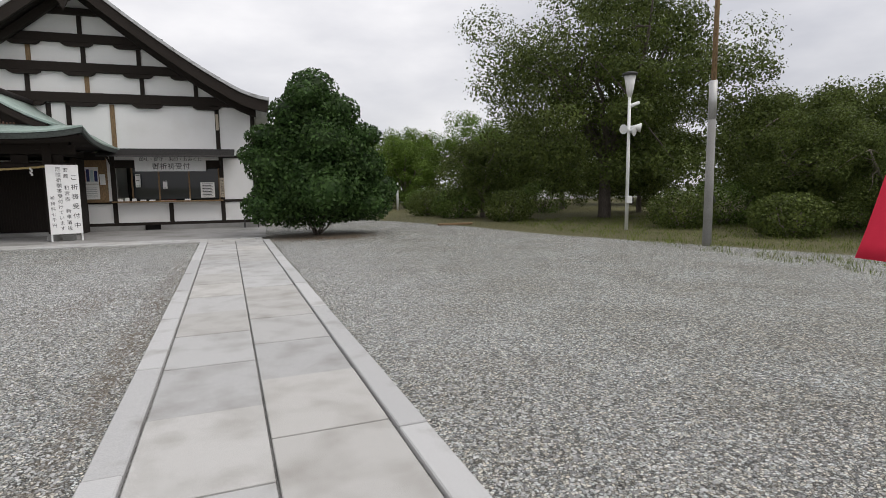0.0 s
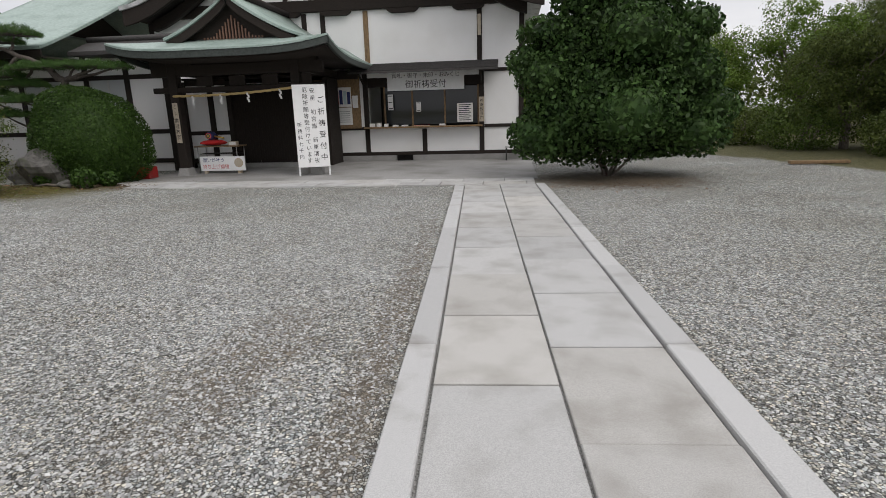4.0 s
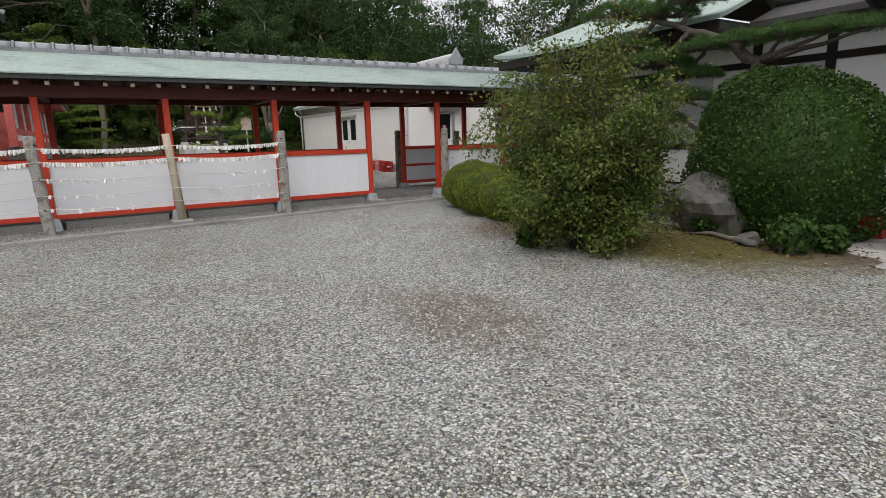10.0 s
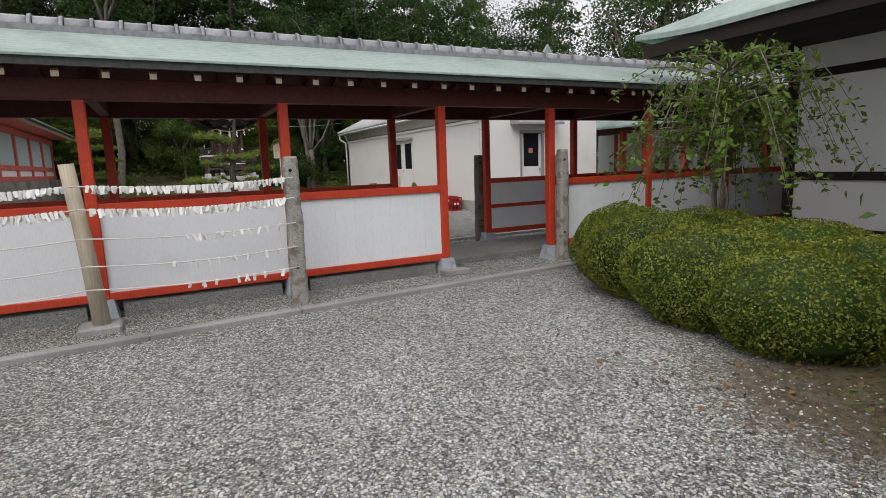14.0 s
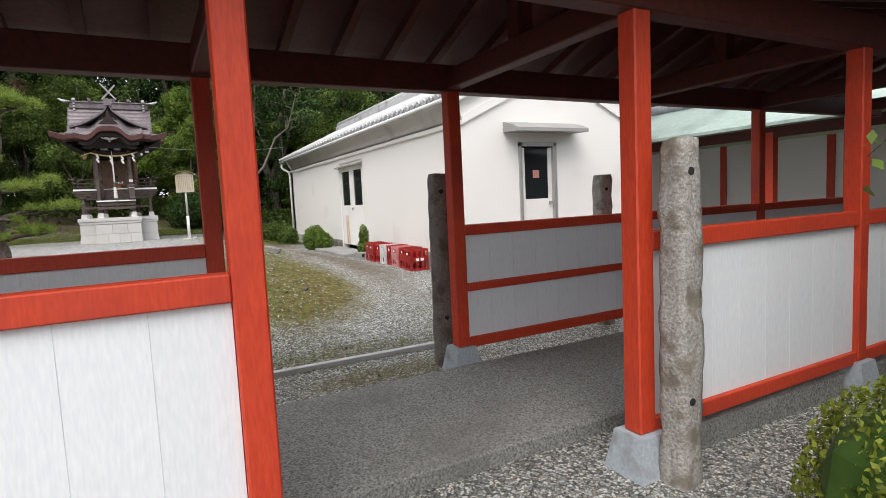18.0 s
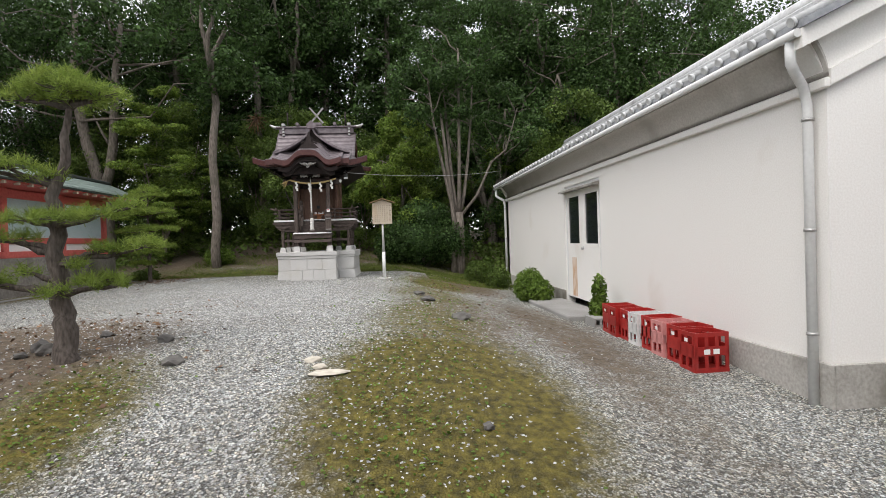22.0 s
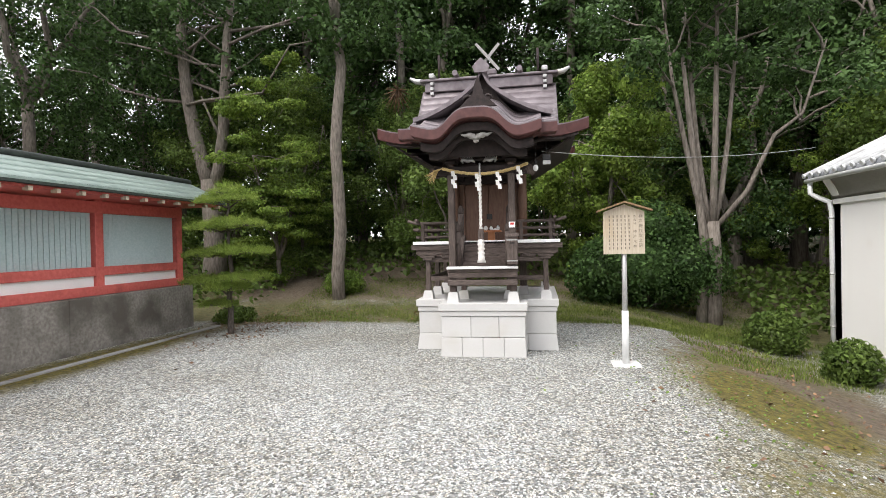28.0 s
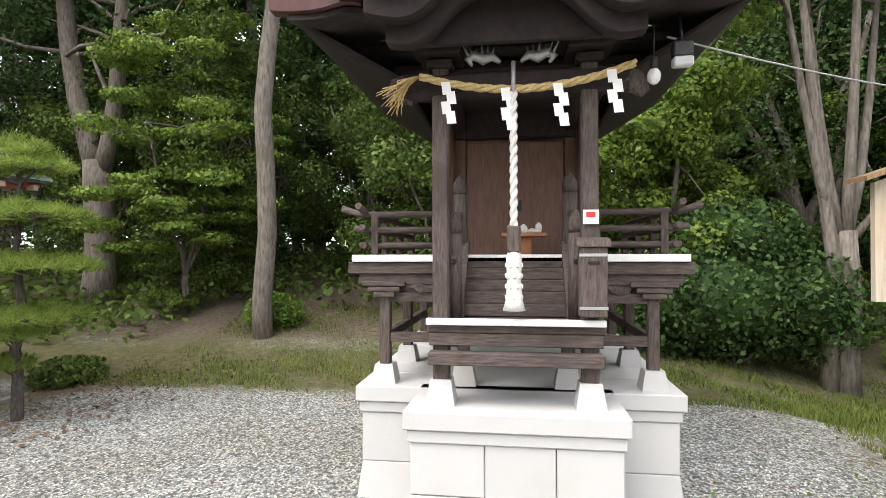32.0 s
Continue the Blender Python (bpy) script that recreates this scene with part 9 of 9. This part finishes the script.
for x, y, t_, s in ((17.5, 12.2, b2, 0.75), (21.0, 12.5, b2, 1.0), (20.5, 23.5, b2, 0.8), (11.5, 24, b2, 0.75), (25, 18, b2, 1.1), (17.2, 9.6, b2, 0.6),
                    (12.0, 38, b3, 0.9), (16.5, 36, b3, 1.05), (20, 30, b2, 1.0), (5.5, 47, b3, 1.0), (24, 40, bt, 0.8), (2.5, 44, b3, 1.0), (30, 24, b2, 1.2), (31, 14, b2, 1.0), (15, 46, b2, 1.2), (-1, 48, bt, 0.8), (28, 33, bt, 0.9)):
    again(t_, *along(x, y), rf.uniform(0, 360), s)
for x, y, r in ((11.3, 21, 1.2), (10.4, 24.5, 1.3), (9.8, 27, 1.2), (14.5, 14.5, 1.2), (17, 15, 1.5), (14.5, 10.6, 1.1), (19, 11.5, 1.4), (16, 26, 1.6), (11.0, 31, 1.3)):
    shrub("park_shrub", *along(x, y), [(0, 0, r * 0.5, r, r, r * 0.62)], leaf_park if r < 1.3 else leaf_mid, 0.06, 4200, "loose green park shrub on the verge", int(x * 10), tight=0.55, spread=0.9)
leaf_bank("park_woods", "far line of park trees", [(0, 40, 52, 60, 6.5), (32, 40, -30, 52, 6.5)], leaf_park, 0.25, 26000, 8)
bm = bmesh.new()
hp = []
for i in range(41):
    a = radians(-40 + 75 * i / 40)
    hp.append((a, 34 + 26 * math.exp(-((i - 27) / 6.0) ** 2) + 12 * math.sin(i * 0.5) * 0.4))
prev = None
for a, h in hp:
    x, y = 380 * math.cos(a), 380 * math.sin(a)
    ring = [bm.verts.new((x * 0.85, y * 0.85, -2)), bm.verts.new((x * 0.93, y * 0.93, h * 0.6)), bm.verts.new((x, y, h)), bm.verts.new((x * 1.2, y * 1.2, -2))]
    if prev:
        for k in range(3):
            bm.faces.new((prev[k], ring[k], ring[k + 1], prev[k + 1])).smooth = True
    prev = ring
solid("far_hill", bm, hill_mat, "dark wooded hill on the horizon", "hill", "structure")

lp = thing("park_lamp", (*along(12.36, 14.74), 0), "tall pale park lamp post with a lantern head and loudspeakers", "lamp post")
bm = bmesh.new()
tube(bm, [(0, 0, 0), (0, 0, 3.55)], [0.055, 0.045], 10)
part("pole", bm, white_metal, lp, "pale painted pole")
bm = bmesh.new()
tube(bm, [(0, 0, 3.55), (0, 0, 3.7), (0, 0, 4.1)], [0.06, 0.1, 0.17], 10)
part("lantern", bm, white_plastic, lp, "frosted lantern")
bm = bmesh.new()
tube(bm, [(0, 0, 4.1), (0, 0, 4.16), (0, 0, 4.2)], [0.22, 0.22, 0.1], 10)
part("cap", bm, black_metal, lp)
for s, z in ((1, 2.75), (-1, 2.7), (0.3, 2.65)):
    bm = bmesh.new()
    tube(bm, [(0.04 * s, 0, z), (0.16 * s, -0.08, z), (0.3 * s, -0.16, z - 0.02)], [0.04, 0.06, 0.13], 10)
    part("loudspeaker", bm, white_metal, lp, "white horn loudspeaker")
bm = bmesh.new()
tube(bm, [(0.0, 0, 3.3), (0.4, 0.1, 3.42)], 0.05, 8)
part("side_lamp", bm, white_metal, lp)
bm = bmesh.new()
box(bm, -0.09, 0.09, -0.14, -0.05, 0.72, 0.92, 0.01)
part("switch_box", bm, white_metal, lp, "small white switch box")
lp.scale = (1.1, 1.1, 1.22)
fp = thing("flagpole", (*along(10.79, 9.97), 0), "tall weathered concrete flagpole with a wooden upper mast", "flagpole")
bm = bmesh.new()
tube(bm, [(0, 0, -0.1), (0, 0, 3.8)], [0.105, 0.085], 12)
part("lower_pole", bm, concrete, fp, "pale concrete lower pole")
bm = bmesh.new()
tube(bm, [(0.0, 0.0, 3.0), (0.02, 0, 6.0), (0.03, 0, 8.5)], [0.065, 0.055, 0.04], 10)
part("upper_mast", bm, timber_worn, fp, "brown upper mast")
bm = bmesh.new()
tube(bm, [(0, 0, 3.0), (0, 0, 3.9)], 0.09, 12)
part("collar", bm, metal_grey, fp)
bm = bmesh.new()
tube(bm, [(0.1, -0.03, 1.02), (0.16, -0.05, 1.05), (0.12, -0.03, 1.2)], 0.015, 6)
part("cleat", bm, black_metal, fp)
fpost = thing("white_post", (*along(10.4, 34.6), 0), "white pole at the park entrance", "post")
bm = bmesh.new()
tube(bm, [(0, 0, 0), (0, 0, 1.75)], 0.07, 8)
part("pole", bm, white_metal, fpost)
bm = bmesh.new()
tube(bm, [(0, 0, 1.7), (0, 0, 1.8)], 0.08, 8)
part("cap", bm, white_metal, fpost)
bl = thing("timber_beam", (*along(8.2, 19.6), 0.02), "weathered timber lying on the gravel edge", "beam")
bm = bmesh.new()
box(bm, -0.7, 0.7, -0.07, 0.07, 0, 0.08, 0.01)
part("timber", bm, timber_worn, bl)
nf = thing("red_banner", (*along(4.75, 2.05), 0), "plain red vertical banner on a slim pole beside the path", "banner")
bm = bmesh.new()
shell(bm, lambda u, v: Vector((-0.55 * u - 0.0, 0.55 * u + 0.05 * math.sin(4 * v + 5 * u), 0.86 + 1.9 * v + 0.09 * u * (1 - v))) + Vector((0.45 * v * u, -0.36 * v * u, 0)), 8, 16, 0.006, Vector((0.7, 0.7, 0)))
part("cloth", bm, red_cloth, nf, "crimson cloth")
bm = bmesh.new()
tube(bm, [(0.02, 0, 0), (0.02, 0, 3.0)], 0.016, 8)
part("pole", bm, white_metal, nf)
bm = bmesh.new()
tube(bm, [(0.02, 0, 2.78), (-0.35, 0.3, 2.8)], 0.01, 6)
part("top_arm", bm, white_metal, nf)
bm = bmesh.new()
box(bm, -0.2, 0.24, -0.2, 0.2, 0, 0.12, 0.03)
part("foot", bm, concrete, nf)

board_stone = mat("pale_flat_stone", (0.42, 0.38, 0.31), (0.58, 0.54, 0.46), 0.9, fine=14, bump=0.4)
# loose stones in the shrine yard
for k, (x, y, r) in enumerate(((-24.42, 15.75, (0.07, 0.17, 0.025)), (-24.73, 15.58, (0.06, 0.08, 0.025)), (-24.56, 15.66, (0.05, 0.06, 0.025)), (-26.6, 17.1, (0.16, 0.12, 0.06)), (-28.4, 16.8, (0.18, 0.12, 0.05)), (-29.2, 16.7, (0.16, 0.1, 0.05)),
                                (-25.3, 13.07, (0.10, 0.09, 0.07)), (-25.42, 12.95, (0.09, 0.08, 0.07)), (-25.56, 14.03, (0.09, 0.08, 0.05)), (-24.86, 14.36, (0.09, 0.1, 0.04)), (-25.2, 12.9, (0.06, 0.05, 0.04)), (-23.5, 16.9, (0.045, 0.04, 0.03)), (-25.9, 13.3, (0.07, 0.06, 0.04)))):
    rk = thing("loose_stone", (x, y, ground_at(x, y)), "flat pale stone lying in the gravel" if k < 3 else "loose grey-brown stone on the ground", "stone", "loose stones")
    bm = bmesh.new()
    lump(bm, (0, 0, r[2] * 0.4), r, 61 + k, 2, 0.5)
    part("stone", bm, board_stone if k < 3 else rock_mat, rk)


# ---- grass, fallen leaves, gravel chips ----
def blades(name, label, spots, n, h, m, seed):
    rng = np.random.default_rng(seed)
    area = np.array([(b[1] - b[0]) * (b[3] - b[2]) for b in spots])
    vs = []
    for b, k in zip(spots, (area / area.sum() * n).astype(int)):
        x, y = rng.uniform(b[0], b[1], k), rng.uniform(b[2], b[3], k)
        keep = np.sin(x * 2.3 + y * 1.7) + np.sin(x * 5.1 - y * 4.3) + rng.normal(0, 0.8, k) > -0.4
        x, y = x[keep], y[keep]
        z = ground_z(x, y)
        a, l = rng.uniform(0, 6.283, len(x)), h * rng.uniform(0.4, 1.3, len(x))
        dx, dy = np.cos(a), np.sin(a)
        lean = rng.uniform(0.2, 0.9, len(x)) * l
        p = np.stack([x, y, z], 1)
        w = 0.006
        vs.append(np.stack([p + np.stack([-dy * w, dx * w, 0 * x], 1), p + np.stack([dy * w, -dx * w, 0 * x], 1), p + np.stack([dx * lean, dy * lean, l], 1)], 1))
    v = np.concatenate(vs).reshape(-1, 3)
    return tagged(new(name, from_arrays(name, v, np.arange(len(v)).reshape(-1, 3), m)), label, "grass", kind="stuff")


blades("bank_grass", "rough green grass along the foot of the wooded bank", [(-41, -36.6, 9.3, 20), (-36.8, -34.0, 17.2, 19.6), (-39.6, -36.6, 14.5, 19.8)], 90000, 0.055, grass_mat, 1)
blades("verge_grass", "short grass verge of the park", [(10.5, 20, 6, 22)], 22000, 0.10, grass_mat, 2)


def scatter_flat(name, label, spots, n, size, m, seed):
    rng = np.random.default_rng(seed)
    cs = []
    w = np.array([b[4] for b in spots], float)
    for b, k in zip(spots, (w / w.sum() * n).astype(int)):
        x, y = rng.normal(b[0], b[2], k), rng.normal(b[1], b[3], k)
        cs.append(np.stack([x, y, ground_z(x, y) + 0.012], 1))
    c = np.concatenate(cs)
    return tagged(new(name, leaf_mesh(name, c, np.tile((0, 0, 1.0), (len(c), 1)), size, m, rng, 0.35, 1.4)), label, "leaves", kind="stuff")


scatter_flat("fallen_leaves", "scattered brown fallen leaves", [(-35.6, 9.9, 0.9, 0.5, 3), (-37.6, 12.5, 0.5, 1.6, 3), (-34.5, 18.0, 1.5, 0.5, 2), (-9.0, 17.3, 1.2, 0.5, 3), (-25.4, 12.6, 1.4, 0.9, 5), (-37.2, 9.6, 0.8, 0.6, 3), (-40, 14, 1.5, 3.5, 6), (-11.0, 16.6, 0.9, 0.5, 2), (-12, 15.4, 1.4, 0.7, 2), (-31, 17.3, 2.5, 0.8, 2), (3.2, 16.4, 1.4, 0.4, 1)], 4200, 0.034, dead_leaf, 3)
scatter_flat("moss_tufts", "small green weeds and moss tufts", [(-23.4, 16.3, 1.3, 0.4, 6), (-27.5, 16.8, 1.8, 0.6, 4), (-11.3, 15.8, 1.2, 0.5, 5), (-23.9, 13.9, 0.6, 0.3, 3), (-33, 17.0, 1.6, 0.6, 4), (-21.2, 16.5, 0.25, 0.9, 2)], 5200, 0.022, leaf_lite, 4)


def gravel_chips(n, seed):
    """Loose chips lying on the gravel along the way walked."""
    rng = np.random.default_rng(seed)
    strips = [((-0.7, 1.0), (-1.4, 15.5), 1.9), ((2.8, 0.5), (2.1, 15), 1.6), ((0.0, 8.0), (-6.0, 11.5), 2.6), ((-6.0, 11.5), (-13.5, 13.2), 2.6), ((-13.0, 12.5), (-17.0, 15.5), 2.0), ((-20.9, 16.0), (-26.5, 15.0), 2.2), ((-26.5, 14.8), (-33.0, 13.6), 2.4)]
    w = np.array([math.hypot(b[0] - a[0], b[1] - a[1]) * r for a, b, r in strips])
    cs = []
    for (a, b, r), k in zip(strips, (w / w.sum() * n).astype(int)):
        t = rng.random(k)
        cs.append(np.stack([a[0] + (b[0] - a[0]) * t + rng.normal(0, r * 0.6, k), a[1] + (b[1] - a[1]) * t + rng.normal(0, r * 0.6, k)], 1))
    c = np.concatenate(cs)
    x, y = c[:, 0], c[:, 1]
    moss, soil, grass = masks(x, y)
    qx, qy = unskew(x, y)
    ok = ~((qx > -0.82) & (qx < 1.16) & (qy < 16.8)) & ~((y > 16.7) & (x > -9.2) & (x < 3)) & ~((x < -17.7) & (x > -20.95)) & (rng.random(len(x)) > np.clip(np.maximum(moss, grass), 0, 1) * 0.7)
    c = c[ok]
    m = len(c)
    s = rng.uniform(0.0065, 0.015, m)[:, None]
    z = ground_z(c[:, 0], c[:, 1]) + s[:, 0] * 0.05
    d1 = rng.normal(0, 1, (m, 3))
    d1[:, 2] *= 0.35
    d1 /= np.linalg.norm(d1, axis=1)[:, None]
    up = np.tile((0, 0, 1.0), (m, 1)) + rng.normal(0, 0.3, (m, 3))
    d2 = np.cross(up, d1)
    d2 /= np.linalg.norm(d2, axis=1)[:, None]
    d3 = np.cross(d1, d2)
    p = np.concatenate([c, z[:, None]], 1)
    e1, e2, e3 = d1 * s * rng.uniform(0.9, 1.6, (m, 1)), d2 * s * rng.uniform(0.7, 1.1, (m, 1)), d3 * s * rng.uniform(0.45, 0.8, (m, 1))
    v = np.stack([p - e1, p - e2 * 0.9, p + e1 * 0.8, p + e2, p + e3 + e1 * 0.25], 1).reshape(-1, 3)
    o = np.arange(m)[:, None, None] * 5
    f = (np.array([(0, 1, 4), (1, 2, 4), (2, 3, 4), (3, 0, 4)])[None] + o).reshape(-1, 3)
    return tagged(new("gravel_chips", from_arrays("gravel_chips", v, f, pebble)), "loose pale-grey crushed stone chips on the yard", "gravel", kind="stuff")


gravel_chips(165000, 9)

# ---- paved path and apron, laid in pieces ----
path = thing("stone_path", (0.98, 8.015, 0), "straight path of large pale granite slabs between granite kerbs", "path", kind="structure", turn=math.degrees(SKEW))
bm = bmesh.new()
box(bm, -0.95, 0.93, -16.0, 8.75, -0.05, 0.004)
part("bedding", bm, concrete_damp, path)


def paving(parent, name, rows, material, z0, z1, bev=0.005):
    for k, (x0, x1, y0, y1) in enumerate(rows):
        bm = bmesh.new()
        box(bm, x0 + 0.006, x1 - 0.006, y0 + 0.007, y1 - 0.007, z0, z1 + 0.004 * ((k * 7) % 3 - 1), bev)
        part(name, bm, material, parent)


left = [4.9 - 8 + 1.075 * k for k in range(-16, 13)]
right = [5.41 - 8 + 1.075 * k for k in range(-16, 13)]
rows = [(-0.735, -0.01, a, min(b_, 8.75)) for a, b_ in zip(left, left[1:]) if a < 8.6] + [(-0.005, 0.725, a, min(b_, 8.75)) for a, b_ in zip(right, right[1:]) if a < 8.6]
paving(path, "paving_slab", rows, slab_stone, -0.04, 0.03)
kerbs = [-16 + 1.85 * k for k in range(15)]
paving(path, "kerb_stone", [(x0, x1, a, min(b_, 8.75)) for x0, x1 in ((-0.945, -0.742), (0.732, 0.93)) for a, b_ in zip(kerbs, kerbs[1:]) if a < 8.6], kerb_stone, -0.05, 0.045, 0.008)
apron = thing("entrance_apron", (-4, 17.3, 0), "concrete forecourt edged with two rows of granite slabs", "pavement", kind="structure")
bm = bmesh.new()
box(bm, -5.1, 5.3, 0.55, 5.72, -0.05, 0.02)
part("concrete_floor", bm, concrete, apron, "smooth grey concrete")
rows = []
for r, (y0, y1, off) in enumerate(((-0.5, 0.0, 0.0), (0.0, 0.55, 0.45))):
    x = -5.1
    k = 0
    while x < 5.2:
        w = 0.92 if not (k == 0 and off) else off
        rows.append((x, min(x + w, 5.2), y0, y1))
        x += w
        k += 1
paving(apron, "paving_slab", rows, slab_stone, -0.04, 0.03)
